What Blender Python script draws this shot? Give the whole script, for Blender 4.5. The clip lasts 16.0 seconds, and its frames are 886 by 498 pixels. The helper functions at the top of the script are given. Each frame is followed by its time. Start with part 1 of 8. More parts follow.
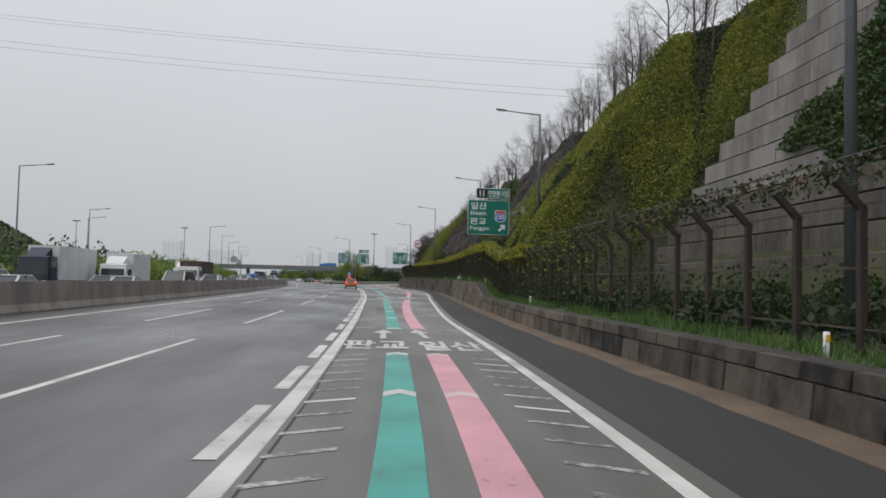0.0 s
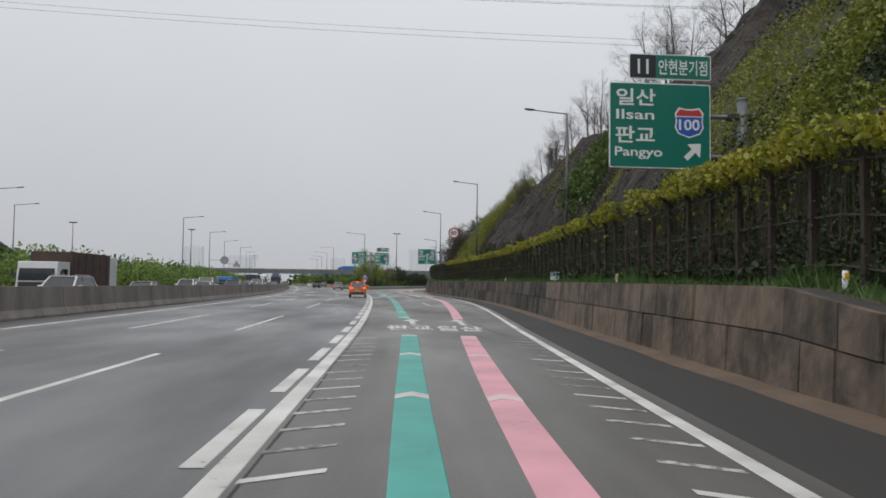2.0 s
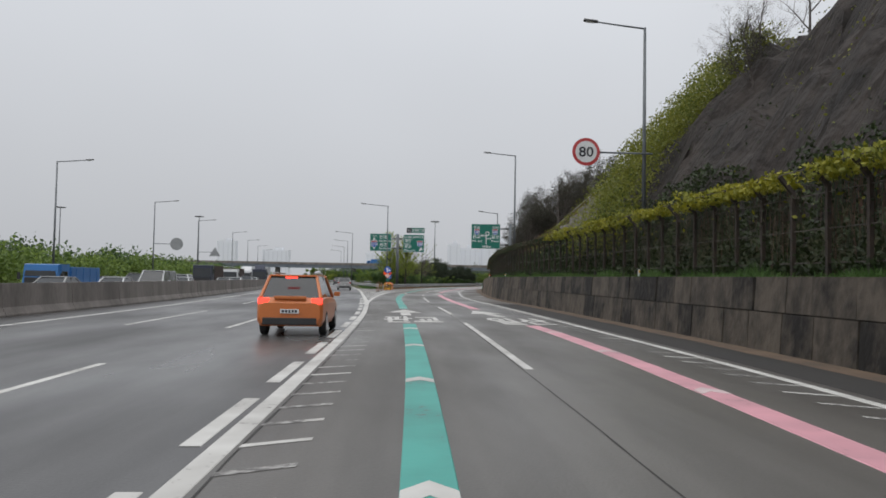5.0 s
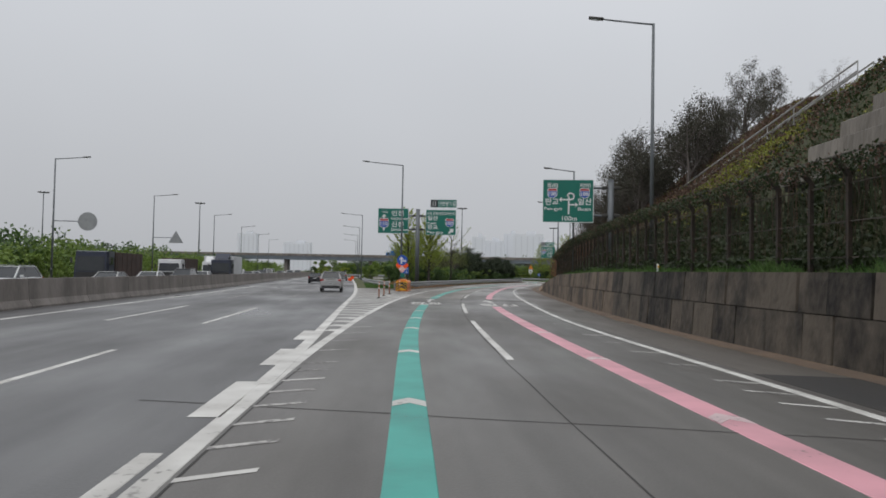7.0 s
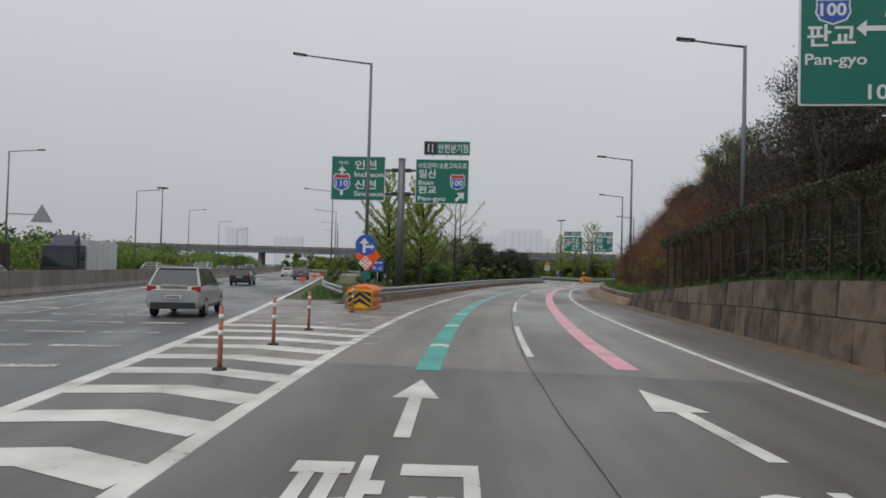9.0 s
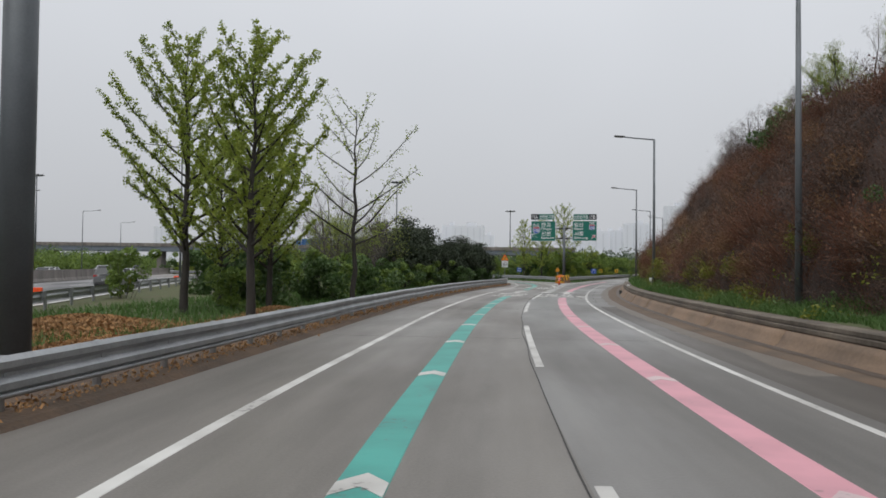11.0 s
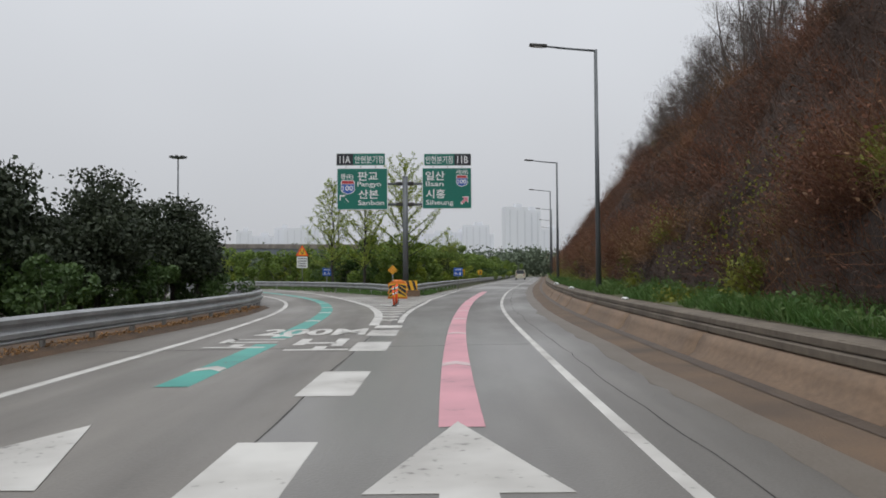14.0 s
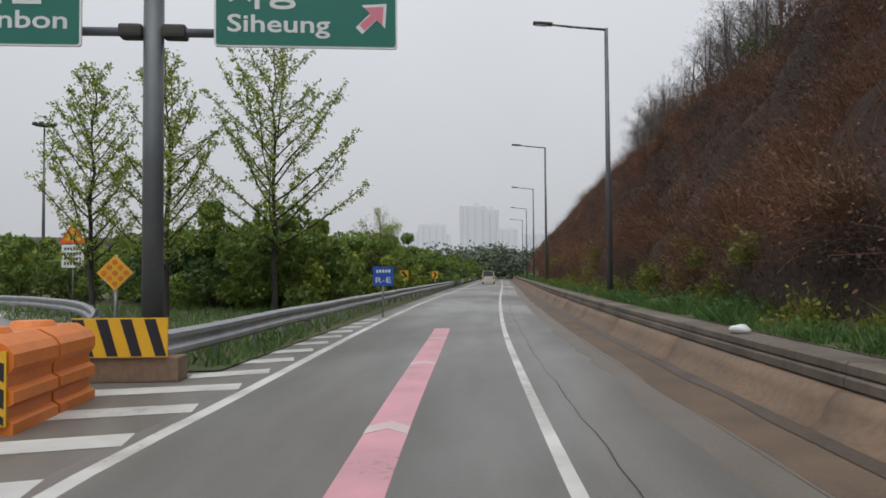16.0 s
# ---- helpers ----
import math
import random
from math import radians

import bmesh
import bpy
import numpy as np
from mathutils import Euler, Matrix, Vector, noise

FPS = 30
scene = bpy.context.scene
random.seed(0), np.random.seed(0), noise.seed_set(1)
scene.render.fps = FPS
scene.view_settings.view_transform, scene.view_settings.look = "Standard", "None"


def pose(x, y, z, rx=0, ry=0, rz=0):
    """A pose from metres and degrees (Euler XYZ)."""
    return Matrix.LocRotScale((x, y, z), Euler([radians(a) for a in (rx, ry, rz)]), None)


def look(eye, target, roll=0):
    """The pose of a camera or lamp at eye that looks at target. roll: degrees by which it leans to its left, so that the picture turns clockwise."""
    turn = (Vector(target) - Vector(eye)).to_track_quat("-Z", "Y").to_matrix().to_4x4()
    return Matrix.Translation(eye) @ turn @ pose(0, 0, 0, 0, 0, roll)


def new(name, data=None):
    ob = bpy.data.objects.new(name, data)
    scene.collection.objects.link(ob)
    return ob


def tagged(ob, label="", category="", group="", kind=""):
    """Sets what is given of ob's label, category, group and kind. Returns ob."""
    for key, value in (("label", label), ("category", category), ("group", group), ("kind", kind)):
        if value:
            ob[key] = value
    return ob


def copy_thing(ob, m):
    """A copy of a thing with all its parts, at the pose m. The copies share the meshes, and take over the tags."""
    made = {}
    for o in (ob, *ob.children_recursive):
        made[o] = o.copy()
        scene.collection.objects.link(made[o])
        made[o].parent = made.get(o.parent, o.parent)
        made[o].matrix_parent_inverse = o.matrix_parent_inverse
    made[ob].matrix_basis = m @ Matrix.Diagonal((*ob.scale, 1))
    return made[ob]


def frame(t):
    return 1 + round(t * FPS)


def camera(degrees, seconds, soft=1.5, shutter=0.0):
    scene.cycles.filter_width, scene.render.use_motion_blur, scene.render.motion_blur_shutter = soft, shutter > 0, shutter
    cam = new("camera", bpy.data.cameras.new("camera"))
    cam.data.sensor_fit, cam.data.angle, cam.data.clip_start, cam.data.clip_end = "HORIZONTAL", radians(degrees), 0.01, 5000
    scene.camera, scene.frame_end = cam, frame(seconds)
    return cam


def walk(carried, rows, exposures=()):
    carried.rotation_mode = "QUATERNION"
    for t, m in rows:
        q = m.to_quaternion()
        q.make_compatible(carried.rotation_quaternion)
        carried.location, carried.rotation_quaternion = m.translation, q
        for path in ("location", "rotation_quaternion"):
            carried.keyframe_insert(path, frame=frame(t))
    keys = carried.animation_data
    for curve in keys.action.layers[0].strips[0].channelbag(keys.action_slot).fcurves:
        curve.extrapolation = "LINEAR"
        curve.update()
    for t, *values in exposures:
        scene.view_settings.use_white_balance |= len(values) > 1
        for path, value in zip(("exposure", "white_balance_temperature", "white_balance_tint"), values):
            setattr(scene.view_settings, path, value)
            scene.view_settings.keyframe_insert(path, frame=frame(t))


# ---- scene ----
cam = camera(62.0, 16.0, soft=1.7)
PATH = [
    (0, (6.062, 0.637, 1.647), (5.928, 2.631, 1.733), 1.3),
    (0.5, (4.856, 10.448, 1.631), (4.7, 12.44, 1.717), 1.3),
    (1, (3.472, 20.031, 1.591), (3.303, 22.022, 1.679), 1.1),
    (1.5, (2.003, 29.68, 1.565), (1.821, 31.67, 1.651), 0.9),
    (2, (0.516, 39.543, 1.57), (0.318, 41.531, 1.665), 0.8),
    (2.5, (-0.976, 49.589, 1.595), (-1.191, 51.575, 1.691), 0.9),
    (3, (-2.521, 59.609, 1.618), (-2.752, 61.594, 1.712), 1.0),
    (3.5, (-4.143, 69.514, 1.634), (-4.39, 71.496, 1.725), 1.1),
    (4, (-5.834, 79.316, 1.637), (-6.098, 81.297, 1.725), 1.1),
    (4.2, (-6.529, 83.214, 1.638), (-6.8, 85.194, 1.729), 1.1),
    (6.5, (-15.047, 127.74, 1.808), (-15.396, 129.708, 1.87), 1.0),
    (7, (-17.091, 136.892, 1.835), (-17.453, 138.858, 1.899), 1.1),
    (7.5, (-19.11, 146.025, 1.854), (-19.482, 147.988, 1.92), 1.3),
    (8, (-21.039, 155.208, 1.873), (-21.42, 157.171, 1.933), 1.4),
    (8.2, (-21.769, 158.919, 1.884), (-22.151, 160.881, 1.943), 1.4),
    (10.3, (-27.525, 198.388, 1.976), (-27.762, 200.373, 2.022), 1.1),
    (10.5, (-27.863, 202.261, 1.962), (-28.088, 204.248, 2.011), 0.9),
    (11, (-28.481, 211.913, 1.895), (-28.672, 213.904, 1.946), 0.6),
    (11.5, (-28.762, 221.395, 1.806), (-28.905, 223.39, 1.852), 0.5),
    (12, (-28.685, 230.652, 1.714), (-28.695, 232.651, 1.768), 0.5),
    (12.5, (-28.214, 239.642, 1.633), (-28.103, 241.638, 1.69), 0.4),
    (13, (-27.388, 248.55, 1.576), (-27.227, 250.543, 1.638), 0.2),
    (13.5, (-26.28, 257.493, 1.548), (-26.076, 259.481, 1.609), -0.2),
    (14, (-24.964, 266.477, 1.544), (-24.723, 268.461, 1.608), -0.4),
    (14.5, (-23.509, 275.445, 1.561), (-23.233, 277.424, 1.635), -0.5),
    (15, (-21.967, 284.335, 1.594), (-21.662, 286.31, 1.669), -0.5),
    (15.5, (-20.357, 293.161, 1.641), (-20.03, 295.133, 1.706), -0.5),
    (16, (-18.658, 302.015, 1.699), (-18.301, 303.982, 1.765), -0.4),
]
walk(cam, [(t, look(eye, target, roll)) for t, eye, target, roll in PATH], exposures=[(0, 0.0), (4.2, 0.0), (6.3, -0.08), (7.5, -0.14), (8.2, -0.14), (10.3, -0.22), (10.5, -0.18), (11, 0.0), (16, 0.0)])

# ---- sky, sun, exposure ----
world = bpy.data.worlds.new("overcast_sky")
scene.world = world
world.use_nodes = True
wn, wl = world.node_tree.nodes, world.node_tree.links
wn.clear()
sky = wn.new("ShaderNodeTexSky")
sky.sky_type, sky.sun_disc, sky.sun_elevation, sky.sun_rotation = "NISHITA", False, radians(50), radians(200)
sky.air_density, sky.dust_density = 2.0, 6.0
sat = wn.new("ShaderNodeHueSaturation")
sat.inputs["Saturation"].default_value, sat.inputs["Value"].default_value = 0.15, 0.10
coords = wn.new("ShaderNodeTexCoord")
split = wn.new("ShaderNodeSeparateXYZ")
ramp = wn.new("ShaderNodeValToRGB")
ramp.color_ramp.elements[0].position, ramp.color_ramp.elements[0].color = 0.0, (0.53, 0.545, 0.575, 1)
ramp.color_ramp.elements[1].position, ramp.color_ramp.elements[1].color = 1.0, (1.05, 1.07, 1.12, 1)
e = ramp.color_ramp.elements.new(0.30)
e.color = (0.675, 0.70, 0.745, 1)
cloud = wn.new("ShaderNodeTexNoise")
cloud.inputs["Scale"].default_value, cloud.inputs["Detail"].default_value = 1.6, 3
cmap = wn.new("ShaderNodeMapRange")
cmap.inputs["To Min"].default_value, cmap.inputs["To Max"].default_value = 0.88, 1.12
cmul = wn.new("ShaderNodeMixRGB")
cmul.blend_type = "MULTIPLY"
cmul.inputs[0].default_value = 1.0
mixs = wn.new("ShaderNodeMixRGB")
mixs.inputs[0].default_value = 0.92
bg = wn.new("ShaderNodeBackground")
out = wn.new("ShaderNodeOutputWorld")
wl.new(coords.outputs["Generated"], split.inputs[0])
wl.new(split.outputs["Z"], ramp.inputs[0])
wl.new(coords.outputs["Generated"], cloud.inputs["Vector"])
wl.new(cloud.outputs["Fac"], cmap.inputs["Value"])
wl.new(ramp.outputs[0], cmul.inputs[1])
wl.new(cmap.outputs[0], cmul.inputs[2])
wl.new(sky.outputs[0], sat.inputs["Color"])
wl.new(sat.outputs[0], mixs.inputs[1])
wl.new(cmul.outputs[0], mixs.inputs[2])
wl.new(mixs.outputs[0], bg.inputs["Color"])
wl.new(bg.outputs[0], out.inputs[0])
sun = new("sun", bpy.data.lights.new("sun", "SUN"))
sun.data.energy, sun.data.angle, sun.data.color = 1.2, radians(60), (1.0, 0.98, 0.95)
sun.matrix_world = look((0, 0, 100), (18, 45, 0))


# ---- materials ----
def mat(name, a, b=None, rough=0.8, metal=0.0, scale=2.0, fine=30.0, bump=0.1, island=False, spread=0.0, trans=0.0, stretch=None, rough2=None, deep=0.02):
    """A surface with colour varied at two scales between a and b, and fine relief."""
    m = bpy.data.materials.new(name)
    m.use_nodes = True
    n, l = m.node_tree.nodes, m.node_tree.links
    p = n["Principled BSDF"]
    p.inputs["Roughness"].default_value, p.inputs["Metallic"].default_value = rough, metal
    b = b or tuple(v * 0.7 for v in a)
    tc = n.new("ShaderNodeTexCoord")
    src = tc.outputs["Object"]
    if stretch:
        mp = n.new("ShaderNodeMapping")
        mp.inputs["Scale"].default_value = stretch
        l.new(src, mp.inputs["Vector"])
        src = mp.outputs[0]
    n1, n2 = n.new("ShaderNodeTexNoise"), n.new("ShaderNodeTexNoise")
    n1.inputs["Scale"].default_value, n1.inputs["Detail"].default_value = scale, 5
    n2.inputs["Scale"].default_value, n2.inputs["Detail"].default_value = fine, 3
    l.new(src, n1.inputs["Vector"])
    l.new(src, n2.inputs["Vector"])
    add = n.new("ShaderNodeMath")
    add.operation = "MULTIPLY_ADD"
    add.inputs[1].default_value = 0.45
    l.new(n2.outputs["Fac"], add.inputs[0])
    l.new(n1.outputs["Fac"], add.inputs[2])
    r = n.new("ShaderNodeMapRange")
    r.inputs["From Min"].default_value, r.inputs["From Max"].default_value = 0.5, 0.95
    l.new(add.outputs[0], r.inputs["Value"])
    fac = r.outputs[0]
    if island or spread:
        g = n.new("ShaderNodeNewGeometry") if island else n.new("ShaderNodeObjectInfo")
        mx = n.new("ShaderNodeMath")
        mx.operation = "MULTIPLY_ADD"
        mx.inputs[1].default_value = spread or 0.8
        sub = n.new("ShaderNodeMath")
        sub.operation = "SUBTRACT"
        sub.inputs[1].default_value = 0.5
        l.new(g.outputs["Random Per Island" if island else "Random"], sub.inputs[0])
        l.new(sub.outputs[0], mx.inputs[0])
        l.new(fac, mx.inputs[2])
        fac = mx.outputs[0]
    c = n.new("ShaderNodeMixRGB")
    c.inputs[1].default_value, c.inputs[2].default_value = (*a, 1), (*b, 1)
    cl = n.new("ShaderNodeClamp")
    l.new(fac, cl.inputs[0])
    l.new(cl.outputs[0], c.inputs[0])
    l.new(c.outputs[0], p.inputs["Base Color"])
    if rough2 is not None:
        rr = n.new("ShaderNodeMapRange")
        rr.inputs["To Min"].default_value, rr.inputs["To Max"].default_value = rough, rough2
        l.new(n1.outputs["Fac"], rr.inputs["Value"])
        rr.inputs["From Min"].default_value, rr.inputs["From Max"].default_value = 0.35, 0.65
        l.new(rr.outputs[0], p.inputs["Roughness"])
    if bump:
        bp = n.new("ShaderNodeBump")
        bp.inputs["Strength"].default_value, bp.inputs["Distance"].default_value = bump, deep
        l.new(n2.outputs["Fac"], bp.inputs["Height"])
        l.new(bp.outputs[0], p.inputs["Normal"])
    if trans:
        t = n.new("ShaderNodeBsdfTranslucent")
        l.new(c.outputs[0], t.inputs["Color"])
        ms = n.new("ShaderNodeMixShader")
        ms.inputs[0].default_value = trans
        l.new(p.outputs[0], ms.inputs[1])
        l.new(t.outputs[0], ms.inputs[2])
        l.new(ms.outputs[0], n["Material Output"].inputs["Surface"])
    return m


def glow(name, colour, strength):
    m = bpy.data.materials.new(name)
    m.use_nodes = True
    p = m.node_tree.nodes["Principled BSDF"]
    p.inputs["Base Color"].default_value = (*colour, 1)
    p.inputs["Emission Color"].default_value, p.inputs["Emission Strength"].default_value = (*colour, 1), strength
    return m




def road(name, a, b, wet):
    """Road surface: tracks along the lane, patches and grain; wet is the gloss of the damp patches."""
    m = bpy.data.materials.new(name)
    m.use_nodes = True
    n, l = m.node_tree.nodes, m.node_tree.links
    p = n["Principled BSDF"]
    uv = n.new("ShaderNodeUVMap")
    layers = []
    for stretch, detail in (((1.1, 0.012, 1), 3), ((0.22, 0.07, 1), 6), ((30, 30, 1), 2), ((2.5, 0.35, 1), 4)):
        mp, t = n.new("ShaderNodeMapping"), n.new("ShaderNodeTexNoise")
        mp.inputs["Scale"].default_value = stretch
        t.inputs["Scale"].default_value, t.inputs["Detail"].default_value = 1.0, detail
        l.new(uv.outputs[0], mp.inputs["Vector"])
        l.new(mp.outputs[0], t.inputs["Vector"])
        layers.append(t.outputs["Fac"])
    total = None
    for out_, k in zip(layers, (0.9, 0.8, 0.35, 0.4)):
        q = n.new("ShaderNodeMath")
        q.operation = "MULTIPLY_ADD"
        q.inputs[1].default_value, q.inputs[2].default_value = k, 0.0
        l.new(out_, q.inputs[0])
        if total:
            l.new(total, q.inputs[2])
        total = q.outputs[0]
    r = n.new("ShaderNodeMapRange")
    r.inputs["From Min"].default_value, r.inputs["From Max"].default_value = 0.92, 1.52
    l.new(total, r.inputs["Value"])
    c = n.new("ShaderNodeMixRGB")
    c.inputs[1].default_value, c.inputs[2].default_value = (*a, 1), (*b, 1)
    l.new(r.outputs[0], c.inputs[0])
    l.new(c.outputs[0], p.inputs["Base Color"])
    g = n.new("ShaderNodeMapRange")
    g.inputs["To Min"].default_value, g.inputs["To Max"].default_value = wet, wet + 0.3
    g.inputs["From Min"].default_value, g.inputs["From Max"].default_value = 0.35, 0.65
    l.new(layers[1], g.inputs["Value"])
    l.new(g.outputs[0], p.inputs["Roughness"])
    bp = n.new("ShaderNodeBump")
    bp.inputs["Strength"].default_value, bp.inputs["Distance"].default_value = 0.3, 0.01
    l.new(layers[2], bp.inputs["Height"])
    l.new(bp.outputs[0], p.inputs["Normal"])
    return m


def paint(name, a, b, wear, rough=0.6):
    """Road paint, worn through to the road in specks and patches; wear 0 to 1."""
    m = bpy.data.materials.new(name)
    m.use_nodes = True
    n, l = m.node_tree.nodes, m.node_tree.links
    p = n["Principled BSDF"]
    p.inputs["Roughness"].default_value = rough
    g = n.new("ShaderNodeNewGeometry")
    t1, t2 = n.new("ShaderNodeTexNoise"), n.new("ShaderNodeTexNoise")
    t1.inputs["Scale"].default_value, t1.inputs["Detail"].default_value = 0.8, 3
    t2.inputs["Scale"].default_value, t2.inputs["Detail"].default_value = 9, 6
    for t in (t1, t2):
        l.new(g.outputs["Position"], t.inputs["Vector"])
    c1 = n.new("ShaderNodeMixRGB")
    c1.inputs[1].default_value, c1.inputs[2].default_value = (*a, 1), (*b, 1)
    r1 = n.new("ShaderNodeMapRange")
    r1.inputs["From Min"].default_value, r1.inputs["From Max"].default_value = 0.35, 0.65
    l.new(t1.outputs["Fac"], r1.inputs["Value"])
    l.new(r1.outputs[0], c1.inputs[0])
    add = n.new("ShaderNodeMath")
    add.operation = "MULTIPLY_ADD"
    add.inputs[1].default_value = 0.7
    l.new(t1.outputs["Fac"], add.inputs[0])
    l.new(t2.outputs["Fac"], add.inputs[2])
    r2 = n.new("ShaderNodeMapRange")
    r2.inputs["From Min"].default_value, r2.inputs["From Max"].default_value = 1.12 - 0.4 * wear, 1.3 - 0.4 * wear
    l.new(add.outputs[0], r2.inputs["Value"])
    c2 = n.new("ShaderNodeMixRGB")
    c2.inputs[2].default_value = (0.12, 0.115, 0.11, 1)
    l.new(r2.outputs[0], c2.inputs[0])
    l.new(c1.outputs[0], c2.inputs[1])
    l.new(c2.outputs[0], p.inputs["Base Color"])
    bp = n.new("ShaderNodeBump")
    bp.inputs["Strength"].default_value, bp.inputs["Distance"].default_value = 0.2, 0.01
    l.new(t2.outputs["Fac"], bp.inputs["Height"])
    l.new(bp.outputs[0], p.inputs["Normal"])
    return m


ASPHALT = road("asphalt", (0.108, 0.107, 0.106), (0.047, 0.046, 0.047), 0.27)
CONCRETE_ROAD = road("road_asphalt_worn", (0.128, 0.121, 0.111), (0.058, 0.054, 0.049), 0.3)
SHOULDER_GREY = road("shoulder_grey", (0.112, 0.1, 0.086), (0.06, 0.052, 0.044), 0.36)
GREY_ROAD = road("road_asphalt_grey", (0.178, 0.169, 0.156), (0.093, 0.088, 0.081), 0.28)
PALE_ROAD = road("road_concrete", (0.205, 0.19, 0.17), (0.105, 0.096, 0.085), 0.32)
SHOULDER_FAR = mat("shoulder_concrete", (0.08, 0.073, 0.066), (0.115, 0.099, 0.084), rough=0.6, rough2=0.85, scale=0.5, fine=30, bump=0.3, stretch=(1, 0.25, 1))
KERB_CAP = mat("kerb_cap_concrete", (0.185, 0.155, 0.122), (0.08, 0.066, 0.052), rough=0.85, scale=1.2, fine=15, bump=0.4, stretch=(1, 0.5, 0.4))
SHOULDER = mat("shoulder_asphalt", (0.019, 0.018, 0.0172), (0.034, 0.030, 0.027), rough=0.75, rough2=0.9, scale=0.5, fine=40, bump=0.3, stretch=(1, 0.25, 1))
SILT = mat("silt", (0.15, 0.10, 0.064), (0.075, 0.056, 0.042), rough=0.85, scale=0.8, fine=30, bump=0.4)
SILT_FILM = mat("silt_film", (0.15, 0.132, 0.112), (0.115, 0.096, 0.077), rough=0.6, scale=0.9, fine=18, bump=0.3)
GUTTER = mat("wet_gutter_dirt", (0.045, 0.031, 0.022), (0.085, 0.06, 0.041), rough=0.6, scale=1.2, fine=20, bump=0.5)
EARTH = mat("verge_earth", (0.115, 0.071, 0.042), (0.058, 0.041, 0.029), rough=0.85, scale=1.1, fine=14, bump=0.7, deep=0.04)
SEAM = mat("road_joint", (0.018, 0.017, 0.016), (0.035, 0.033, 0.03), rough=0.7, bump=0.3)
WHITE_PAINT = paint("road_paint_white", (0.58, 0.575, 0.55), (0.40, 0.39, 0.37), 0.3)
WORN_PAINT = paint("road_paint_worn", (0.46, 0.45, 0.43), (0.30, 0.29, 0.28), 0.85)
FADED_PAINT = paint("road_paint_faded", (0.58, 0.47, 0.47), (0.47, 0.36, 0.37), 0.3)
GREEN_PAINT = paint("road_paint_green", (0.05, 0.33, 0.28), (0.035, 0.24, 0.205), 0.28, 0.5)
PINK_PAINT = paint("road_paint_pink", (0.62, 0.30, 0.35), (0.48, 0.245, 0.28), 0.25, 0.55)
SEG_CONCRETE = mat("median_concrete", (0.26, 0.235, 0.215), (0.13, 0.115, 0.105), rough=0.8, scale=0.9, fine=12, bump=0.25, stretch=(1, 1, 0.25))
WALL_CONCRETE = mat("retaining_concrete", (0.1, 0.083, 0.065), (0.011, 0.0095, 0.008), rough=0.9, scale=1.3, fine=4.5, bump=1.0, stretch=(1, 1, 0.8), spread=0.95, deep=0.05)
WALL_TAN = mat("retaining_concrete_tan", (0.17, 0.13, 0.096), (0.045, 0.036, 0.028), rough=0.9, scale=1.3, fine=4.5, bump=1.0, stretch=(1, 1, 0.8), spread=0.8, deep=0.05)
BLOCK_CONCRETE = mat("wall_block_concrete", (0.30, 0.28, 0.26), (0.155, 0.142, 0.13), rough=0.85, scale=0.8, fine=5, bump=1.0, spread=0.4, stretch=(1, 1, 0.3), deep=0.06)
OLD_BLOCK = mat("old_block_concrete", (0.25, 0.228, 0.2), (0.12, 0.107, 0.093), rough=0.85, scale=0.8, fine=5, bump=1.0, spread=0.4, stretch=(1, 1, 0.3), deep=0.06)
DIRTY_BLOCK = mat("dirty_block_concrete", (0.155, 0.138, 0.115), (0.06, 0.052, 0.043), rough=0.9, scale=0.8, fine=5, bump=1.0, spread=0.5, stretch=(1, 1, 0.3), deep=0.06)
# near-black, so the shadow inside the wall joints is in the colour
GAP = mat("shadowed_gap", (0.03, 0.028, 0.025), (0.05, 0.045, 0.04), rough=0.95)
ROCK_FACE = mat("split_rock", (0.03, 0.024, 0.021), (0.10, 0.086, 0.077), rough=0.9, scale=0.9, fine=3, bump=0.8, island=True, spread=0.7, deep=0.1)
KERB_CONCRETE = mat("kerb_concrete", (0.235, 0.158, 0.104), (0.115, 0.08, 0.055), rough=0.8, scale=0.6, fine=15, bump=0.4, stretch=(1, 0.5, 0.6))
GALV = mat("galvanised_steel", (0.42, 0.43, 0.44), (0.27, 0.28, 0.29), rough=0.42, metal=0.75, scale=1.5, fine=20, bump=0.05)
POLE = mat("pole_paint_grey", (0.142, 0.157, 0.17), (0.105, 0.115, 0.122), rough=0.5, metal=0.3, scale=1.0, fine=30, bump=0.03)
DARK_STEEL = mat("dark_painted_steel", (0.035, 0.037, 0.038), (0.055, 0.05, 0.042), rough=0.6, metal=0.2, scale=3, fine=40, bump=0.1)
RUSTY = mat("fence_post_steel", (0.028, 0.026, 0.024), (0.06, 0.042, 0.03), rough=0.7, metal=0.2, scale=4, fine=30, bump=0.2)
SIGN_GREEN = mat("sign_sheet_green", (0.003, 0.138, 0.103), (0.005, 0.152, 0.113), rough=0.4, scale=0.6, fine=5, bump=0.0)
SIGN_WHITE = mat("sign_sheet_white", (0.72, 0.74, 0.74), (0.64, 0.66, 0.66), rough=0.4, scale=1.0, fine=8, bump=0.0)
SIGN_BLUE = mat("sign_sheet_blue", (0.02, 0.085, 0.38), (0.025, 0.10, 0.42), rough=0.4, bump=0.0)
SIGN_RED = mat("sign_sheet_red", (0.42, 0.04, 0.045), (0.46, 0.05, 0.05), rough=0.4, bump=0.0)
SIGN_BLACK = mat("sign_sheet_black", (0.014, 0.016, 0.024), (0.02, 0.022, 0.03), rough=0.45, bump=0.0)
SIGN_PINK = mat("sign_sheet_pink", (0.68, 0.22, 0.28), (0.62, 0.2, 0.26), rough=0.45, bump=0.0)
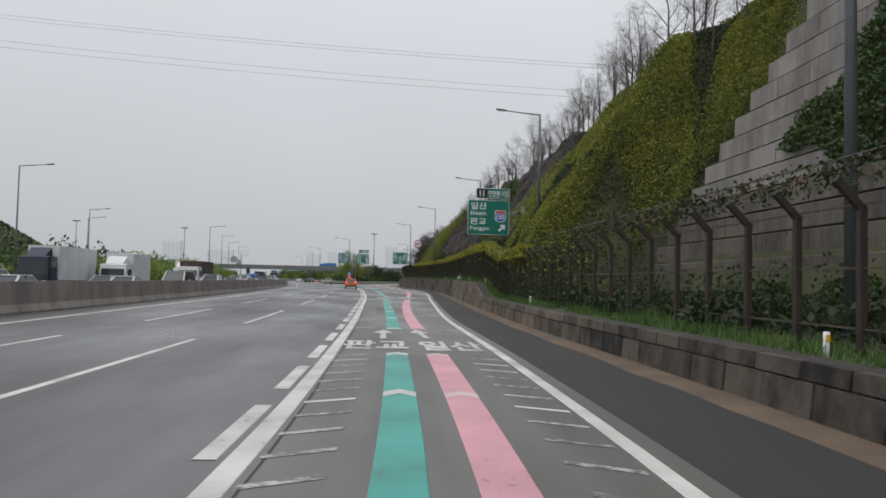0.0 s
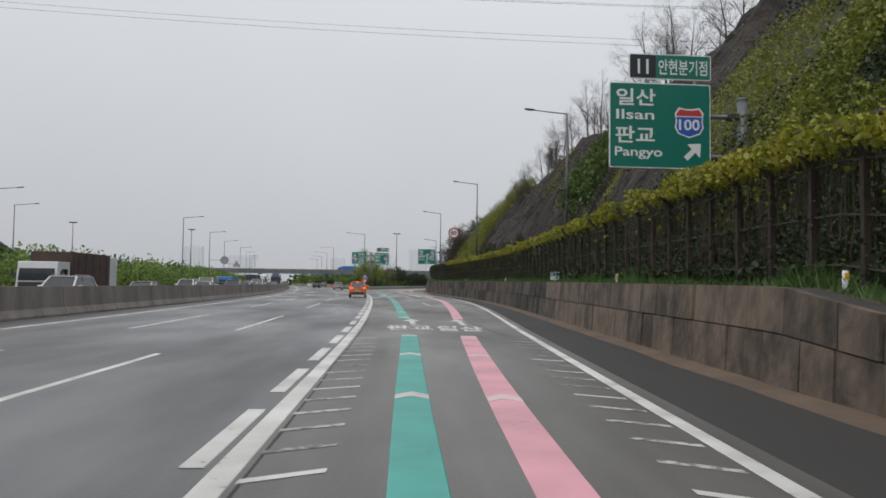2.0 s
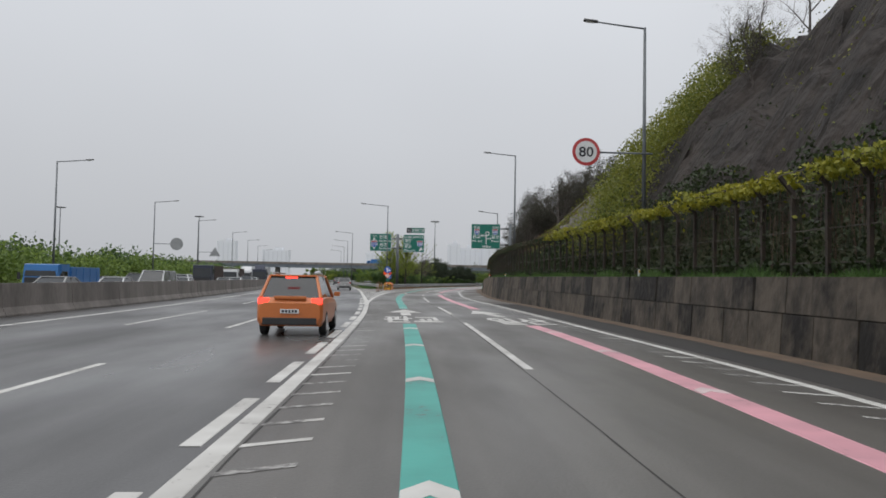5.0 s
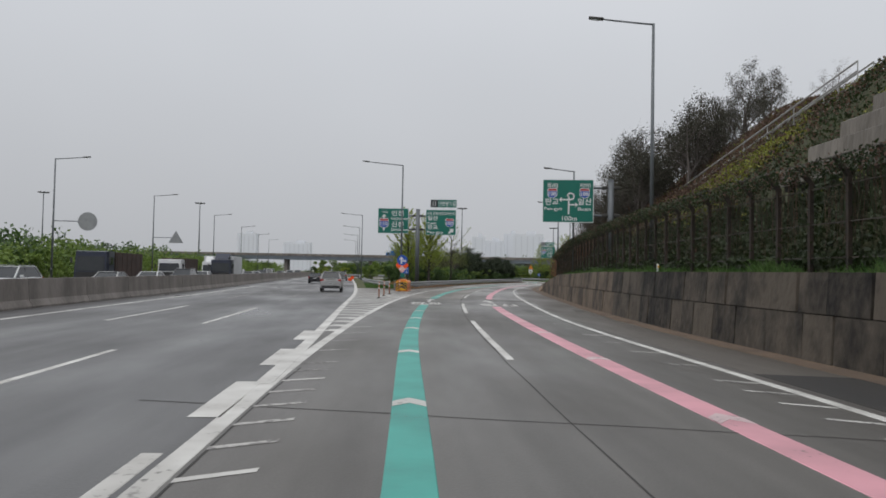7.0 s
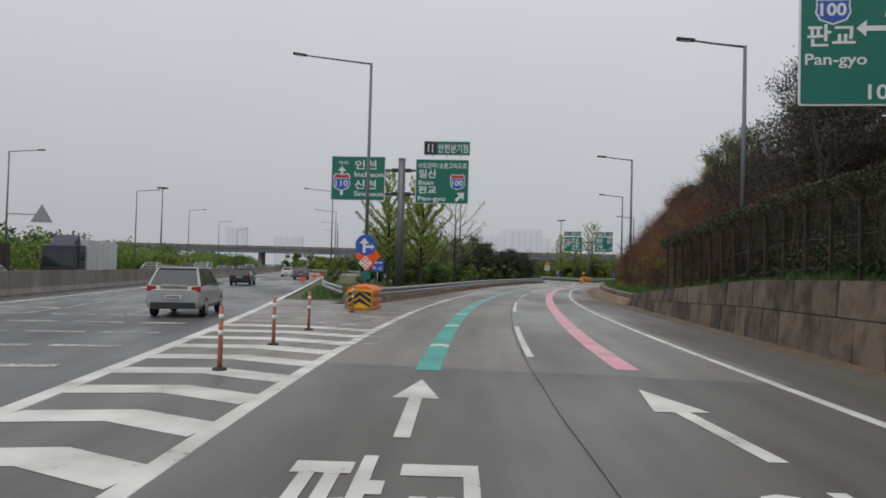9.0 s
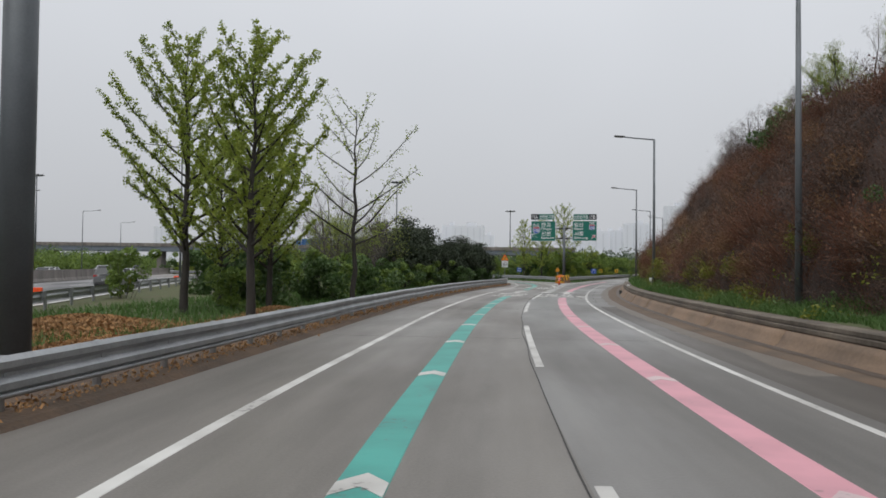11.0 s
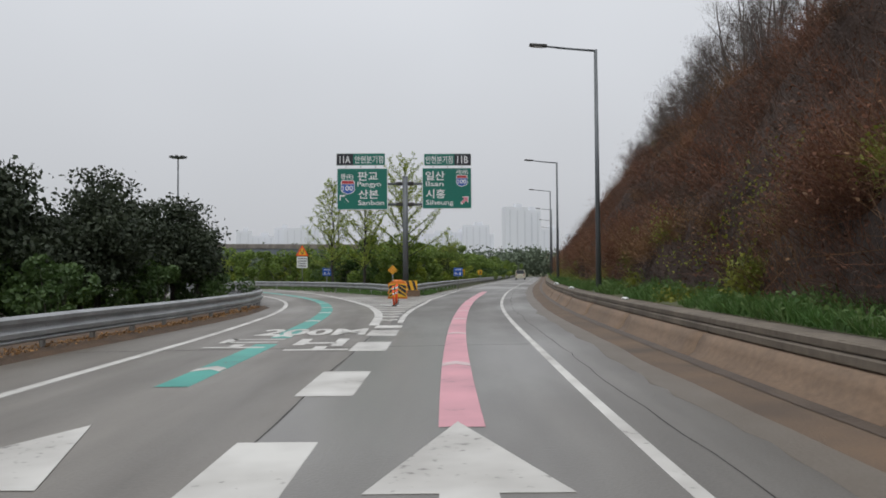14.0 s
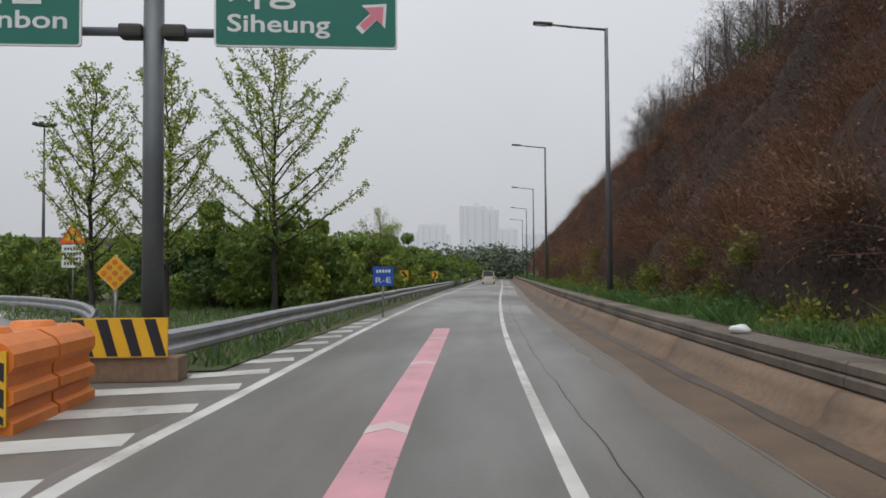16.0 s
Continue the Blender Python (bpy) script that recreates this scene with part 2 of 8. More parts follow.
SIGN_BACK = mat("sign_back_aluminium", (0.38, 0.39, 0.40), (0.30, 0.31, 0.32), rough=0.45, metal=0.7, bump=0.03)
SIGN_YELLOW = mat("sign_sheet_yellow", (0.75, 0.42, 0.02), (0.68, 0.38, 0.03), rough=0.45, bump=0.0)
ORANGE = mat("orange_plastic", (0.72, 0.20, 0.022), (0.55, 0.15, 0.02), rough=0.45, scale=2, fine=10, bump=0.1)
ORANGE_SHEET = mat("orange_sheeting", (0.9, 0.085, 0.01), (0.85, 0.10, 0.012), rough=0.5, bump=0.0)
RUBBER = mat("rubber", (0.018, 0.018, 0.019), (0.03, 0.03, 0.03), rough=0.75, bump=0.1)
GRASS_SOIL = mat("verge_soil", (0.06, 0.085, 0.026), (0.085, 0.075, 0.036), rough=0.95, scale=0.8, fine=8, bump=0.6)
STRAW = mat("dry_straw", (0.40, 0.22, 0.09), (0.24, 0.14, 0.065), rough=0.9, scale=1.5, fine=20, bump=0.5, island=True, spread=0.9)
GRASS = mat("grass_blades", (0.055, 0.135, 0.025), (0.10, 0.17, 0.045), rough=0.7, scale=0.4, fine=3, bump=0, island=True, spread=1.0, trans=0.3)
WEED = mat("weed_leaves", (0.05, 0.115, 0.022), (0.11, 0.17, 0.045), rough=0.6, scale=0.4, fine=3, bump=0, island=True, spread=1.0, trans=0.3)
HILL_SOIL = mat("hill_soil", (0.062, 0.066, 0.024), (0.032, 0.035, 0.016), rough=0.95, scale=0.35, fine=4, bump=0.8)
ROCK = mat("bare_rock", (0.045, 0.036, 0.031), (0.011, 0.009, 0.008), rough=0.9, scale=0.6, fine=2.2, bump=1.0, stretch=(1, 1, 0.45), deep=0.35)
# base of the brush kept dark, painting the depth between its stems
BRUSH = mat("matted_brush_shade", (0.056, 0.034, 0.026), (0.026, 0.018, 0.015), rough=1.0, scale=0.55, fine=9, bump=0.6, deep=0.08)
BROWN_SOIL = mat("brown_slope", (0.10, 0.058, 0.035), (0.055, 0.035, 0.023), rough=0.95, scale=0.4, fine=5, bump=0.9, deep=0.08)
BARE_SOIL = mat("sandy_soil", (0.27, 0.155, 0.085), (0.14, 0.08, 0.05), rough=0.95, scale=0.6, fine=6, bump=0.9, deep=0.06)
FIELD = mat("open_ground", (0.075, 0.085, 0.035), (0.10, 0.10, 0.055), rough=0.95, scale=0.03, fine=0.5, bump=0.2)

# ---- helpers of the place ----
def part(name, bm, material, parent=None, label="", smooth=False):
    me = bpy.data.meshes.new(name)
    bm.to_mesh(me)
    bm.free()
    if smooth:
        for f in me.polygons:
            f.use_smooth = True
    return link(name, me, material, parent, label)


def link(name, me, material, parent=None, label="", m=None):
    if material is not None and not me.materials:
        me.materials.append(material)
    ob = new(name, me)
    if parent is not None:
        ob.parent = parent
    if m is not None:
        ob.matrix_basis = m
    if label:
        ob["label"] = label
    return ob


def data(name, verts, faces, material, parent=None, label="", smooth=False):
    me = bpy.data.meshes.new(name)
    me.from_pydata(verts, [], faces)
    if smooth:
        me.polygons.foreach_set("use_smooth", [True] * len(me.polygons))
    return link(name, me, material, parent, label)


def quads(name, v, material, parent=None):
    """One mesh from an array (n, 4, 3) of separate quads."""
    n = len(v)
    me = bpy.data.meshes.new(name)
    me.vertices.add(4 * n)
    me.vertices.foreach_set("co", np.ascontiguousarray(v, np.float32).ravel())
    me.loops.add(4 * n)
    me.loops.foreach_set("vertex_index", np.arange(4 * n, dtype=np.int32))
    me.polygons.add(n)
    me.polygons.foreach_set("loop_start", np.arange(0, 4 * n, 4, dtype=np.int32))
    me.polygons.foreach_set("loop_total", np.full(n, 4, np.int32))
    me.update(calc_edges=True)
    return link(name, me, material, parent)


def empty(name, m=None, **tags):
    ob = new(name)
    ob.empty_display_size = 0.2
    if m is not None:
        ob.matrix_basis = m
    return tagged(ob, **tags)


def box(bm, size, at=(0, 0, 0), bevel=0.0, rot=None):
    m = Matrix.Translation(at) @ (rot or Matrix()) @ Matrix.Diagonal((*size, 1))
    r = bmesh.ops.create_cube(bm, size=1.0, matrix=m)
    if bevel:
        edges = list({e for v in r["verts"] for e in v.link_edges})
        bmesh.ops.bevel(bm, geom=edges, offset=bevel, segments=2, affect="EDGES", profile=0.7)
    return bm


def tube(bm, p0, p1, r0, r1=None, n=10, caps=True):
    p0, p1 = Vector(p0), Vector(p1)
    d = p1 - p0
    m = Matrix.Translation((p0 + p1) / 2) @ d.to_track_quat("Z", "Y").to_matrix().to_4x4()
    bmesh.ops.create_cone(bm, cap_ends=caps, segments=n, radius1=r0, radius2=r0 if r1 is None else r1, depth=d.length, matrix=m)
    return bm


def poly(bm, pts, depth, m=None):
    """A flat outline in x, z, given depth along y and placed by m."""
    m = m or Matrix()
    a = [bm.verts.new(m @ Vector((x, -depth / 2, z))) for x, z in pts]
    b = [bm.verts.new(m @ Vector((x, depth / 2, z))) for x, z in pts]
    n = len(pts)
    bm.faces.new(a)
    bm.faces.new(b[::-1])
    for i in range(n):
        bm.faces.new((a[i], b[i], b[(i + 1) % n], a[(i + 1) % n]))
    bmesh.ops.recalc_face_normals(bm, faces=bm.faces[:])
    return bm


class Line:
    """A smooth line over the ground: x for each y, through a few places."""

    def __init__(self, *pts, add=0.0):
        p = np.array(pts, float)
        self.x, self.y = p[:, 0] + add, p[:, 1]
        self.m = np.gradient(self.x, self.y)

    def __call__(self, y):
        y = np.asarray(y, float)
        i = np.clip(np.searchsorted(self.y, y) - 1, 0, len(self.y) - 2)
        h = self.y[i + 1] - self.y[i]
        u = (y - self.y[i]) / h
        inside = (2 * u**3 - 3 * u**2 + 1) * self.x[i] + (u**3 - 2 * u * u + u) * h * self.m[i] + (3 * u * u - 2 * u**3) * self.x[i + 1] + (u**3 - u * u) * h * self.m[i + 1]
        return np.where(u < 0, self.x[0] + (y - self.y[0]) * self.m[0], np.where(u > 1, self.x[-1] + (y - self.y[-1]) * self.m[-1], inside))

    def side(self, y):
        """The unit vector to the right of the line."""
        s = (self(y + 0.5) - self(y - 0.5))
        k = np.sqrt(1 + s * s)
        return 1 / k, -s / k

    def at(self, y, off=0.0, z=0.0):
        c, s = self.side(y)
        return Vector((float(self(y) + off * c), float(y + off * s), z))

    def heading(self, y):
        """Degrees to the left from +y."""
        return -math.degrees(math.atan(float(self(y + 0.5) - self(y - 0.5))))


def sweep(name, line, profile, y0, y1, step, material, parent=None, label="", closed=False, caps=True, smooth=False):
    """Profile points (offset, z), or a function of y that gives them, carried along a line."""
    ys = np.linspace(y0, y1, max(2, int(round((y1 - y0) / step)) + 1))
    rings = []
    for y in ys:
        pr = profile(y) if callable(profile) else profile
        c, s = line.side(y)
        x = line(y)
        rings.append([(float(x + o * c), float(y + o * s), z) for o, z in pr])
    n = len(rings[0])
    verts = [v for r in rings for v in r]
    faces = []
    for i in range(len(rings) - 1):
        for j in range(n if closed else n - 1):
            k = (j + 1) % n
            faces.append((i * n + j, i * n + k, (i + 1) * n + k, (i + 1) * n + j))
    if closed and caps:
        faces += [tuple(range(n))[::-1], tuple(range((len(rings) - 1) * n, len(rings) * n))]
    return data(name, verts, faces, material, parent, label, smooth)


def stripe(name, line, off, width, y0, y1, material, parent, z=0.006, step=2.0):
    h = width / 2
    return sweep(name, line, [(off - h, 0.001), (off - h + 0.01, z), (off + h - 0.01, z), (off + h, 0.001)], y0, y1, step, material, parent)


def letters(text, size, material, name, parent, m, depth=0.004, align="LEFT", width=None, bold=0.0):
    """A line of writing as one mesh, upright in x, z; width stretches it to that length."""
    cu = bpy.data.curves.new("writing", "FONT")
    cu.body, cu.size, cu.extrude, cu.align_x = text, size, depth, align
    cu.resolution_u = 3
    cu.offset = bold
    tmp = bpy.data.objects.new("writing", cu)
    me = bpy.data.meshes.new_from_object(tmp)
    bpy.data.objects.remove(tmp)
    bpy.data.curves.remove(cu)
    if width and len(me.vertices):
        xs = [v.co.x for v in me.vertices]
        k = width / max(1e-6, max(xs) - min(xs))
        x0 = min(xs)
        for v in me.vertices:
            v.co.x = (v.co.x - x0) * k
    me.materials.clear()
    me.transform(Matrix.Rotation(radians(90), 4, "X"))
    return link(name, me, material, parent, "", m)


# ---- lines of the plan ----
RIGHT = Line((10.5, -60), (9.31, -25), (7.77, 6), (6.51, 16), (4.21, 32), (2.46, 48), (0.7, 65), (-1.26, 85), (-2.68, 97), (-4.51, 109), (-8.54, 128), (-12.68, 146), (-17.34, 166), (-20.18, 184), (-22.75, 204), (-24.22, 222), (-24.57, 240), (-24.25, 254), (-22.99, 268), (-21.12, 282), (-18.74, 297), (-14.23, 318), (-8.7, 340), (2, 380), (30, 486))
LEFT = Line((7.4, -60), (6.2, -25), (3.97, 6), (1.5, 24), (-1.78, 45), (-4.99, 65), (-8.58, 85), (-13.4, 110), (-18.29, 133), (-22.4, 150), (-26.8, 172), (-29.64, 190), (-31.26, 206), (-31.92, 218), (-31.97, 232), (-31.72, 247), (-30.9, 262), (-29.44, 277), (-28.4, 288), (-28.01, 298), (-28.62, 307), (-31.17, 318.7), (-36.96, 333))
MAIN = Line((7.4, -60), (6.2, -25), (3.97, 6), (1.5, 24), (-1.78, 45), (-4.99, 65), (-8.57, 85), (-13.41, 110), (-18.27, 133), (-22.54, 150), (-28.62, 172), (-34.18, 192), (-44.57, 226), (-61.8, 280), (-84, 350), (-140, 520), (-210, 720))
PINK = Line((8, -25), (6.3, 6), (5.03, 16), (2.64, 32), (0.58, 48), (-1.24, 65), (-3.4, 85), (-5.79, 104), (-9.02, 122), (-13.48, 140), (-17.65, 158), (-21.42, 177), (-23.64, 192), (-25.03, 208), (-25.96, 226), (-26.14, 243), (-25.47, 258), (-23.87, 274), (-21.92, 288), (-19.28, 303), (-14.63, 324.4))
GREEN = Line((7.21, -25), (5.42, 6), (4.13, 16), (1.82, 32), (-0.64, 48), (-3.2, 65), (-6.7, 85), (-11.34, 110), (-17.78, 140), (-22.32, 160), (-25.96, 180), (-28.31, 198), (-29.57, 213), (-29.93, 228), (-29.8, 245), (-29.21, 258), (-27.96, 272), (-26.61, 286), (-26.07, 296), (-26.42, 304), (-28.98, 318), (-32.99, 331))
SPLIT = Line((-5, 89), (-9.78, 113), (-14.16, 134), (-18.33, 152), (-22.39, 172), (-25.22, 190), (-27.06, 209), (-27.76, 220), (-28.03, 232), (-27.92, 245), (-27.29, 258), (-26.15, 270), (-24.95, 280), (-23.98, 288.5))
GORE = Line((-24.4, 288), (-24.05, 293.7), (-24.2, 300.2), (-24.9, 306.5), (-27.2, 320), (-33.4, 342))
SLIP = Line((-23.54, 289.3), (-23.14, 293.1), (-22.5, 297.5), (-21.06, 305.6), (-20.63, 308.4), (-19.76, 312.3), (-17.58, 322.1), (-13.3, 340), (-2.5, 380), (25.5, 486))
OFFSET = Line((2.6, -60), (2.6, 50), (2.4, 75), (2.2, 100), (2.6, 140), (3, 180), (3.2, 210), (2.8, 225), (2.6, 245), (2.6, 265), (2.75, 285), (3, 305), (3, 340), (3, 486))
WALL = Line(*[(float(RIGHT(y) + OFFSET(y)), y) for y in (-60, -25, 6, 28, 48, 74, 92, 109, 128, 146, 166, 186, 210, 230, 246, 260, 272, 283, 294, 306, 318, 340, 380, 486)])
END = 520.0


def wall_top(y):
    return float(np.interp(y, [-60, 45, 52, 75, 145, 178, 198, 219, 232, 260, 486], [0.72, 0.75, 1.62, 1.76, 2.0, 2.05, 1.85, 0.76, 0.75, 0.78, 0.86]))

# ---- ground and roads ----
ground = data("ground", [(-4000, -4000, -0.08), (4000, -4000, -0.08), (4000, 4000, -0.08), (-4000, 4000, -0.08)], [(0, 1, 2, 3)], FIELD)
tagged(ground, "open green-brown ground reaching to the horizon", "ground", kind="structure")


def sheet(name, left, right, y0, y1, step, material, z=0.0, cols=4, guide=None):
    ys = np.linspace(y0, y1, int((y1 - y0) / step) + 1)
    v, f = [], []
    n = cols + 1
    for y in ys:
        a, b = float(left(y)), float(right(y))
        v += [(a + (b - a) * j / cols, float(y), z) for j in range(n)]
    for i in range(len(ys) - 1):
        f += [(i * n + j, i * n + j + 1, (i + 1) * n + j + 1, (i + 1) * n + j) for j in range(cols)]
    ob = data(name, v, f, material)
    if guide:
        uv = ob.data.uv_layers.new(name="UVMap")
        co = [(p[0] - float(guide(p[1])), p[1]) for p in v]
        for loop in ob.data.loops:
            uv.data[loop.index].uv = co[loop.vertex_index]
    return ob


main_road = tagged(sheet("main_road", lambda y: MAIN(y) - 31.5, lambda y: MAIN(y) + 0.0, -80, 720, 4, ASPHALT, guide=MAIN), "wet grey asphalt motorway with worn lane lines", "road", kind="structure")
ramp_road = tagged(sheet("ramp_road", MAIN, lambda y: RIGHT(y) + 0.35, -80, 188, 1.0, CONCRETE_ROAD, 0.001, 8, LEFT), "damp grey exit road with painted guide strips", "road", kind="structure")
ramp_pale = tagged(sheet("ramp_road_pale", lambda y: MAIN(y) if y < 213.5 else (LEFT(y) - 2.7 if y < 300 else (-62 if y > 308 else LEFT(y) - 2.7 - (y - 300) * 3.9)), lambda y: RIGHT(y) + 0.35, 188, 318, 1.0, PALE_ROAD, 0.001, 8, LEFT), "damp pale concrete exit road with painted guide strips", "road", kind="structure")
lane_right = tagged(sheet("ramp_road_right", lambda y: SPLIT(y) - 0.12 if y < 286 else max(float(SLIP(y)) - 0.3, float(SPLIT(286)) - 0.12), lambda y: RIGHT(y) + 0.35, 188, 318, 1.0, GREY_ROAD, 0.0035, 5, RIGHT), "damp grey asphalt lane beside the kerb", "road", kind="structure")
loop_road = tagged(sheet("loop_road", lambda y: -100, lambda y: -14.2 + (y - 318) * 0.25 + 0.35 if y < 330 else (-22 - (y - 330) * 0.8), 318.0, 362, 1.0, PALE_ROAD, 0.001, 6, RIGHT), "damp grey loop road bending away", "road", kind="structure")
ramp_far = tagged(sheet("ramp_road_far", lambda y: RIGHT(y) - 6.4, lambda y: RIGHT(y) + 0.35, 318.0, END, 2.0, GREY_ROAD, 0.003, 4, RIGHT), "damp grey exit road running on between rail and kerb", "road", kind="structure")
shoulder = tagged(sheet("shoulder", lambda y: RIGHT(y) + 0.35, lambda y: WALL(y) + 0.05, -80, 152, 1.5, SHOULDER, 0.002, 3), "dark patched asphalt shoulder beside the wall", "road", kind="structure")
shoulder_mid = tagged(sheet("shoulder_mid", lambda y: RIGHT(y) + 0.35, lambda y: WALL(y) + 0.05, 152, 250, 1.5, SHOULDER_GREY, 0.002, 3, RIGHT), "damp brown-grey shoulder along the bend", "road", kind="structure")
shoulder_far = tagged(sheet("shoulder_far", lambda y: RIGHT(y) + 0.35, lambda y: WALL(y) + 0.05, 250, END, 1.5, GREY_ROAD, 0.002, 3, RIGHT), "damp grey shoulder beside the kerb", "road", kind="structure")
silt = tagged(sweep("silt_strip", WALL, lambda y: [(-0.6 - 0.45 * min(1, max(0, (y - 190) / 40)) + 0.12 * noise.noise((0, y * 0.3, 0)) + 0.05 * noise.noise((3, y * 1.7, 0)), 0.004), (-0.3, 0.014), (0.02, 0.03)], -60, END, 1.0, SILT), "brown silt washed along the wall's foot", "silt", kind="stuff")

tagged(sweep("silt_film", WALL, lambda y: [(-1.55 + 0.22 * noise.noise((5, y * 0.35, 0)) + 0.1 * noise.noise((3, y * 1.9, 0)), 0.0034), (-0.9, 0.0038)], 226, END, 0.5, SILT_FILM), "thin film of dried silt spread on the shoulder", "silt", kind="stuff")

# markings of the exit road
stripe("edge_line", RIGHT, 0, 0.2, -70, 200, WHITE_PAINT, ramp_road)
stripe("edge_line", RIGHT, 0, 0.15, 200, END, WHITE_PAINT, ramp_road)
stripe("edge_line", LEFT, 0, 0.25, -70, 205, WHITE_PAINT, ramp_road)
stripe("edge_line", LEFT, 0, 0.18, 205, 333, WHITE_PAINT, ramp_road)
stripe("edge_line", SLIP, 0, 0.2, 289.3, END, WHITE_PAINT, ramp_road, step=1.5)
stripe("edge_line", GORE, 0, 0.3, 288.3, 342, WHITE_PAINT, ramp_road, step=1.0)
stripe("edge_line", MAIN, 0.0, 0.3, 148, 720, WHITE_PAINT, main_road, 0.0105)
for a, b in ((-70, 17.2), (24.8, 62), (72.3, 126), (139.4, 178.2), (187.5, 262.2), (277, 283), (284.5, 331)):
    stripe("guide_strip", GREEN, 0, 0.48, a, b, GREEN_PAINT, ramp_road, 0.008, 1.0)
for a, b in ((-70, 17.2), (25.2, 62), (72.4, 127), (141, 177.4), (189, 261), (273.8, 324.4)):
    stripe("guide_strip", PINK, 0, 0.48, a, b, PINK_PAINT, ramp_road, 0.008, 1.0)


def chevron(line, y, parent, w=0.47):
    """A bent white band across a guide strip."""
    bm = bmesh.new()
    h = w / 2
    poly(bm, [(-h, -0.28), (0, 0.0), (h, -0.28), (h, 0.12), (0, 0.42), (-h, 0.12)], 0.004, pose(0, 0, 0, -90))
    ob = part("chevron_mark", bm, FADED_PAINT if line is PINK else WHITE_PAINT, parent)
    ob.matrix_basis = Matrix.Translation(line.at(y, 0, 0.011)) @ pose(0, 0, 0, 0, 0, line.heading(y))
    return ob


CHEVRONS = (-13.3, -7.1, -1, 5.1, 11.3, 16.9, 25.3, 32, 38.4, 44, 49.8, 55.8, 61.6, 73.2, 79.6, 85.9, 91.9, 98.3, 104.6, 111, 117.3, 123.5, 140.3, 147, 153.5, 160.4, 165.6, 171, 177.6, 192, 198.5, 205, 211.1, 218.2, 225, 230.8, 236.5, 242, 247.2, 251.5, 256.1, 260.7, 278.8, 285, 290.7, 295.7, 300, 305, 310.1, 315.8, 321)
for y in CHEVRONS:
    for line, gaps in ((GREEN, ((17.5, 25), (62, 72.5), (126, 139.5), (178, 188), (262, 277.5))), (PINK, ((17.5, 25), (62, 72.5), (127, 141), (177, 189), (261, 274)))):
        if not any(a < y < b for a, b in gaps):
            chevron(line, float(y), ramp_road)

# broken line between the two exit lanes
for a, b in ((91.8, 100.5), (113.1, 127.7), (134.2, 142.8), (152.7, 165.1), (170.3, 180.3), (190.5, 199.4), (208.3, 218.5), (226.3, 236.6), (244.1, 253.4), (257.8, 268.7)):
    stripe("lane_dash", SPLIT, 0, 0.17, a, b, WHITE_PAINT, ramp_road)
for a, b in ((270.7, 273.4), (275.9, 278.2), (281.2, 283.1), (284.7, 286.4), (287.2, 288.2)):
    stripe("gore_block", SPLIT, 0.1, 0.75, a, b, WHITE_PAINT, ramp_road, 0.007)
# short bars that narrow the lane on both sides
for i in range(-75, 120):
    y = float(np.interp(i, [-75, 0, 45, 95, 103, 120], [-29.4, 45.35, 90.2, 142.9, 152.0, 172]))
    if 16.5 < y < 25 or 62 < y < 73 or (150 < y < 172 and i % 2):
        continue
    worn = WORN_PAINT if (i * 7) % 5 else WHITE_PAINT
    for line, o, k in ((LEFT, 0.5, 0.33), (RIGHT, -0.5, -0.33)):
        p, q = line.at(y, o - abs(k), 0), line.at(y, o + abs(k), 0)
        d = (q - p).normalized()
        u = Vector((-d.y, d.x, 0)) * 0.07
        sk = Vector((-d.y, d.x, 0)) * (0.18 if k > 0 else -0.18)
        z = Vector((0, 0, 0.006))
        data("rumble_bar", [p - u - sk + z, q - u + sk + z, q + u + sk + z, p + u - sk + z], [(0, 1, 2, 3)], worn, ramp_road)
# slanting worn bars across the line at the first nose
for y in np.arange(191, 214.5, 1.0):
    p, q = LEFT.at(float(y) - 1.1, -1.3, 0.0075), LEFT.at(float(y) + 1.1, 0.85, 0.0075)
    w = Vector((0.045, -0.045, 0))
    data("rumble_bar", [p - w, p + w, q + w, q - w], [(0, 1, 2, 3)], WORN_PAINT, ramp_road)
# wide blocks beside the exit line
for k in range(-20, 26):
    y = float(np.interp(k, [-20, 0, 10, 22, 23, 24, 25], [-39.8, 45.6, 88.3, 140.8, 145.4, 150.3, 155.4]))
    near = y > 144
    stripe("wide_block", MAIN, -0.26 if near else -0.31, 0.42 if near else 0.22, y, y + 2.85, WHITE_PAINT, main_road)
# chevrons of the first gore
for i, y in enumerate(np.arange(150.5, 212, 1.95)):
    a, b = float(MAIN(y)), float(LEFT(y))
    m = (a + b) / 2
    if b - a < 0.5:
        continue
    s, z, th = 0.35 * min(1, (b - a) / 3), 0.0065, (0.38 if y < 196 else 0.24)
    v = [(a + 0.1, y - s, z), (m, y + s * 0.4, z), (b - 0.1, y - s, z), (b - 0.1, y - s + th * 2, z), (m, y + s * 0.4 + th * 2, z), (a + 0.1, y - s + th * 2, z)]
    data("gore_bar", v, [(0, 1, 4, 5), (1, 2, 3, 4)], WHITE_PAINT if y < 196 else WORN_PAINT, ramp_road)
for i, y in enumerate(np.arange(290.3, 314, 1.75)):
    a, b = float(GORE(y)), float(SLIP(y))
    m = (a + b) / 2
    z, th = 0.0065, 0.62
    v = [(a + 0.12, y + 0.3, z), (m, y, z), (b - 0.1, y + 0.3, z), (b - 0.1, y + 0.3 + th, z), (m, y + th, z), (a + 0.12, y + 0.3 + th, z)]
    data("gore_bar", v, [(0, 1, 4, 5), (1, 2, 3, 4)], WHITE_PAINT, ramp_road)
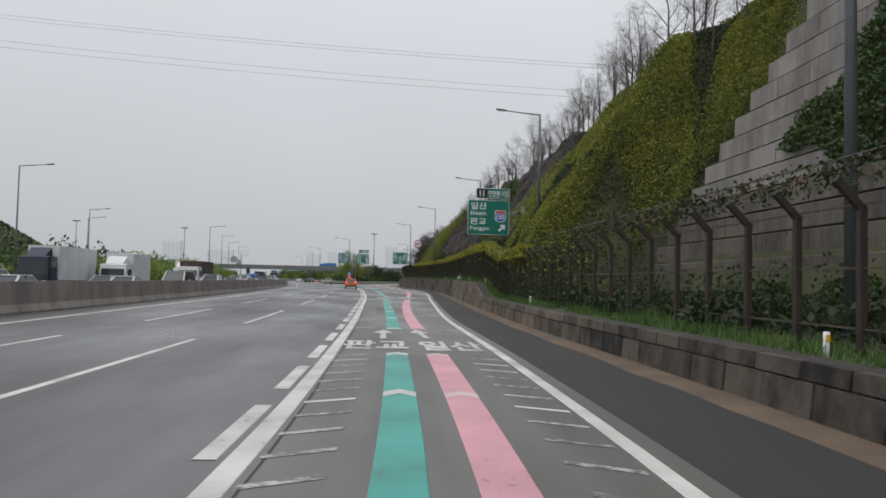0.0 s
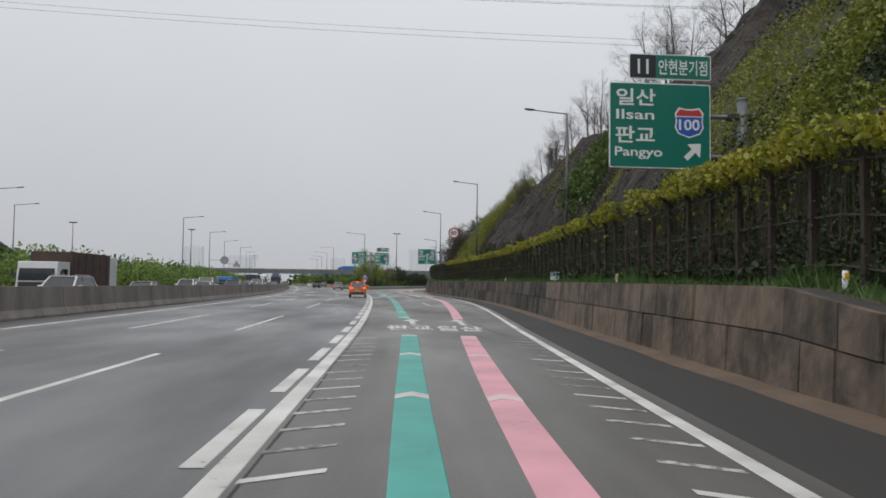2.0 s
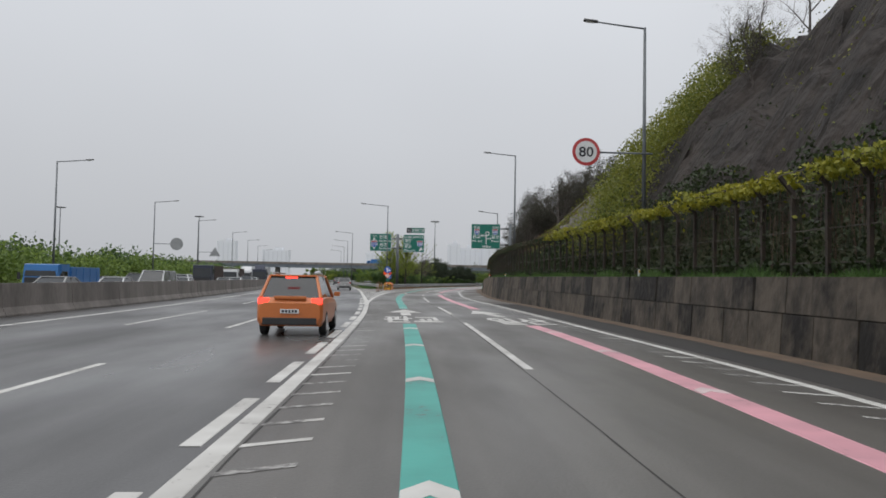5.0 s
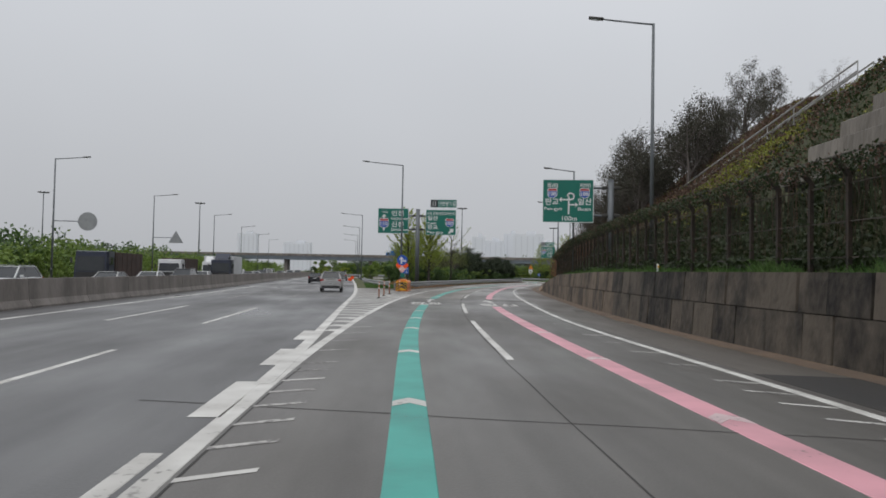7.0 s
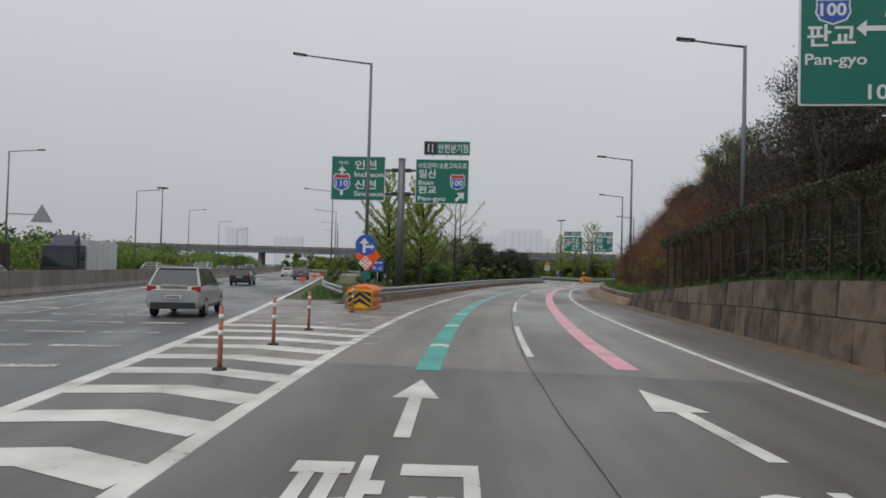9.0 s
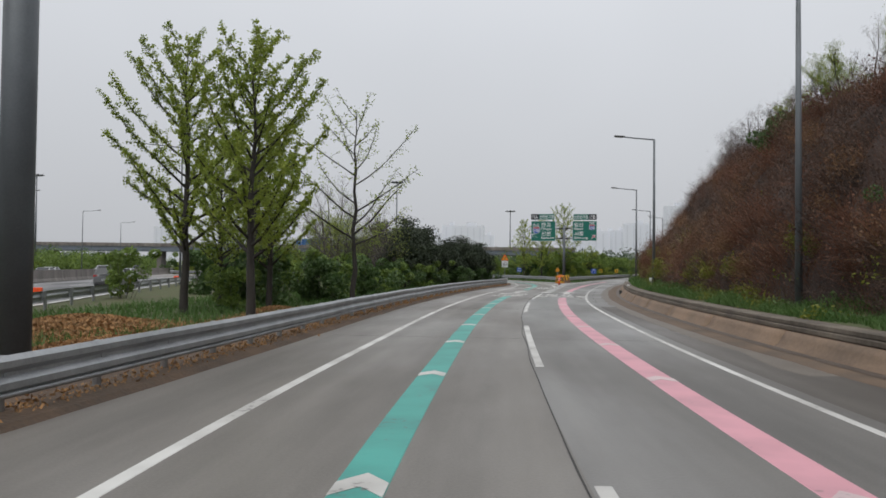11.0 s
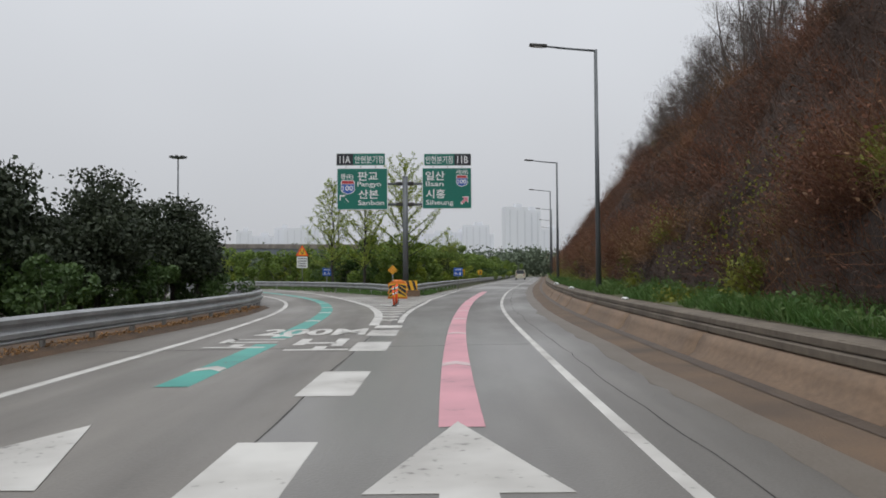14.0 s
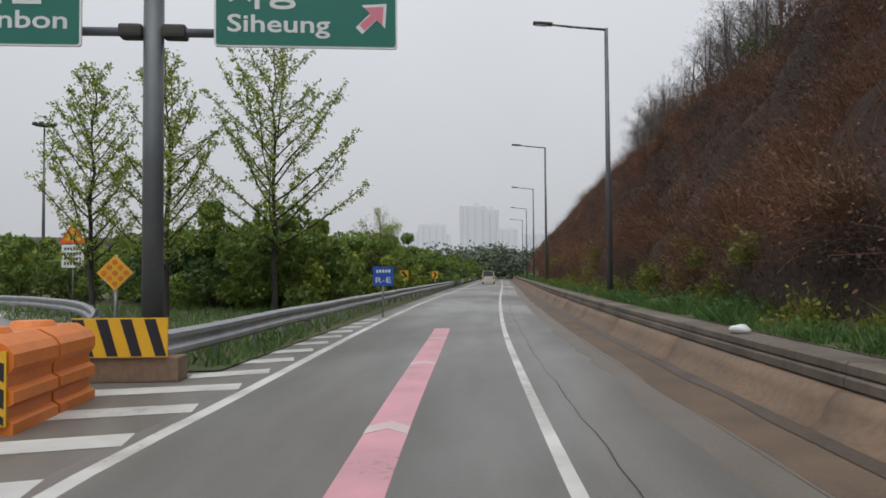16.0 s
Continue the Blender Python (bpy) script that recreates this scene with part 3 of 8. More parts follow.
for y in np.arange(314.6, 329, 1.75):
    a, b = float(RIGHT(y)) - 5.6, float(SLIP(y)) - 0.1
    if b - a > 0.5:
        data("gore_bar", [(a, y + 0.1, 0.0065), (b, y + 0.5, 0.0065), (b, y + 1.1, 0.0065), (a, y + 0.7, 0.0065)], [(0, 1, 2, 3)], WHITE_PAINT, ramp_road)
# lines of the motorway
for far in (0.0, 3.55):
    lane_line = Line(*[(float(MAIN(y) - np.interp(y, [40, 100, 150], [3.75, 3.9, 4.15])) - far, y) for y in range(-60, 400, 20)])
    for y in (-32, -15, 2, 19.2, 36.4, 54.7, 72.8, 94.0, 111.6, 131.9, 151.6, 169.9, 188.4, 207.5, 227, 246, 265, 284, 303, 322, 341, 360):
        stripe("lane_dash", lane_line, 0, 0.15, y - 10.5, y, WORN_PAINT if 186 < y < 240 else WHITE_PAINT, main_road)
stripe("edge_line", MAIN, -10.75, 0.2, -70, 720, WHITE_PAINT, main_road)
for y in np.arange(186, 236, 3.2):
    for k in range(5):
        o = -9.6 + 1.95 * k
        p = MAIN.at(float(y), o)
        c, s = MAIN.side(float(y))
        bar = data("slow_bar", [(-0.75, -0.2, 0.006), (0.75, -0.2, 0.006), (0.75, 0.2, 0.006), (-0.75, 0.2, 0.006)], [(0, 1, 2, 3)], WORN_PAINT, main_road)
        bar.matrix_basis = Matrix.Translation(p) @ pose(0, 0, 0, 0, 0, MAIN.heading(float(y)))
# joints in the concrete
for line, off, a, b, hw in ((SPLIT, -0.14, 60, 289, 0.015), (LEFT, 0.2, -40, 150, 0.018), (RIGHT, 0.47, 255, 400, 0.008), (RIGHT, 1.85, 288, 400, 0.008)):
    sweep("road_joint", line, lambda y: [(off + k * hw * (0.6 + 0.9 * abs(noise.noise((off, y * 0.5, 8)))) + 0.06 * noise.noise((off, y * 0.25, 3)) + (0.05 * noise.noise((off, y * 1.3, 5)) if off == 0.47 else 0.0), 0.0045) for k in (-1, 1)], a, b, 0.7, SEAM, ramp_road)
for y in (146.2, 173.5, 207, 214.6, 232, 246.5, 264, 282):
    a, b = float(LEFT(y)) - 1.5, float(RIGHT(y))
    n = 14
    v = []
    for j in range(n + 1):
        w = 0.06 * noise.noise((j * 0.7, y, 1))
        v += [(a + (b - a) * j / n, y - 0.02 + w, 0.0045), (a + (b - a) * j / n, y + 0.016 + w, 0.0045)]
    data("road_joint", v, [(2 * j, 2 * j + 2, 2 * j + 3, 2 * j + 1) for j in range(n)], SEAM, ramp_road)


def road_arrow(line, y, off, length, width, lean=0.0, parent=ramp_road, head=0.42):
    h, sh = width / 2, width * 0.14
    hl = length * head
    pts = [(-sh, 0), (sh, 0), (sh, length - hl), (h, length - hl), (0, length), (-h, length - hl), (-sh, length - hl)]
    bm = bmesh.new()
    poly(bm, pts, 0.004, pose(0, 0, 0, -90))
    ob = part("road_arrow", bm, WHITE_PAINT, parent)
    ob.matrix_basis = Matrix.Translation(line.at(y, off, 0.008)) @ pose(0, 0, 0, 0, 0, line.heading(y) + lean)


def road_word(word, line, y, off, width, length, parent=ramp_road, material=WHITE_PAINT):
    """Writing on the road, stretched along the lane; y is its near edge."""
    ob = letters(word, 1.0, material, "road_writing", parent, None, 0.003, bold=0.028)
    me = ob.data
    xs, zs = [v.co.x for v in me.vertices], [v.co.z for v in me.vertices]
    x0, x1, z0, z1 = min(xs), max(xs), min(zs), max(zs)
    for v in me.vertices:
        v.co = ((v.co.x - (x0 + x1) / 2) / (x1 - x0) * width, (v.co.z - z0) / (z1 - z0) * length, -v.co.y)
    ob.matrix_basis = Matrix.Translation(line.at(y, off, 0.008)) @ pose(0, 0, 0, 0, 0, line.heading(y))


road_word("판교", GREEN, 18.0, -0.52, 1.62, 2.5)
road_word("일산", PINK, 18.0, 0.48, 1.58, 2.5)
road_arrow(GREEN, 21.2, -0.35, 3.6, 0.6)
road_arrow(PINK, 21.5, 0.05, 3.6, 0.6, 3)
road_word("판교", GREEN, 64.3, 0.06, 1.62, 2.7)
road_word("일산", PINK, 64.3, -0.15, 1.6, 2.7)
road_arrow(GREEN, 67.5, 0.25, 4.6, 0.75)
road_arrow(PINK, 67.9, 0.1, 4.6, 0.75, 3)
road_word("판교", GREEN, 126.8, 0.2, 2.4, 4.6)
road_word("일산", PINK, 127.5, 0.1, 2.4, 4.6)
road_arrow(GREEN, 132.2, 0.0, 6.3, 1.65, head=0.54)
road_arrow(PINK, 132.9, 0.0, 6.5, 1.65, 4, head=0.54)
road_word("판교", GREEN, 178.2, 0.0, 1.9, 3.0)
road_word("일산", PINK, 178.4, 0.3, 2.3, 2.6)
road_arrow(GREEN, 182.0, 0.0, 4.4, 0.7)
road_arrow(PINK, 182.0, 0.0, 4.6, 0.8, 4)
road_word("판교", GREEN, 265.6, 0.0, 2.25, 2.5)
road_word("산본", GREEN, 262.7, -0.1, 2.3, 2.2)
road_word("인천공항", PINK, 262.0, -0.1, 3.5, 2.2)
road_word("일산", PINK, 264.8, -0.4, 1.95, 2.4)
road_arrow(GREEN, 269.1, -0.2, 5.4, 1.5, -3)
road_arrow(PINK, 268.2, 0.0, 5.9, 1.5)
road_word("200M", GREEN, 285.2, 0.6, 2.75, 2.1)
for u0, u1, v0, v1 in ((-1.0, 0.2, 284.05, 284.3), (-1.0, 0.15, 283.35, 283.6), (-1.15, -0.9, 283.3, 284.3), (-1.2, 0.1, 282.2, 282.45), (-0.7, -0.45, 282.4, 283.0), (0.6, 0.85, 282.7, 284.2), (0.85, 1.5, 283.0, 283.3), (1.45, 1.7, 282.5, 284.2), (0.6, 1.9, 281.6, 281.85), (1.15, 1.4, 281.85, 282.4)):
    a, b, c, d = (GREEN.at(v, u, 0.009) for u, v in ((u0, v0), (u1, v0), (u1, v1), (u0, v1)))
    data("road_writing", [a, b, c, d], [(0, 1, 2, 3)], WHITE_PAINT, ramp_road)

# ---- median barrier ----
median = empty("median_barrier", label="stained grey concrete median barrier in long sections", category="barrier", kind="structure")
prof = [(-0.32, 0), (-0.32, 0.08), (-0.17, 0.36), (-0.11, 1.25), (0.11, 1.25), (0.17, 0.36), (0.32, 0.08), (0.32, 0)]
for y in np.arange(-30, 420, 6.0):
    y = float(y)
    sweep("barrier_section", MAIN, [(o - 13.1, z) for o, z in prof], y + 0.02, y + 5.98, 3.0, SEG_CONCRETE, median, closed=True)

# ---- retaining wall on the hill side ----
wall = empty("retaining_wall", label="stained concrete retaining wall of large panels along the shoulder", category="wall", kind="structure")
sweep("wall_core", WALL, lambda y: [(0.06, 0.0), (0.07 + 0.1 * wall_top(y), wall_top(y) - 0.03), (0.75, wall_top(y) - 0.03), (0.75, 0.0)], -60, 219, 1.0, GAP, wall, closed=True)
wr = random.Random(23)


def wall_panel(y0, y1, lean, lo, hi, proud, material):
    """A slab of the wall between two shares of its height, with leaning ends."""
    v = []
    for share, shift in ((lo, lean * lo), (hi, lean * hi)):
        for y in (y0 + 0.024 + shift, (y0 + y1) / 2 + shift, y1 - 0.024 + shift):
            z = wall_top(y) * share + (0.014 if share == lo and lo > 0 else -0.012 if share == hi else 0.0)
            for deep in (0.0, 0.14):
                v.append(WALL.at(y, 0.1 * z - proud + deep, z))
    f = [(0, 2, 8, 6), (2, 4, 10, 8), (6, 8, 9, 7), (8, 10, 11, 9), (0, 6, 7, 1), (4, 5, 11, 10)]
    data("wall_panel", v, f, material, wall)


for lo, hi in ((0.0, 0.53), (0.53, 1.0)):
    y = -8.0 + 0.7 * (lo > 0)
    while y < 217:
        w = wr.uniform(1.0, 1.5) if y < 44 else wr.uniform(0.95, 1.75)
        wall_panel(y, min(y + w, 218.5), 0.0 if y < 44 else wr.choice((0.1, 0.16, 0.22)), lo if y > 44 else lo * 1.25, hi if y > 44 or hi > 0.9 else hi * 1.25, wr.uniform(-0.012, 0.022), WALL_TAN if 20 < y < 76 or y > 172 else WALL_CONCRETE)
        y += w
kerb = empty("kerb_wall", label="low stained concrete kerb wall with a raised lip", category="kerb", kind="structure")
for y in np.arange(219, 480, 6.0):
    y = float(y)
    hh = wall_top(y) / 0.85
    sweep("kerb_foot", WALL, lambda v: [(-0.22, 0.0), (-0.2, 0.05 * hh + 0.02 * noise.noise((v * 0.6, 1, 1))), (-0.1, 0.12 * hh), (-0.02, 0.3 * hh), (0.08, 0.46 * hh), (0.3, 0.475 * hh), (0.76, 0.475 * hh), (0.76, 0.0)], y + 0.012, y + 5.988, 0.75, KERB_CONCRETE, kerb, closed=True, smooth=True)
    for z0, z1, o in ((0.485, 0.63, 0.17), (0.642, 0.78, 0.2)):
        sweep("kerb_course", WALL, lambda v: [(o + 0.015, z0 * hh), (o, (z0 + 0.02) * hh), (o + 0.012 * noise.noise((v * 0.5, z0, 3)), (z1 - 0.025) * hh), (o + 0.03, z1 * hh), (0.72, z1 * hh), (0.74, z0 * hh)], y + 0.01, y + 5.99, 1.0, KERB_CAP, kerb, closed=True)
# the damp dirt in the gutter
sweep("gutter_dirt", WALL, lambda y: [(-0.42 + 0.07 * noise.noise((0, y * 0.5, 7)), 0.021), (-0.3, 0.03), (-0.17, 0.04)], 222, 470, 0.8, GUTTER, kerb)


# ---- hillside ----
def ridge(y):
    return float(np.interp(y, [-60, 0, 60, 105, 128, 143, 158, 172, 200, 213, 225, 250, 300, 350, 420, 520], [17, 18.5, 18, 18, 17, 15, 13, 13.5, 13.5, 10, 9.5, 11.2, 12.4, 16, 18.5, 18.5]))


def hill_z(o, y):
    """Height of the slope at an offset from the wall."""
    t, r = wall_top(y), ridge(y)
    if 2.6 < o and y < 49:
        o = max(2.6, o - 6.8 * min(1, (49 - y) / 6))
    if o <= 2.6:
        return t - 0.06 + 0.12 * max(0.0, o - 1.0)
    run = (r - t) / float(np.interp(y, [41, 50, 140, 165, 210, 235], [3.5, 1.45, 1.45, 0.9, 0.95, 1.22]))
    u = (o - 2.6) / max(run, 0.1)
    k = float(np.interp(y, [42, 50, 70, 80, 140, 155, 205, 225], [0.1, 1.0, 1.0, 1.5, 1.5, 1.0, 1.0, 1.7]))
    crag = (0.9 - 2.2 * abs(noise.noise((o * 0.3, y * 0.24, 13)))) * 1.3 * (k - 1) / 0.5 * min(1, (o - 2.6) / 2) if 70 < y < 156 else 0.0
    rough = crag + k * (1.1 * noise.noise((o * 0.16, y * 0.12, 5)) + 0.5 * noise.noise((o * 0.5, y * 0.4, 9))) * min(1, (o - 2.6) / 3)
    if u < 1:
        return t + 0.2 + (r - t) * (u * 0.94 + 0.06 * math.sin(u * math.pi)) + rough
    return t + 0.2 + (r - t) * 0.94 + (o - 2.6 - run) * 0.22 + rough


offs = [0.74, 1.2, 1.9, 2.6, 3.1, 3.7, 4.4, 5.1, 5.8, 6.6, 7.4, 8.3, 9.2, 10.2, 11.2, 12.3, 13.5, 15, 17, 20, 24, 30, 40, 60]
hys = np.arange(-60, 521, 1.6)
hv, hf, hm = [], [], []
for y in hys:
    c, s = (float(q) for q in WALL.side(y))
    for o in offs:
        z = hill_z(o, float(y))
        hv.append((float(WALL(y)) + o * c, float(y) + o * s, z if o > 0.8 else z))
n = len(offs)


def bare(o, y):
    """Where the later slope has slid and shows its soil."""
    return 257 < y < 270 and 2.9 < o < 6.2 - abs(y - 264) * 0.4 + 1.5 * noise.noise((o * 0.5, y * 0.4, 91))


def zone(y, o):
    """0 soil under ivy, 1 bare rock, 2 brown slope, 3 grassy strip, 4 slid soil."""
    if bare(o, y):
        return 4
    w = 6 * noise.noise((o * 0.2, y * 0.08, 2))
    if o < (1.8 if y < 216 else 2.7):
        return 3
    if y + w > 208:
        return 2
    if 72 < y + w < 150 and o > 3.5:
        return 1
    return 0


for i in range(len(hys) - 1):
    for j in range(n - 1):
        hf.append((i * n + j, i * n + j + 1, (i + 1) * n + j + 1, (i + 1) * n + j))
        hm.append(zone(float(hys[i]), offs[j]))
hillside = data("hillside", hv, hf, HILL_SOIL, smooth=True)
for m in (ROCK, BROWN_SOIL, GRASS_SOIL, BARE_SOIL):
    hillside.data.materials.append(m)
hillside.data.polygons.foreach_set("material_index", hm)
tagged(hillside, "steep cut hillside of soil and dark bare rock", "hillside", kind="structure")


# the bare rock, cut in facets
v, f = [], []
ry, ro = np.arange(72, 151, 0.55), np.arange(3.0, 15.6, 0.5)
for y in ry:
    for o in ro:
        y2, o2 = y + 0.3 * random.uniform(-1, 1), o + 0.25 * random.uniform(-1, 1)
        edge = min(1.0, (y - 72) / 6, (150 - y) / 8, (o - 2.9) / 1.0)
        lump = 0.9 - 2.4 * abs(noise.noise((o * 0.2, y * 0.35, 33))) + 0.5 * noise.noise((o * 0.9, y * 0.9, 7)) + random.uniform(-0.13, 0.13)
        p = WALL.at(float(y2), float(o2))
        top = min(1.0, max(0.0, ((ridge(y) - wall_top(y)) / 1.45 + 2.9 - o) / 1.2))
        v.append((p.x, p.y, hill_z(float(o2), float(y2)) - 0.5 + (0.45 + 0.75 * lump) * edge * top))
m = len(ro)
for i in range(len(ry) - 1):
    for j in range(m - 1):
        a = i * m + j
        f += [(a, a + 1, a + m), (a + 1, a + m + 1, a + m)] if (i * 7 + j * 3) % 2 else [(a, a + 1, a + m + 1), (a, a + m + 1, a + m)]
tagged(data("rock_face", v, f, ROCK), "dark wet rock face split in rough facets", "rock face", kind="structure")


def hill_at(o, y, up=0.0):
    p = WALL.at(y, o)
    return Vector((p.x, p.y, hill_z(o, y) + up))


# the slope and the wall on a grid, to place much on them quickly
GO, GY = np.array(offs), hys
GZ = np.array(hv)[:, 2].reshape(len(hys), len(offs))
WX, (WC, WS), WT = WALL(GY), WALL.side(GY), np.array([wall_top(y) for y in GY])
RUN = np.array([(ridge(y) - wall_top(y)) / 0.9 + 4.6 for y in GY])


def slope_points(o, y):
    """Places on the slope for arrays of offsets and distances."""
    i = np.clip((y - GY[0]) / (GY[1] - GY[0]), 0, len(GY) - 1.001)
    a = i.astype(int)
    u = i - a
    j = np.clip(np.searchsorted(GO, o) - 1, 0, len(GO) - 2)
    v = np.clip((o - GO[j]) / (GO[j + 1] - GO[j]), 0, 1)
    z = (GZ[a, j] * (1 - u) + GZ[a + 1, j] * u) * (1 - v) + (GZ[a, j + 1] * (1 - u) + GZ[a + 1, j + 1] * u) * v
    return np.stack([np.interp(y, GY, WX) + o * np.interp(y, GY, WC), y + o * np.interp(y, GY, WS), z], -1)


def wall_points(o, y, up):
    """Places over the wall's top."""
    return np.stack([np.interp(y, GY, WX) + o * np.interp(y, GY, WC), y + o * np.interp(y, GY, WS), np.interp(y, GY, WT) + up], -1)


# ---- lamps along the roads ----
def street_lamp(foot, height, arm, turn, group):
    """A tapered pole with one long arm; turn is the arm's direction in degrees from +x."""
    ob = empty("street_lamp", Matrix.Translation(foot) @ pose(0, 0, 0, 0, 0, turn), label="grey steel street lamp with one long slender arm", category="street lamp", group=group)
    bm = bmesh.new()
    tube(bm, (0, 0, -0.3), (0, 0, height), 0.115, 0.07, 12)
    part("pole", bm, POLE, ob, smooth=True)
    bm = bmesh.new()
    box(bm, (0.42, 0.42, 0.05), (0, 0, 0.02), 0.01)
    part("base_plate", bm, POLE, ob)
    bm = bmesh.new()
    tube(bm, (0, 0, height - 0.05), (arm * 0.5, 0, height + 0.10), 0.05, 0.045, 8)
    tube(bm, (arm * 0.5, 0, height + 0.10), (arm - 0.5, 0, height + 0.22), 0.045, 0.04, 8)
    part("arm", bm, POLE, ob, smooth=True)
    bm = bmesh.new()
    box(bm, (0.75, 0.24, 0.11), (arm - 0.3, 0, height + 0.25), 0.04, Matrix.Rotation(radians(-5), 4, "Y"))
    part("lamp_head", bm, DARK_STEEL, ob, "dark lamp head")
    bm = bmesh.new()
    box(bm, (0.45, 0.18, 0.02), (arm - 0.25, 0, height + 0.185), 0.005, Matrix.Rotation(radians(-5), 4, "Y"))
    part("lens", bm, SIGN_WHITE, ob, "pale glass lens")
    bm = bmesh.new()
    box(bm, (0.015, 0.14, 0.2), (0.0, -0.115, 1.5), 0.004)
    part("number_plate", bm, SIGN_WHITE, ob, "small pale plate")
    return ob


for x, y, top in ((12.1, 13.5, 14.6), (9.4, 55.5, 14.2), (4.3, 96.3, 14.8), (-4.8, 138.3, 15.1), (-13.5, 175.3, 14.7), (-17.6, 205.5, 11.4), (-19.8, 235.4, 11.2), (-18.6, 265.3, 11.2), (-14.8, 296.3, 10.9), (-7.5, 328.3, 11.0), (0.8, 361, 12.2), (10, 394, 12.6), (19, 427, 13.0), (28, 460, 13.4)):
    o = max(0.9, (x - float(WALL(y))))
    base = hill_z(o, y)
    street_lamp((x, y, base), top - base, 3.2 if y < 180 else 2.7, 180 + WALL.heading(y), "lamps on the hill side")
for x, y in ((-44, 75), (-65, 126), (-76, 145), (-58.7, 165.7), (-70.2, 204), (-81.4, 240.1), (-91.4, 278.3), (-104, 317), (-117, 356), (-131, 396)):
    street_lamp((x, y, -0.08), 12.9, 3.4, MAIN.heading(y), "lamps beyond the far carriageway")
street_lamp((-35.6, 213, 0), 13.2, 4.2, 180 + MAIN.heading(213), "lamps on the gore side")
for y in (278, 318, 358, 398):
    p = MAIN.at(y, 1.6)
    street_lamp((p.x, p.y, 0), 13.0, 4.2, 180 + MAIN.heading(y), "lamps on the gore side")


# ---- direction signs ----
def rounded(w, h, r, n=4):
    pts = []
    for cx, cz, a in ((w / 2 - r, -h / 2 + r, -90), (w / 2 - r, h / 2 - r, 0), (-w / 2 + r, h / 2 - r, 90), (-w / 2 + r, -h / 2 + r, 180)):
        for i in range(n + 1):
            t = radians(a + 90 * i / n)
            pts.append((cx + r * math.cos(t), cz + r * math.sin(t)))
    return pts


def panel(parent, x, z, w, h, face=SIGN_GREEN, border=True, name="panel"):
    """A sheet with its top left corner at x, z; the sign faces -y."""
    c = Matrix.Translation((x + w / 2, 0, z - h / 2))
    bm = bmesh.new()
    poly(bm, rounded(w, h, 0.06), 0.05, c)
    ob = part(name, bm, SIGN_WHITE if border else face, parent, "flat sheet-metal panel")
    ob.data.materials.append(SIGN_BACK)
    if border:
        bm = bmesh.new()
        poly(bm, rounded(w - 0.07, h - 0.07, 0.05), 0.006, c @ Matrix.Translation((0, -0.028, 0)))
        part("face", bm, face, ob)
    return ob


def write(parent, text, x, z, size, width=None, material=None, y=-0.036, bold=0.0):
    return letters(text, size, material or SIGN_WHITE, "writing", parent, Matrix.Translation((x, y, z)), 0.003, "LEFT", width, bold)


def shield(parent, x, z, s, number):
    """A road-number shield: red cap, blue field, white rim and digits."""
    out = [(-0.5, 0.30), (-0.36, 0.5), (-0.12, 0.45), (0.12, 0.45), (0.36, 0.5), (0.5, 0.30), (0.46, 0.05), (0.5, -0.18), (0.38, -0.40), (0.0, -0.54), (-0.38, -0.40), (-0.5, -0.18), (-0.46, 0.05)]
    bm = bmesh.new()
    poly(bm, [(a * s, b * s) for a, b in out], 0.006, Matrix.Translation((x, -0.036, z)))
    rim = part("shield", bm, SIGN_WHITE, parent, "road-number shield")
    bm = bmesh.new()
    poly(bm, [(a * s * 0.9, min(b * s * 0.9, 0.17 * s)) for a, b in out if b < 0.4], 0.006, Matrix.Translation((x, -0.042, z)))
    part("field", bm, SIGN_BLUE, rim)
    bm = bmesh.new()
    poly(bm, [(-0.44 * s, 0.21 * s), (-0.44 * s, 0.28 * s), (-0.33 * s, 0.44 * s), (-0.11 * s, 0.4 * s), (0.11 * s, 0.4 * s), (0.33 * s, 0.44 * s), (0.44 * s, 0.28 * s), (0.44 * s, 0.21 * s)][::-1], 0.006, Matrix.Translation((x, -0.042, z)))
    part("cap", bm, SIGN_RED, rim)
    letters(number, 0.5 * s, SIGN_WHITE, "number", rim, Matrix.Translation((x - 0.36 * s, -0.048, z - 0.26 * s)), 0.003, "LEFT", 0.72 * s, 0.01)


def arrow(parent, x, z, s, turn, material=None, shaft=0.5):
    pts = [(-0.12, -shaft), (0.12, -shaft), (0.12, 0.02), (0.42, 0.02), (0, 0.5), (-0.42, 0.02), (-0.12, 0.02)]
    bm = bmesh.new()
    poly(bm, [(a * s, b * s) for a, b in pts], 0.006, Matrix.Translation((x, -0.038, z)) @ Matrix.Rotation(radians(turn), 4, "Y"))
    return part("arrow", bm, material or SIGN_WHITE, parent)


def bars(parent, x, z, w, h, n=7, material=None):
    """Unreadable small writing as plain bars."""
    k = w / n
    bm = bmesh.new()
    for i in range(n):
        box(bm, (k * 0.62, 0.006, h), (x + k * (i + 0.5), -0.038, z))
    part("writing", bm, material or SIGN_WHITE, parent)


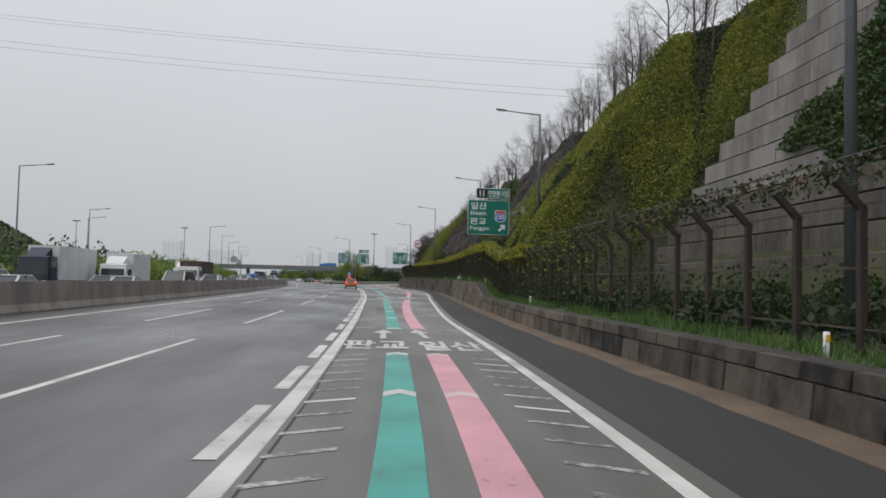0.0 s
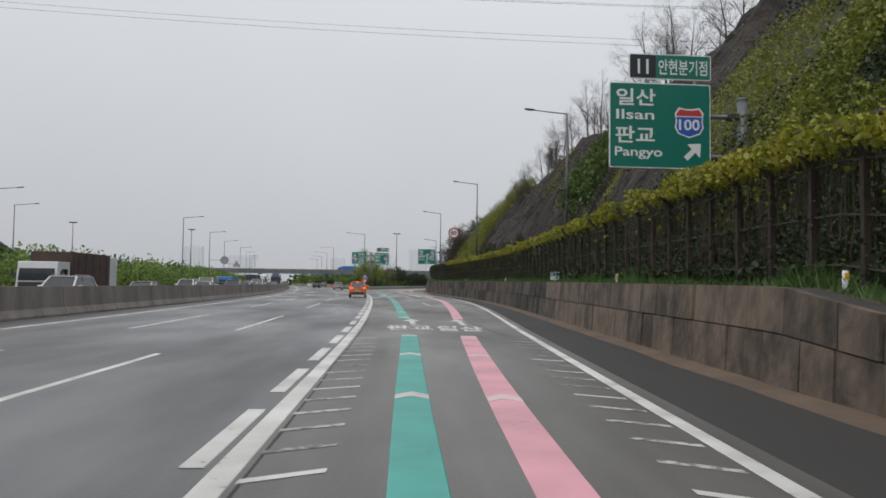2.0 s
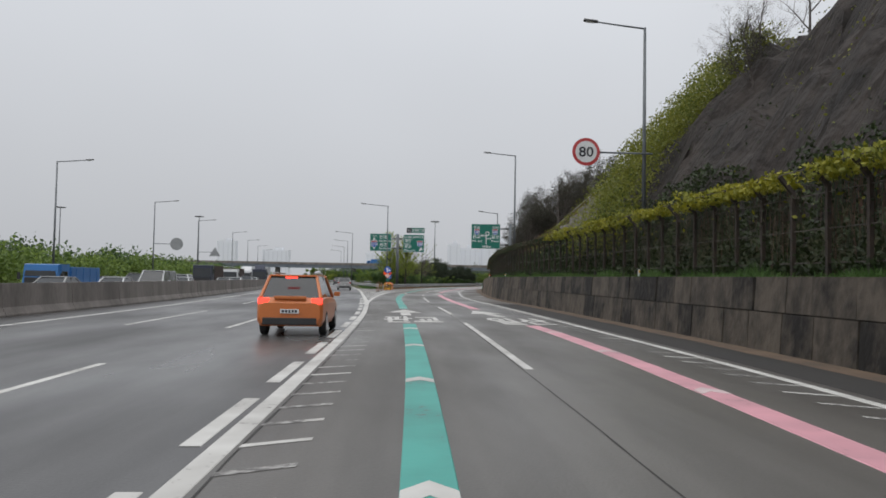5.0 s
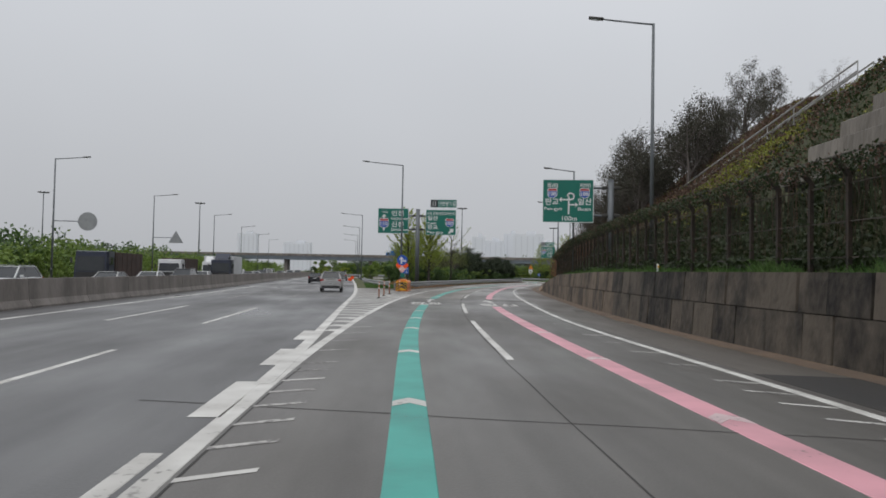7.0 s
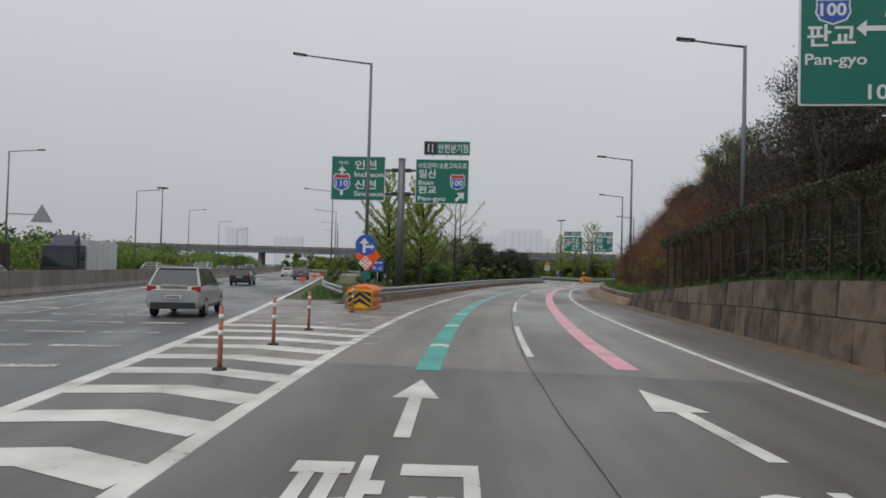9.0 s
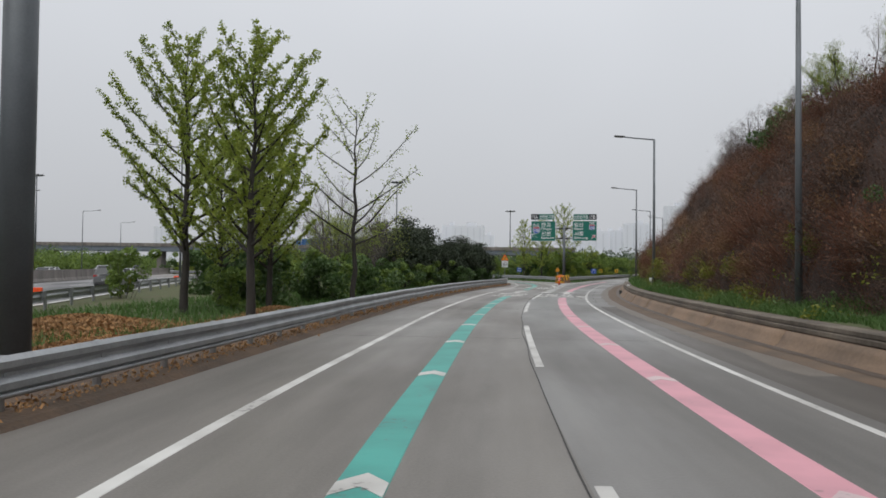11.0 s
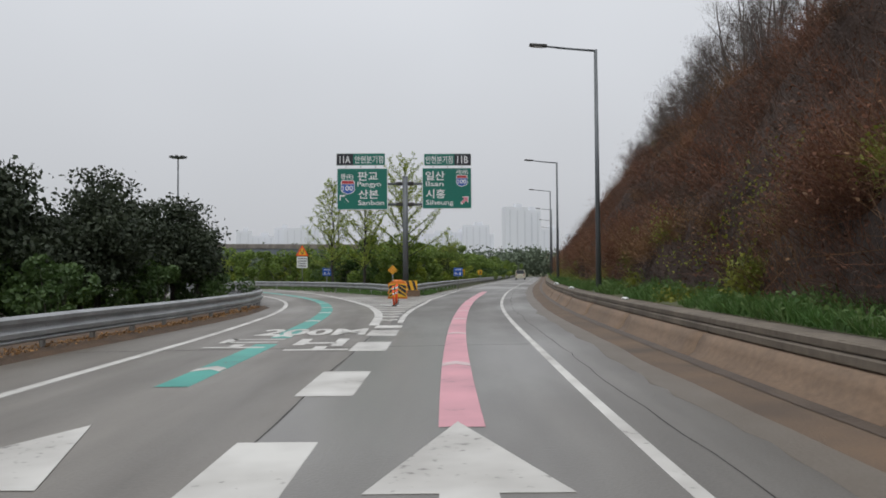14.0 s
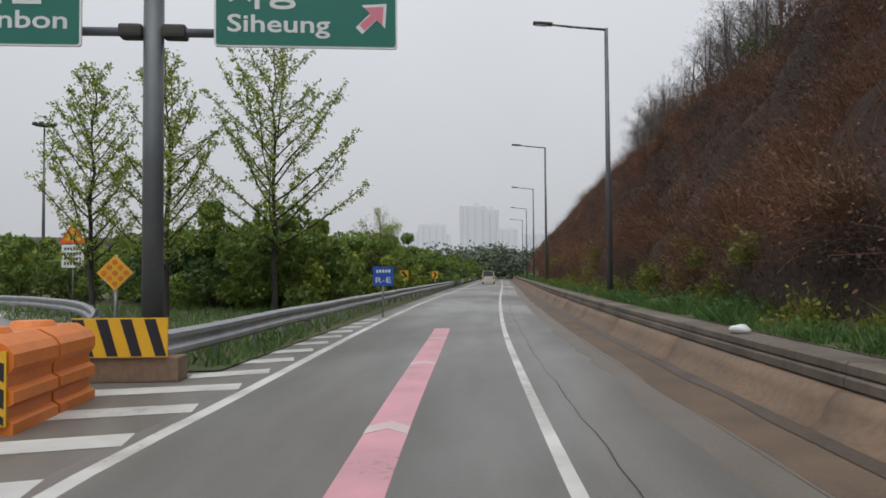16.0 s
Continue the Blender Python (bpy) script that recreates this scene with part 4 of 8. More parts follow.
def mast(parent, x, y, z0, z1, r, arms, span):
    """The post of a sign with cross arms at given heights from x + span[0] to x + span[1]."""
    bm = bmesh.new()
    tube(bm, (x, y, z0), (x, y, z1), r, r * 0.95, 16)
    part("post", bm, POLE, parent, "thick round steel post", smooth=True)
    bm = bmesh.new()
    tube(bm, (x, y, z1), (x, y, z1 + 0.06), r * 1.08, r * 0.9, 16)
    part("cap", bm, POLE, parent)
    for z in arms:
        bm = bmesh.new()
        tube(bm, (x + span[0], y, z), (x + span[1], y, z), 0.085, 0.085, 10)
        arm = part("arm", bm, POLE, parent, smooth=True)
        for s in (-1, 1):
            bm = bmesh.new()
            box(bm, (0.42, 0.34, 0.24), (x + s * (r + 0.2), y, z), 0.06)
            part("flange", bm, DARK_STEEL, arm, "bolted dark flange")


def exit_tab(parent, x, z, w, h, code, place, code_left=True, codew=0.8):
    """The small panel above a sign with the junction's number and name."""
    p = panel(parent, x, z, w, h, name="exit_panel")
    bm = bmesh.new()
    cx = x + codew / 2 + 0.04 if code_left else x + w - codew / 2 - 0.04
    poly(bm, rounded(codew, h - 0.09, 0.04), 0.008, Matrix.Translation((cx, -0.031, z - h / 2)))
    part("number_field", bm, SIGN_BLACK, p, "dark number field")
    cw = codew * (0.42 if len(code) < 3 else 0.66)
    write(p, code, cx - cw / 2, z - h * 0.79, h * 0.82, cw, bold=0.012, y=-0.04)
    write(p, place, x + codew + 0.14 if code_left else x + 0.12, z - h * 0.76, h * 0.66, w - codew - 0.28, bold=0.008)
    bm = bmesh.new()
    for u in (0.2, 0.5, 0.8):
        box(bm, (0.05, 0.04, 0.22), (x + w * u, 0.01, z - h - 0.07))
    part("bracket", bm, SIGN_BACK, p)
    return p


# first sign, on the slope
sg = empty("direction_sign", Matrix.Translation((3.8, 66.3, 0)) @ pose(0, 0, 0, 0, 0, 10), label="green overhead sign to Ilsan and Pangyo on a side post", category="road sign", group="direction signs")
p = panel(sg, 0, 8.95, 3.75, 3.1)
write(p, "일산", 0.25, 8.17, 0.66, 1.45, bold=0.012)
write(p, "Ilsan", 0.25, 7.62, 0.5, 1.4, bold=0.006)
write(p, "판교", 0.22, 6.80, 0.66, 1.45, bold=0.012)
write(p, "Pangyo", 0.2, 6.28, 0.46, 1.75, bold=0.006)
shield(p, 2.95, 7.55, 1.08, "100")
arrow(p, 3.1, 6.5, 0.8, 45)
exit_tab(sg, 0.72, 10.02, 3.05, 0.92, "11", "안현분기점", codew=0.95)
mast(sg, 5.1, 0.25, 2.6, 8.5, 0.2, (7.85, 6.35), (-1.5, 0.35))

# the lane sign before the split
sg = empty("direction_sign", Matrix.Translation((-19.7, 190.6, 0)) @ pose(0, 0, 0, 0, 0, 3), label="green overhead sign with a loop diagram, 100 m ahead", category="road sign", group="direction signs")
p = panel(sg, 0, 8.72, 3.62, 3.1)
write(p, "동(E)", 0.3, 8.18, 0.36, 0.78, bold=0.006)
write(p, "서(W)", 2.62, 8.18, 0.36, 0.78, bold=0.006)
shield(p, 0.68, 7.75, 0.74, "100")
shield(p, 2.98, 7.75, 0.74, "100")
write(p, "판교", 0.16, 6.93, 0.52, 0.98, bold=0.01)
write(p, "일산", 2.5, 6.93, 0.52, 0.98, bold=0.01)
write(p, "Pan-gyo", 0.12, 6.5, 0.34, 1.25, bold=0.004)
write(p, "Ilsan", 2.52, 6.48, 0.34, 0.9, bold=0.004)
write(p, "100m", 1.4, 5.76, 0.44, 1.05, bold=0.006)
bm = bmesh.new()
box(bm, (0.12, 0.006, 1.3), (1.86, -0.038, 6.85))
box(bm, (0.4, 0.006, 0.11), (2.06, -0.039, 6.9))
box(bm, (0.5, 0.006, 0.11), (1.65, -0.040, 7.27))
ring = [(0.23 * math.cos(radians(a)), 0.23 * math.sin(radians(a))) for a in range(-120, 200, 20)]
for (a, b), (c, d) in zip(ring, ring[1:]):
    tube(bm, (2.0 + a, -0.04, 7.5 + b), (2.0 + c, -0.04, 7.5 + d), 0.055, 0.055, 6)
part("diagram", bm, SIGN_WHITE, p, "white road diagram")
arrow(p, 1.36, 7.27, 0.42, -90, shaft=0.1)
arrow(p, 2.32, 6.9, 0.42, 90, shaft=0.1)
mast(sg, 4.85, 0.25, 2.2, 8.7, 0.22, (8.15, 6.15), (-1.4, 0.35))

# sign at the first nose
sg = empty("direction_sign", Matrix.Translation((-40.5, 221.2, 0)) @ pose(0, 0, 0, 0, 0, 6), label="twin green signs to Incheon and Ilsan on one post", category="road sign", group="direction signs")
p = panel(sg, 0, 9.32, 3.64, 2.96)
write(p, "서(W)", 0.45, 8.78, 0.3, 0.7, bold=0.004)
shield(p, 0.72, 7.6, 1.16, "110")
arrow(p, 0.72, 8.3, 0.7, 0, shaft=0.3)
bm = bmesh.new()
box(bm, (0.2, 0.006, 0.4), (0.72, -0.038, 6.9))
part("arrow_shaft", bm, SIGN_WHITE, p)
write(p, "인천", 1.6, 8.5, 0.66, 1.45, bold=0.012)
write(p, "Incheon", 1.58, 7.95, 0.48, 1.95, bold=0.006)
write(p, "신천", 1.6, 7.18, 0.66, 1.45, bold=0.012)
write(p, "Sincheon", 1.56, 6.66, 0.46, 1.98, bold=0.006)
p = panel(sg, 5.7, 9.2, 3.55, 2.96)
write(p, "수도권제1순환고속도로", 5.86, 8.62, 0.42, 3.25, bold=0.006)
write(p, "일산", 5.9, 8.0, 0.6, 1.2, bold=0.012)
write(p, "Ilsan", 5.9, 7.5, 0.42, 1.0, bold=0.006)
write(p, "판교", 5.9, 6.95, 0.56, 1.2, bold=0.012)
write(p, "Pan-gyo", 5.88, 6.43, 0.42, 1.85, bold=0.006)
shield(p, 8.5, 7.72, 1.02, "100")
arrow(p, 8.68, 6.72, 0.8, 45)
exit_tab(sg, 6.2, 10.42, 3.1, 0.95, "11", "안현분기점", codew=0.82)
mast(sg, 4.68, 0.6, 0.0, 9.25, 0.25, (8.5, 6.9), (-1.7, 1.4))

# sign at the second nose
sg = empty("direction_sign", Matrix.Translation((-26.1, 316.4, 0)) @ pose(0, 0, 0, 0, 0, -6), label="twin green signs to Pangyo and Ilsan on one post", category="road sign", group="direction signs")
p = panel(sg, 0.05, 8.6, 3.4, 2.8)
write(p, "동(E)", 0.3, 7.93, 0.36, 0.85, bold=0.006)
shield(p, 0.78, 7.35, 0.98, "100")
arrow(p, 0.55, 6.45, 0.72, -45, SIGN_GREEN)
bm = bmesh.new()
poly(bm, [(-0.3, 0.34), (0.12, 0.34), (0.02, 0.2), (0.32, -0.12), (0.18, -0.3), (-0.16, 0.04), (-0.3, -0.08)], 0.004, Matrix.Translation((0.52, -0.033, 6.47)))
part("arrow_outline", bm, SIGN_WHITE, p, "white arrow outline")
write(p, "판교", 1.45, 7.82, 0.66, 1.35, bold=0.012)
write(p, "Pangyo", 1.42, 7.38, 0.45, 1.6, bold=0.006)
write(p, "산본", 1.48, 6.6, 0.66, 1.35, bold=0.012)
write(p, "Sanbon", 1.46, 6.12, 0.45, 1.75, bold=0.006)
exit_tab(sg, 0.0, 9.62, 3.3, 0.84, "11A", "안현분기점", codew=1.1)
p = panel(sg, 5.78, 8.6, 3.32, 2.76)
write(p, "일산", 6.0, 7.82, 0.66, 1.3, bold=0.012)
write(p, "Ilsan", 6.02, 7.38, 0.45, 1.2, bold=0.006)
write(p, "시흥", 6.02, 6.6, 0.66, 1.3, bold=0.012)
write(p, "Siheung", 6.02, 6.12, 0.45, 1.85, bold=0.006)
write(p, "서(W)", 8.05, 8.2, 0.36, 0.82, bold=0.006)
shield(p, 8.45, 7.75, 0.8, "100")
arrow(p, 8.65, 6.42, 0.72, 45)
arrow(p, 8.65, 6.42, 0.56, 45, SIGN_PINK).location.y -= 0.006
exit_tab(sg, 5.9, 9.58, 3.2, 0.84, "11B", "안현분기점", code_left=False, codew=1.1)
mast(sg, 4.62, 0.3, 0.0, 8.02, 0.19, (7.58, 6.18), (-1.3, 1.25))


# ---- smaller signs ----
def sign_post(parent, x, z, r=0.035, y=0.03):
    bm = bmesh.new()
    tube(bm, (x, y, 0), (x, y, z), r, r, 8)
    return part("post", bm, GALV, parent, "thin steel post", smooth=True)


def disc(r, n=28):
    return [(r * math.cos(2 * math.pi * i / n), r * math.sin(2 * math.pi * i / n)) for i in range(n)]


def small_sign(name, at, turn, label, category="road sign"):
    return empty(name, Matrix.Translation(at) @ pose(0, 0, 0, 0, 0, turn), label=label, category=category)


# blue keep-ahead disc with its reflector plate
sg = small_sign("mandatory_sign", (-34.7, 209.8, 0.02), 8, "round blue sign with two white turn arrows")
sign_post(sg, 0, 3.45)
bm = bmesh.new()
poly(bm, disc(0.53), 0.03, Matrix.Translation((0, -0.02, 3.0)))
d = part("disc", bm, SIGN_BLUE, sg)
arrow(d, -0.08, 3.06, 0.6, 0, shaft=0.75)
bm = bmesh.new()
box(bm, (0.3, 0.006, 0.12), (0.1, -0.04, 2.92))
part("arrow_branch", bm, SIGN_WHITE, d)
arrow(d, 0.26, 2.92, 0.36, 90, shaft=0.05)
bm = bmesh.new()
poly(bm, rounded(0.5, 0.5, 0.03), 0.025, Matrix.Translation((0, -0.03, 2.1)) @ Matrix.Rotation(radians(45), 4, "Y"))
r = part("reflector_plate", bm, SIGN_WHITE, sg, "white diamond plate with orange reflectors")
for a, b in ((-0.13, 0.1), (0, 0.22), (0.13, 0.1), (0, 0.0), (-0.13, -0.1), (0.13, -0.1), (0, -0.22)):
    bm = bmesh.new()
    poly(bm, disc(0.052, 12), 0.02, Matrix.Translation((a, -0.05, 2.1 + b)))
    part("reflector", bm, ORANGE_SHEET, r)
bm = bmesh.new()
box(bm, (0.42, 0.03, 0.42), (0.05, -0.02, 1.47), 0.01)
part("distance_plate", bm, SIGN_GREEN, sg, "small green distance plate")
# orange roadworks diamond
sg = small_sign("roadworks_sign", (-35.4, 212.72, 0.02), 6, "orange diamond roadworks warning sign hung on the lamp post", "roadworks sign")
bm = bmesh.new()
for z in (2.1, 2.9):
    tube(bm, (0, 0.28, z - 0.025), (0, 0.28, z + 0.025), 0.125, 0.125, 14)
    box(bm, (0.05, 0.2, 0.04), (0, 0.08, z), 0.004)
part("clamp_band", bm, GALV, sg)
bm = bmesh.new()
poly(bm, [(0, -0.83), (0.7, 0), (0, 0.83), (-0.7, 0)], 0.03, Matrix.Translation((0, -0.04, 2.5)))
d = part("diamond", bm, ORANGE_SHEET, sg)
write(d, "공사중", -0.4, 2.58, 0.32, 0.8, SIGN_RED, -0.065)
write(d, "1.0km", -0.35, 2.22, 0.27, 0.7, SIGN_RED, -0.065)
# low orange markers along the island's far edge
for x, y in ((-51.6, 245.8), (-57.6, 266), (-64.2, 287.5)):
    sg = small_sign("edge_marker", (x, y, 0.02), 14, "low orange box marker on the verge", "marker")
    sg["group"] = "edge markers"
    sign_post(sg, 0, 0.5, 0.05)
    bm = bmesh.new()
    box(bm, (0.55, 0.25, 0.42), (0, -0.05, 0.5), 0.03)
    part("marker_box", bm, ORANGE_SHEET, sg)
# small blue route plates
for (x, y), h in (((-36.8, 220.0), 2.3), ((-27.5, 338), 2.0), ((-15.8, 331), 1.9)):
    sg = small_sign("route_plate", (x, y, 0.0), 5, "small blue plate on a thin post behind the rail", "plate")
    sg["group"] = "blue plates"
    sign_post(sg, 0, h)
    bm = bmesh.new()
    box(bm, (0.82, 0.02, 0.75), (0, -0.02, h - 0.3), 0.006)
    b = part("plate", bm, SIGN_BLUE, sg)
    write(b, "R-E", -0.3, h - 0.55, 0.3, 0.6)
    bars(b, -0.3, h - 0.1, 0.6, 0.12, 5)
# warning triangle with text plate
sg = small_sign("warning_sign", (-30, 340.6, 0), -6, "orange-bordered warning triangle over a white text plate")
sign_post(sg, 0, 4.1, 0.045)
bm = bmesh.new()
poly(bm, [(-0.62, 3.3), (0.62, 3.3), (0, 4.35)], 0.03, Matrix.Translation((0, -0.02, 0)))
t = part("triangle", bm, ORANGE_SHEET, sg, "red-orange triangle")
bm = bmesh.new()
poly(bm, [(-0.42, 3.42), (0.42, 3.42), (0, 4.12)], 0.01, Matrix.Translation((0, -0.042, 0)))
f = part("field", bm, SIGN_YELLOW, t)
bm = bmesh.new()
for s in (-1, 1):
    box(bm, (0.07, 0.01, 0.42), (s * 0.1, -0.052, 3.66), rot=Matrix.Rotation(radians(s * 14), 4, "Y"))
part("symbol", bm, SIGN_BLACK, f)
bm = bmesh.new()
box(bm, (1.05, 0.03, 1.12), (0, -0.02, 2.66), 0.01)
p = part("text_plate", bm, SIGN_WHITE, sg, "white plate")
for k in range(4):
    bars(p, -0.42, 3.02 - 0.24 * k, 0.84, 0.13, 6, SIGN_BLACK)
# orange checked diamond in front of the second nose
sg = small_sign("hazard_marker", (-22.3, 317.0, 0), -6, "orange diamond plate with round reflectors on a post", "hazard marker")
sign_post(sg, 0, 2.1)
bm = bmesh.new()
poly(bm, [(0, -0.34), (0.34, 0), (0, 0.34), (-0.34, 0)], 0.025, Matrix.Translation((0, -0.02, 1.75)))
d = part("diamond", bm, SIGN_YELLOW, sg, "orange-yellow diamond")
for i in (-1, 0, 1):
    for j in (-1, 0, 1):
        bm = bmesh.new()
        poly(bm, disc(0.05, 12), 0.012, Matrix.Translation(((i + j) * 0.105, -0.04, 1.75 + (i - j) * 0.105)))
        part("reflector", bm, ORANGE, d)
# curve chevron boards along the rail
for y in (352, 374, 396, 418):
    p = RIGHT.at(y, -6.75)
    sg = small_sign("curve_board", p, RIGHT.heading(y), "yellow board with a black chevron behind the rail", "curve board")
    sg["group"] = "curve boards"
    sign_post(sg, 0, 1.4)
    bm = bmesh.new()
    box(bm, (0.62, 0.025, 0.75), (0, -0.02, 1.55), 0.01)
    b = part("board", bm, SIGN_YELLOW, sg)
    bm = bmesh.new()
    poly(bm, [(-0.2, -0.3), (-0.02, -0.3), (0.22, 0), (-0.02, 0.3), (-0.2, 0.3), (0.04, 0)], 0.008, Matrix.Translation((0, -0.04, 1.55)))
    part("chevron", bm, SIGN_BLACK, b)
# round speed sign on the slope lamp, far round and triangle boards seen from behind
sg = small_sign("speed_sign", (-4.6, 138.1, 0), 12, "round white speed limit sign with a red rim", "speed sign")
bm = bmesh.new()
tube(bm, (-3.6, 0, 8.4), (0.2, 0, 8.4), 0.05, 0.05, 8)
part("bracket_arm", bm, POLE, sg)
bm = bmesh.new()
poly(bm, disc(0.72), 0.03, Matrix.Translation((-3.3, -0.06, 8.4)))
d = part("rim", bm, SIGN_RED, sg)
bm = bmesh.new()
poly(bm, disc(0.56), 0.01, Matrix.Translation((-3.3, -0.08, 8.4)))
f = part("field", bm, SIGN_WHITE, d)
write(f, "80", -3.68, 8.15, 0.72, 0.76, SIGN_BLACK, -0.09, 0.01)
for lx, ly, kind in ((-70.2, 204, 0), (-81.4, 240.1, 1)):
    sg = small_sign("far_sign", (lx, ly, 0), MAIN.heading(ly), "grey back of a sign board on a lamp post", "road sign")
    bm = bmesh.new()
    tube(bm, (-0.1, 0, 6.4), (3.6, 0, 6.4), 0.05, 0.05, 8)
    part("bracket_arm", bm, POLE, sg)
    bm = bmesh.new()
    poly(bm, disc(0.95) if kind == 0 else [(-1.1, -0.8), (1.1, -0.8), (0, 1.1)], 0.03, Matrix.Translation((3.4, -0.08, 6.4)))
    part("board", bm, SIGN_BACK, sg)
# dark drain outlet on the kerb's face, pale box and litter on its top
drain = empty("drain_outlet", Matrix.Translation(WALL.at(268.3, -0.05)) @ pose(0, 0, 0, 0, 0, WALL.heading(268.3)), label="square black drain outlet low in the kerb's face", category="drain")
bm = bmesh.new()
for p, q in (((0.2, 0.02, 0.26), 0.13), ((0.2, 0.02, 0.26), -0.13)):
    box(bm, p, (-0.08, q, 0.2), 0.004)
box(bm, (0.2, 0.28, 0.02), (-0.08, 0, 0.34), 0.004)
part("rim", bm, DARK_STEEL, drain)
# solid black block stands in for the dark inside of the opening
bm = bmesh.new()
box(bm, (0.16, 0.24, 0.25), (-0.08, 0, 0.2))
part("grate", bm, RUBBER, drain)
sg = small_sign("utility_box", hill_at(2.0, 266.5) - Vector((0, 0, 0.05)), -8, "small pale box on a short stake in the grass", "utility box")
sign_post(sg, 0, 0.35)
bm = bmesh.new()
box(bm, (0.3, 0.16, 0.24), (0, -0.02, 0.42), 0.015)
part("box", bm, SIGN_WHITE, sg)
for y, k in ((267.4, 0.1), (300.5, 0.14), (312.6, 0.16), (287, 0.1)):
    bm = bmesh.new()
    bmesh.ops.create_icosphere(bm, subdivisions=2, radius=k)
    for q in bm.verts:
        q.co *= 1 + 0.35 * noise.noise(q.co * 9)
        q.co.z *= 0.5
    tagged(part("litter_bag", bm, SIGN_WHITE, smooth=True), "crumpled white plastic bag lying on the kerb", "litter").matrix_basis = Matrix.Translation(WALL.at(y, 0.4, 0.78 * wall_top(y) / 0.85 + k * 0.4))
# kilometre post and delineators on the wall
sg = small_sign("kilometre_post", hill_at(1.0, 79.8) - Vector((0, 0, 0.05)), 8, "small green and white kilometre plate on the wall", "kilometre post")
sign_post(sg, 0, 0.3)
bm = bmesh.new()
box(bm, (0.48, 0.02, 0.42), (0, -0.03, 0.42), 0.01)
p = part("plate", bm, SIGN_WHITE, sg)
bm = bmesh.new()
box(bm, (0.42, 0.006, 0.19), (0, -0.045, 0.52))
g = part("field", bm, SIGN_GREEN, p)
write(g, "17", -0.13, 0.46, 0.18, 0.26, y=-0.052)
write(p, ".5", -0.08, 0.26, 0.17, 0.22, SIGN_BLACK, -0.045)
for y in (11.3, 33, 51.5, 66, 103, 131, 168):
    sg = small_sign("delineator", hill_at(0.95, y) - Vector((0, 0, 0.05)), WALL.heading(y), "short white delineator post on the wall", "delineator")
    sg["group"] = "delineators"
    bm = bmesh.new()
    tube(bm, (0, 0, 0), (0, 0, 0.42), 0.05, 0.045, 10)
    part("stub", bm, SIGN_WHITE, sg, smooth=True)
    bm = bmesh.new()
    box(bm, (0.07, 0.02, 0.1), (0, -0.045, 0.33), 0.004)
    part("reflector", bm, SIGN_YELLOW, sg)


# ---- crash cushions, posts, rails ----
def striped_board(parent, w, h, at, chevron_form=False):
    bm = bmesh.new()
    box(bm, (w, 0.03, h), at, 0.006)
    b = part("board", bm, SIGN_YELLOW, parent, "yellow board with black slanting stripes")
    n = max(3, int(w / 0.34))
    bm = bmesh.new()
    k = w / n
    for i in range(n):
        x0 = -w / 2 + k * i
        if chevron_form:
            break
        poly(bm, [(x0 + 0.02, -h / 2 + 0.02), (x0 + k * 0.5, -h / 2 + 0.02), (x0 + k * 0.98, h / 2 - 0.02), (x0 + k * 0.5, h / 2 - 0.02)], 0.008, Matrix.Translation((at[0], at[1] - 0.018, at[2])) @ Matrix.Diagonal((-1, 1, 1, 1)))
    if chevron_form:
        for j in range(3):
            z = -h / 2 + j * h * 0.36 - 0.1
            for s in (-1, 1):
                pts = [(0, z + 0.36), (0, z + 0.56), (s * w * 0.48, z + 0.2), (s * w * 0.48, z)]
                pts = [(a, max(-h / 2 + 0.02, min(h / 2 - 0.02, c))) for a, c in pts]
                poly(bm, pts, 0.008, Matrix.Translation((at[0], at[1] - 0.018, at[2])))
    part("stripes", bm, SIGN_BLACK, b, "black stripes")
    return b


def crash_cushion(at, turn, body=ORANGE):
    ob = empty("crash_cushion", Matrix.Translation(at) @ pose(0, 0, 0, 0, 0, turn), label="orange plastic crash cushion with a yellow and black front", category="crash cushion", group="crash cushions")
    for j in range(2):
        bm = bmesh.new()
        pr = [(-0.0, 0.0), (0.0, 0.12), (-0.08, 0.17), (-0.08, 0.28), (0.0, 0.34), (0.0, 0.46), (-0.08, 0.51), (-0.08, 0.62), (0.0, 0.72), (0.0, 0.86), (-0.07, 0.95), (-0.25, 1.05)]
        n = len(pr)
        y0, y1 = 0.06 + j * 1.25, 1.24 + j * 1.25
        left, right = [], []
        for y in (y0, y1):
            left.append([bm.verts.new((-0.58 - d, y, z)) for d, z in pr])
            right.append([bm.verts.new((0.58 + d, y, z)) for d, z in pr])
        for i in range(n - 1):
            bm.faces.new((left[0][i], left[0][i + 1], left[1][i + 1], left[1][i]))
            bm.faces.new((right[0][i], right[1][i], right[1][i + 1], right[0][i + 1]))
        bm.faces.new((left[0][-1], right[0][-1], right[1][-1], left[1][-1]))
        for k, flip in ((0, 1), (1, -1)):
            loop = left[k] + right[k][::-1]
            bm.faces.new(loop[::-1] if flip < 0 else loop)
        bmesh.ops.recalc_face_normals(bm, faces=bm.faces[:])
        part("barrel_block", bm, body, ob)
        bm = bmesh.new()
        tube(bm, (0, (y0 + y1) / 2, 1.04), (0, (y0 + y1) / 2, 1.12), 0.3, 0.24, 18)
        part("lid", bm, body, ob)
    striped_board(ob, 1.05, 0.8, (0, 0.03, 0.5), True)
    return ob


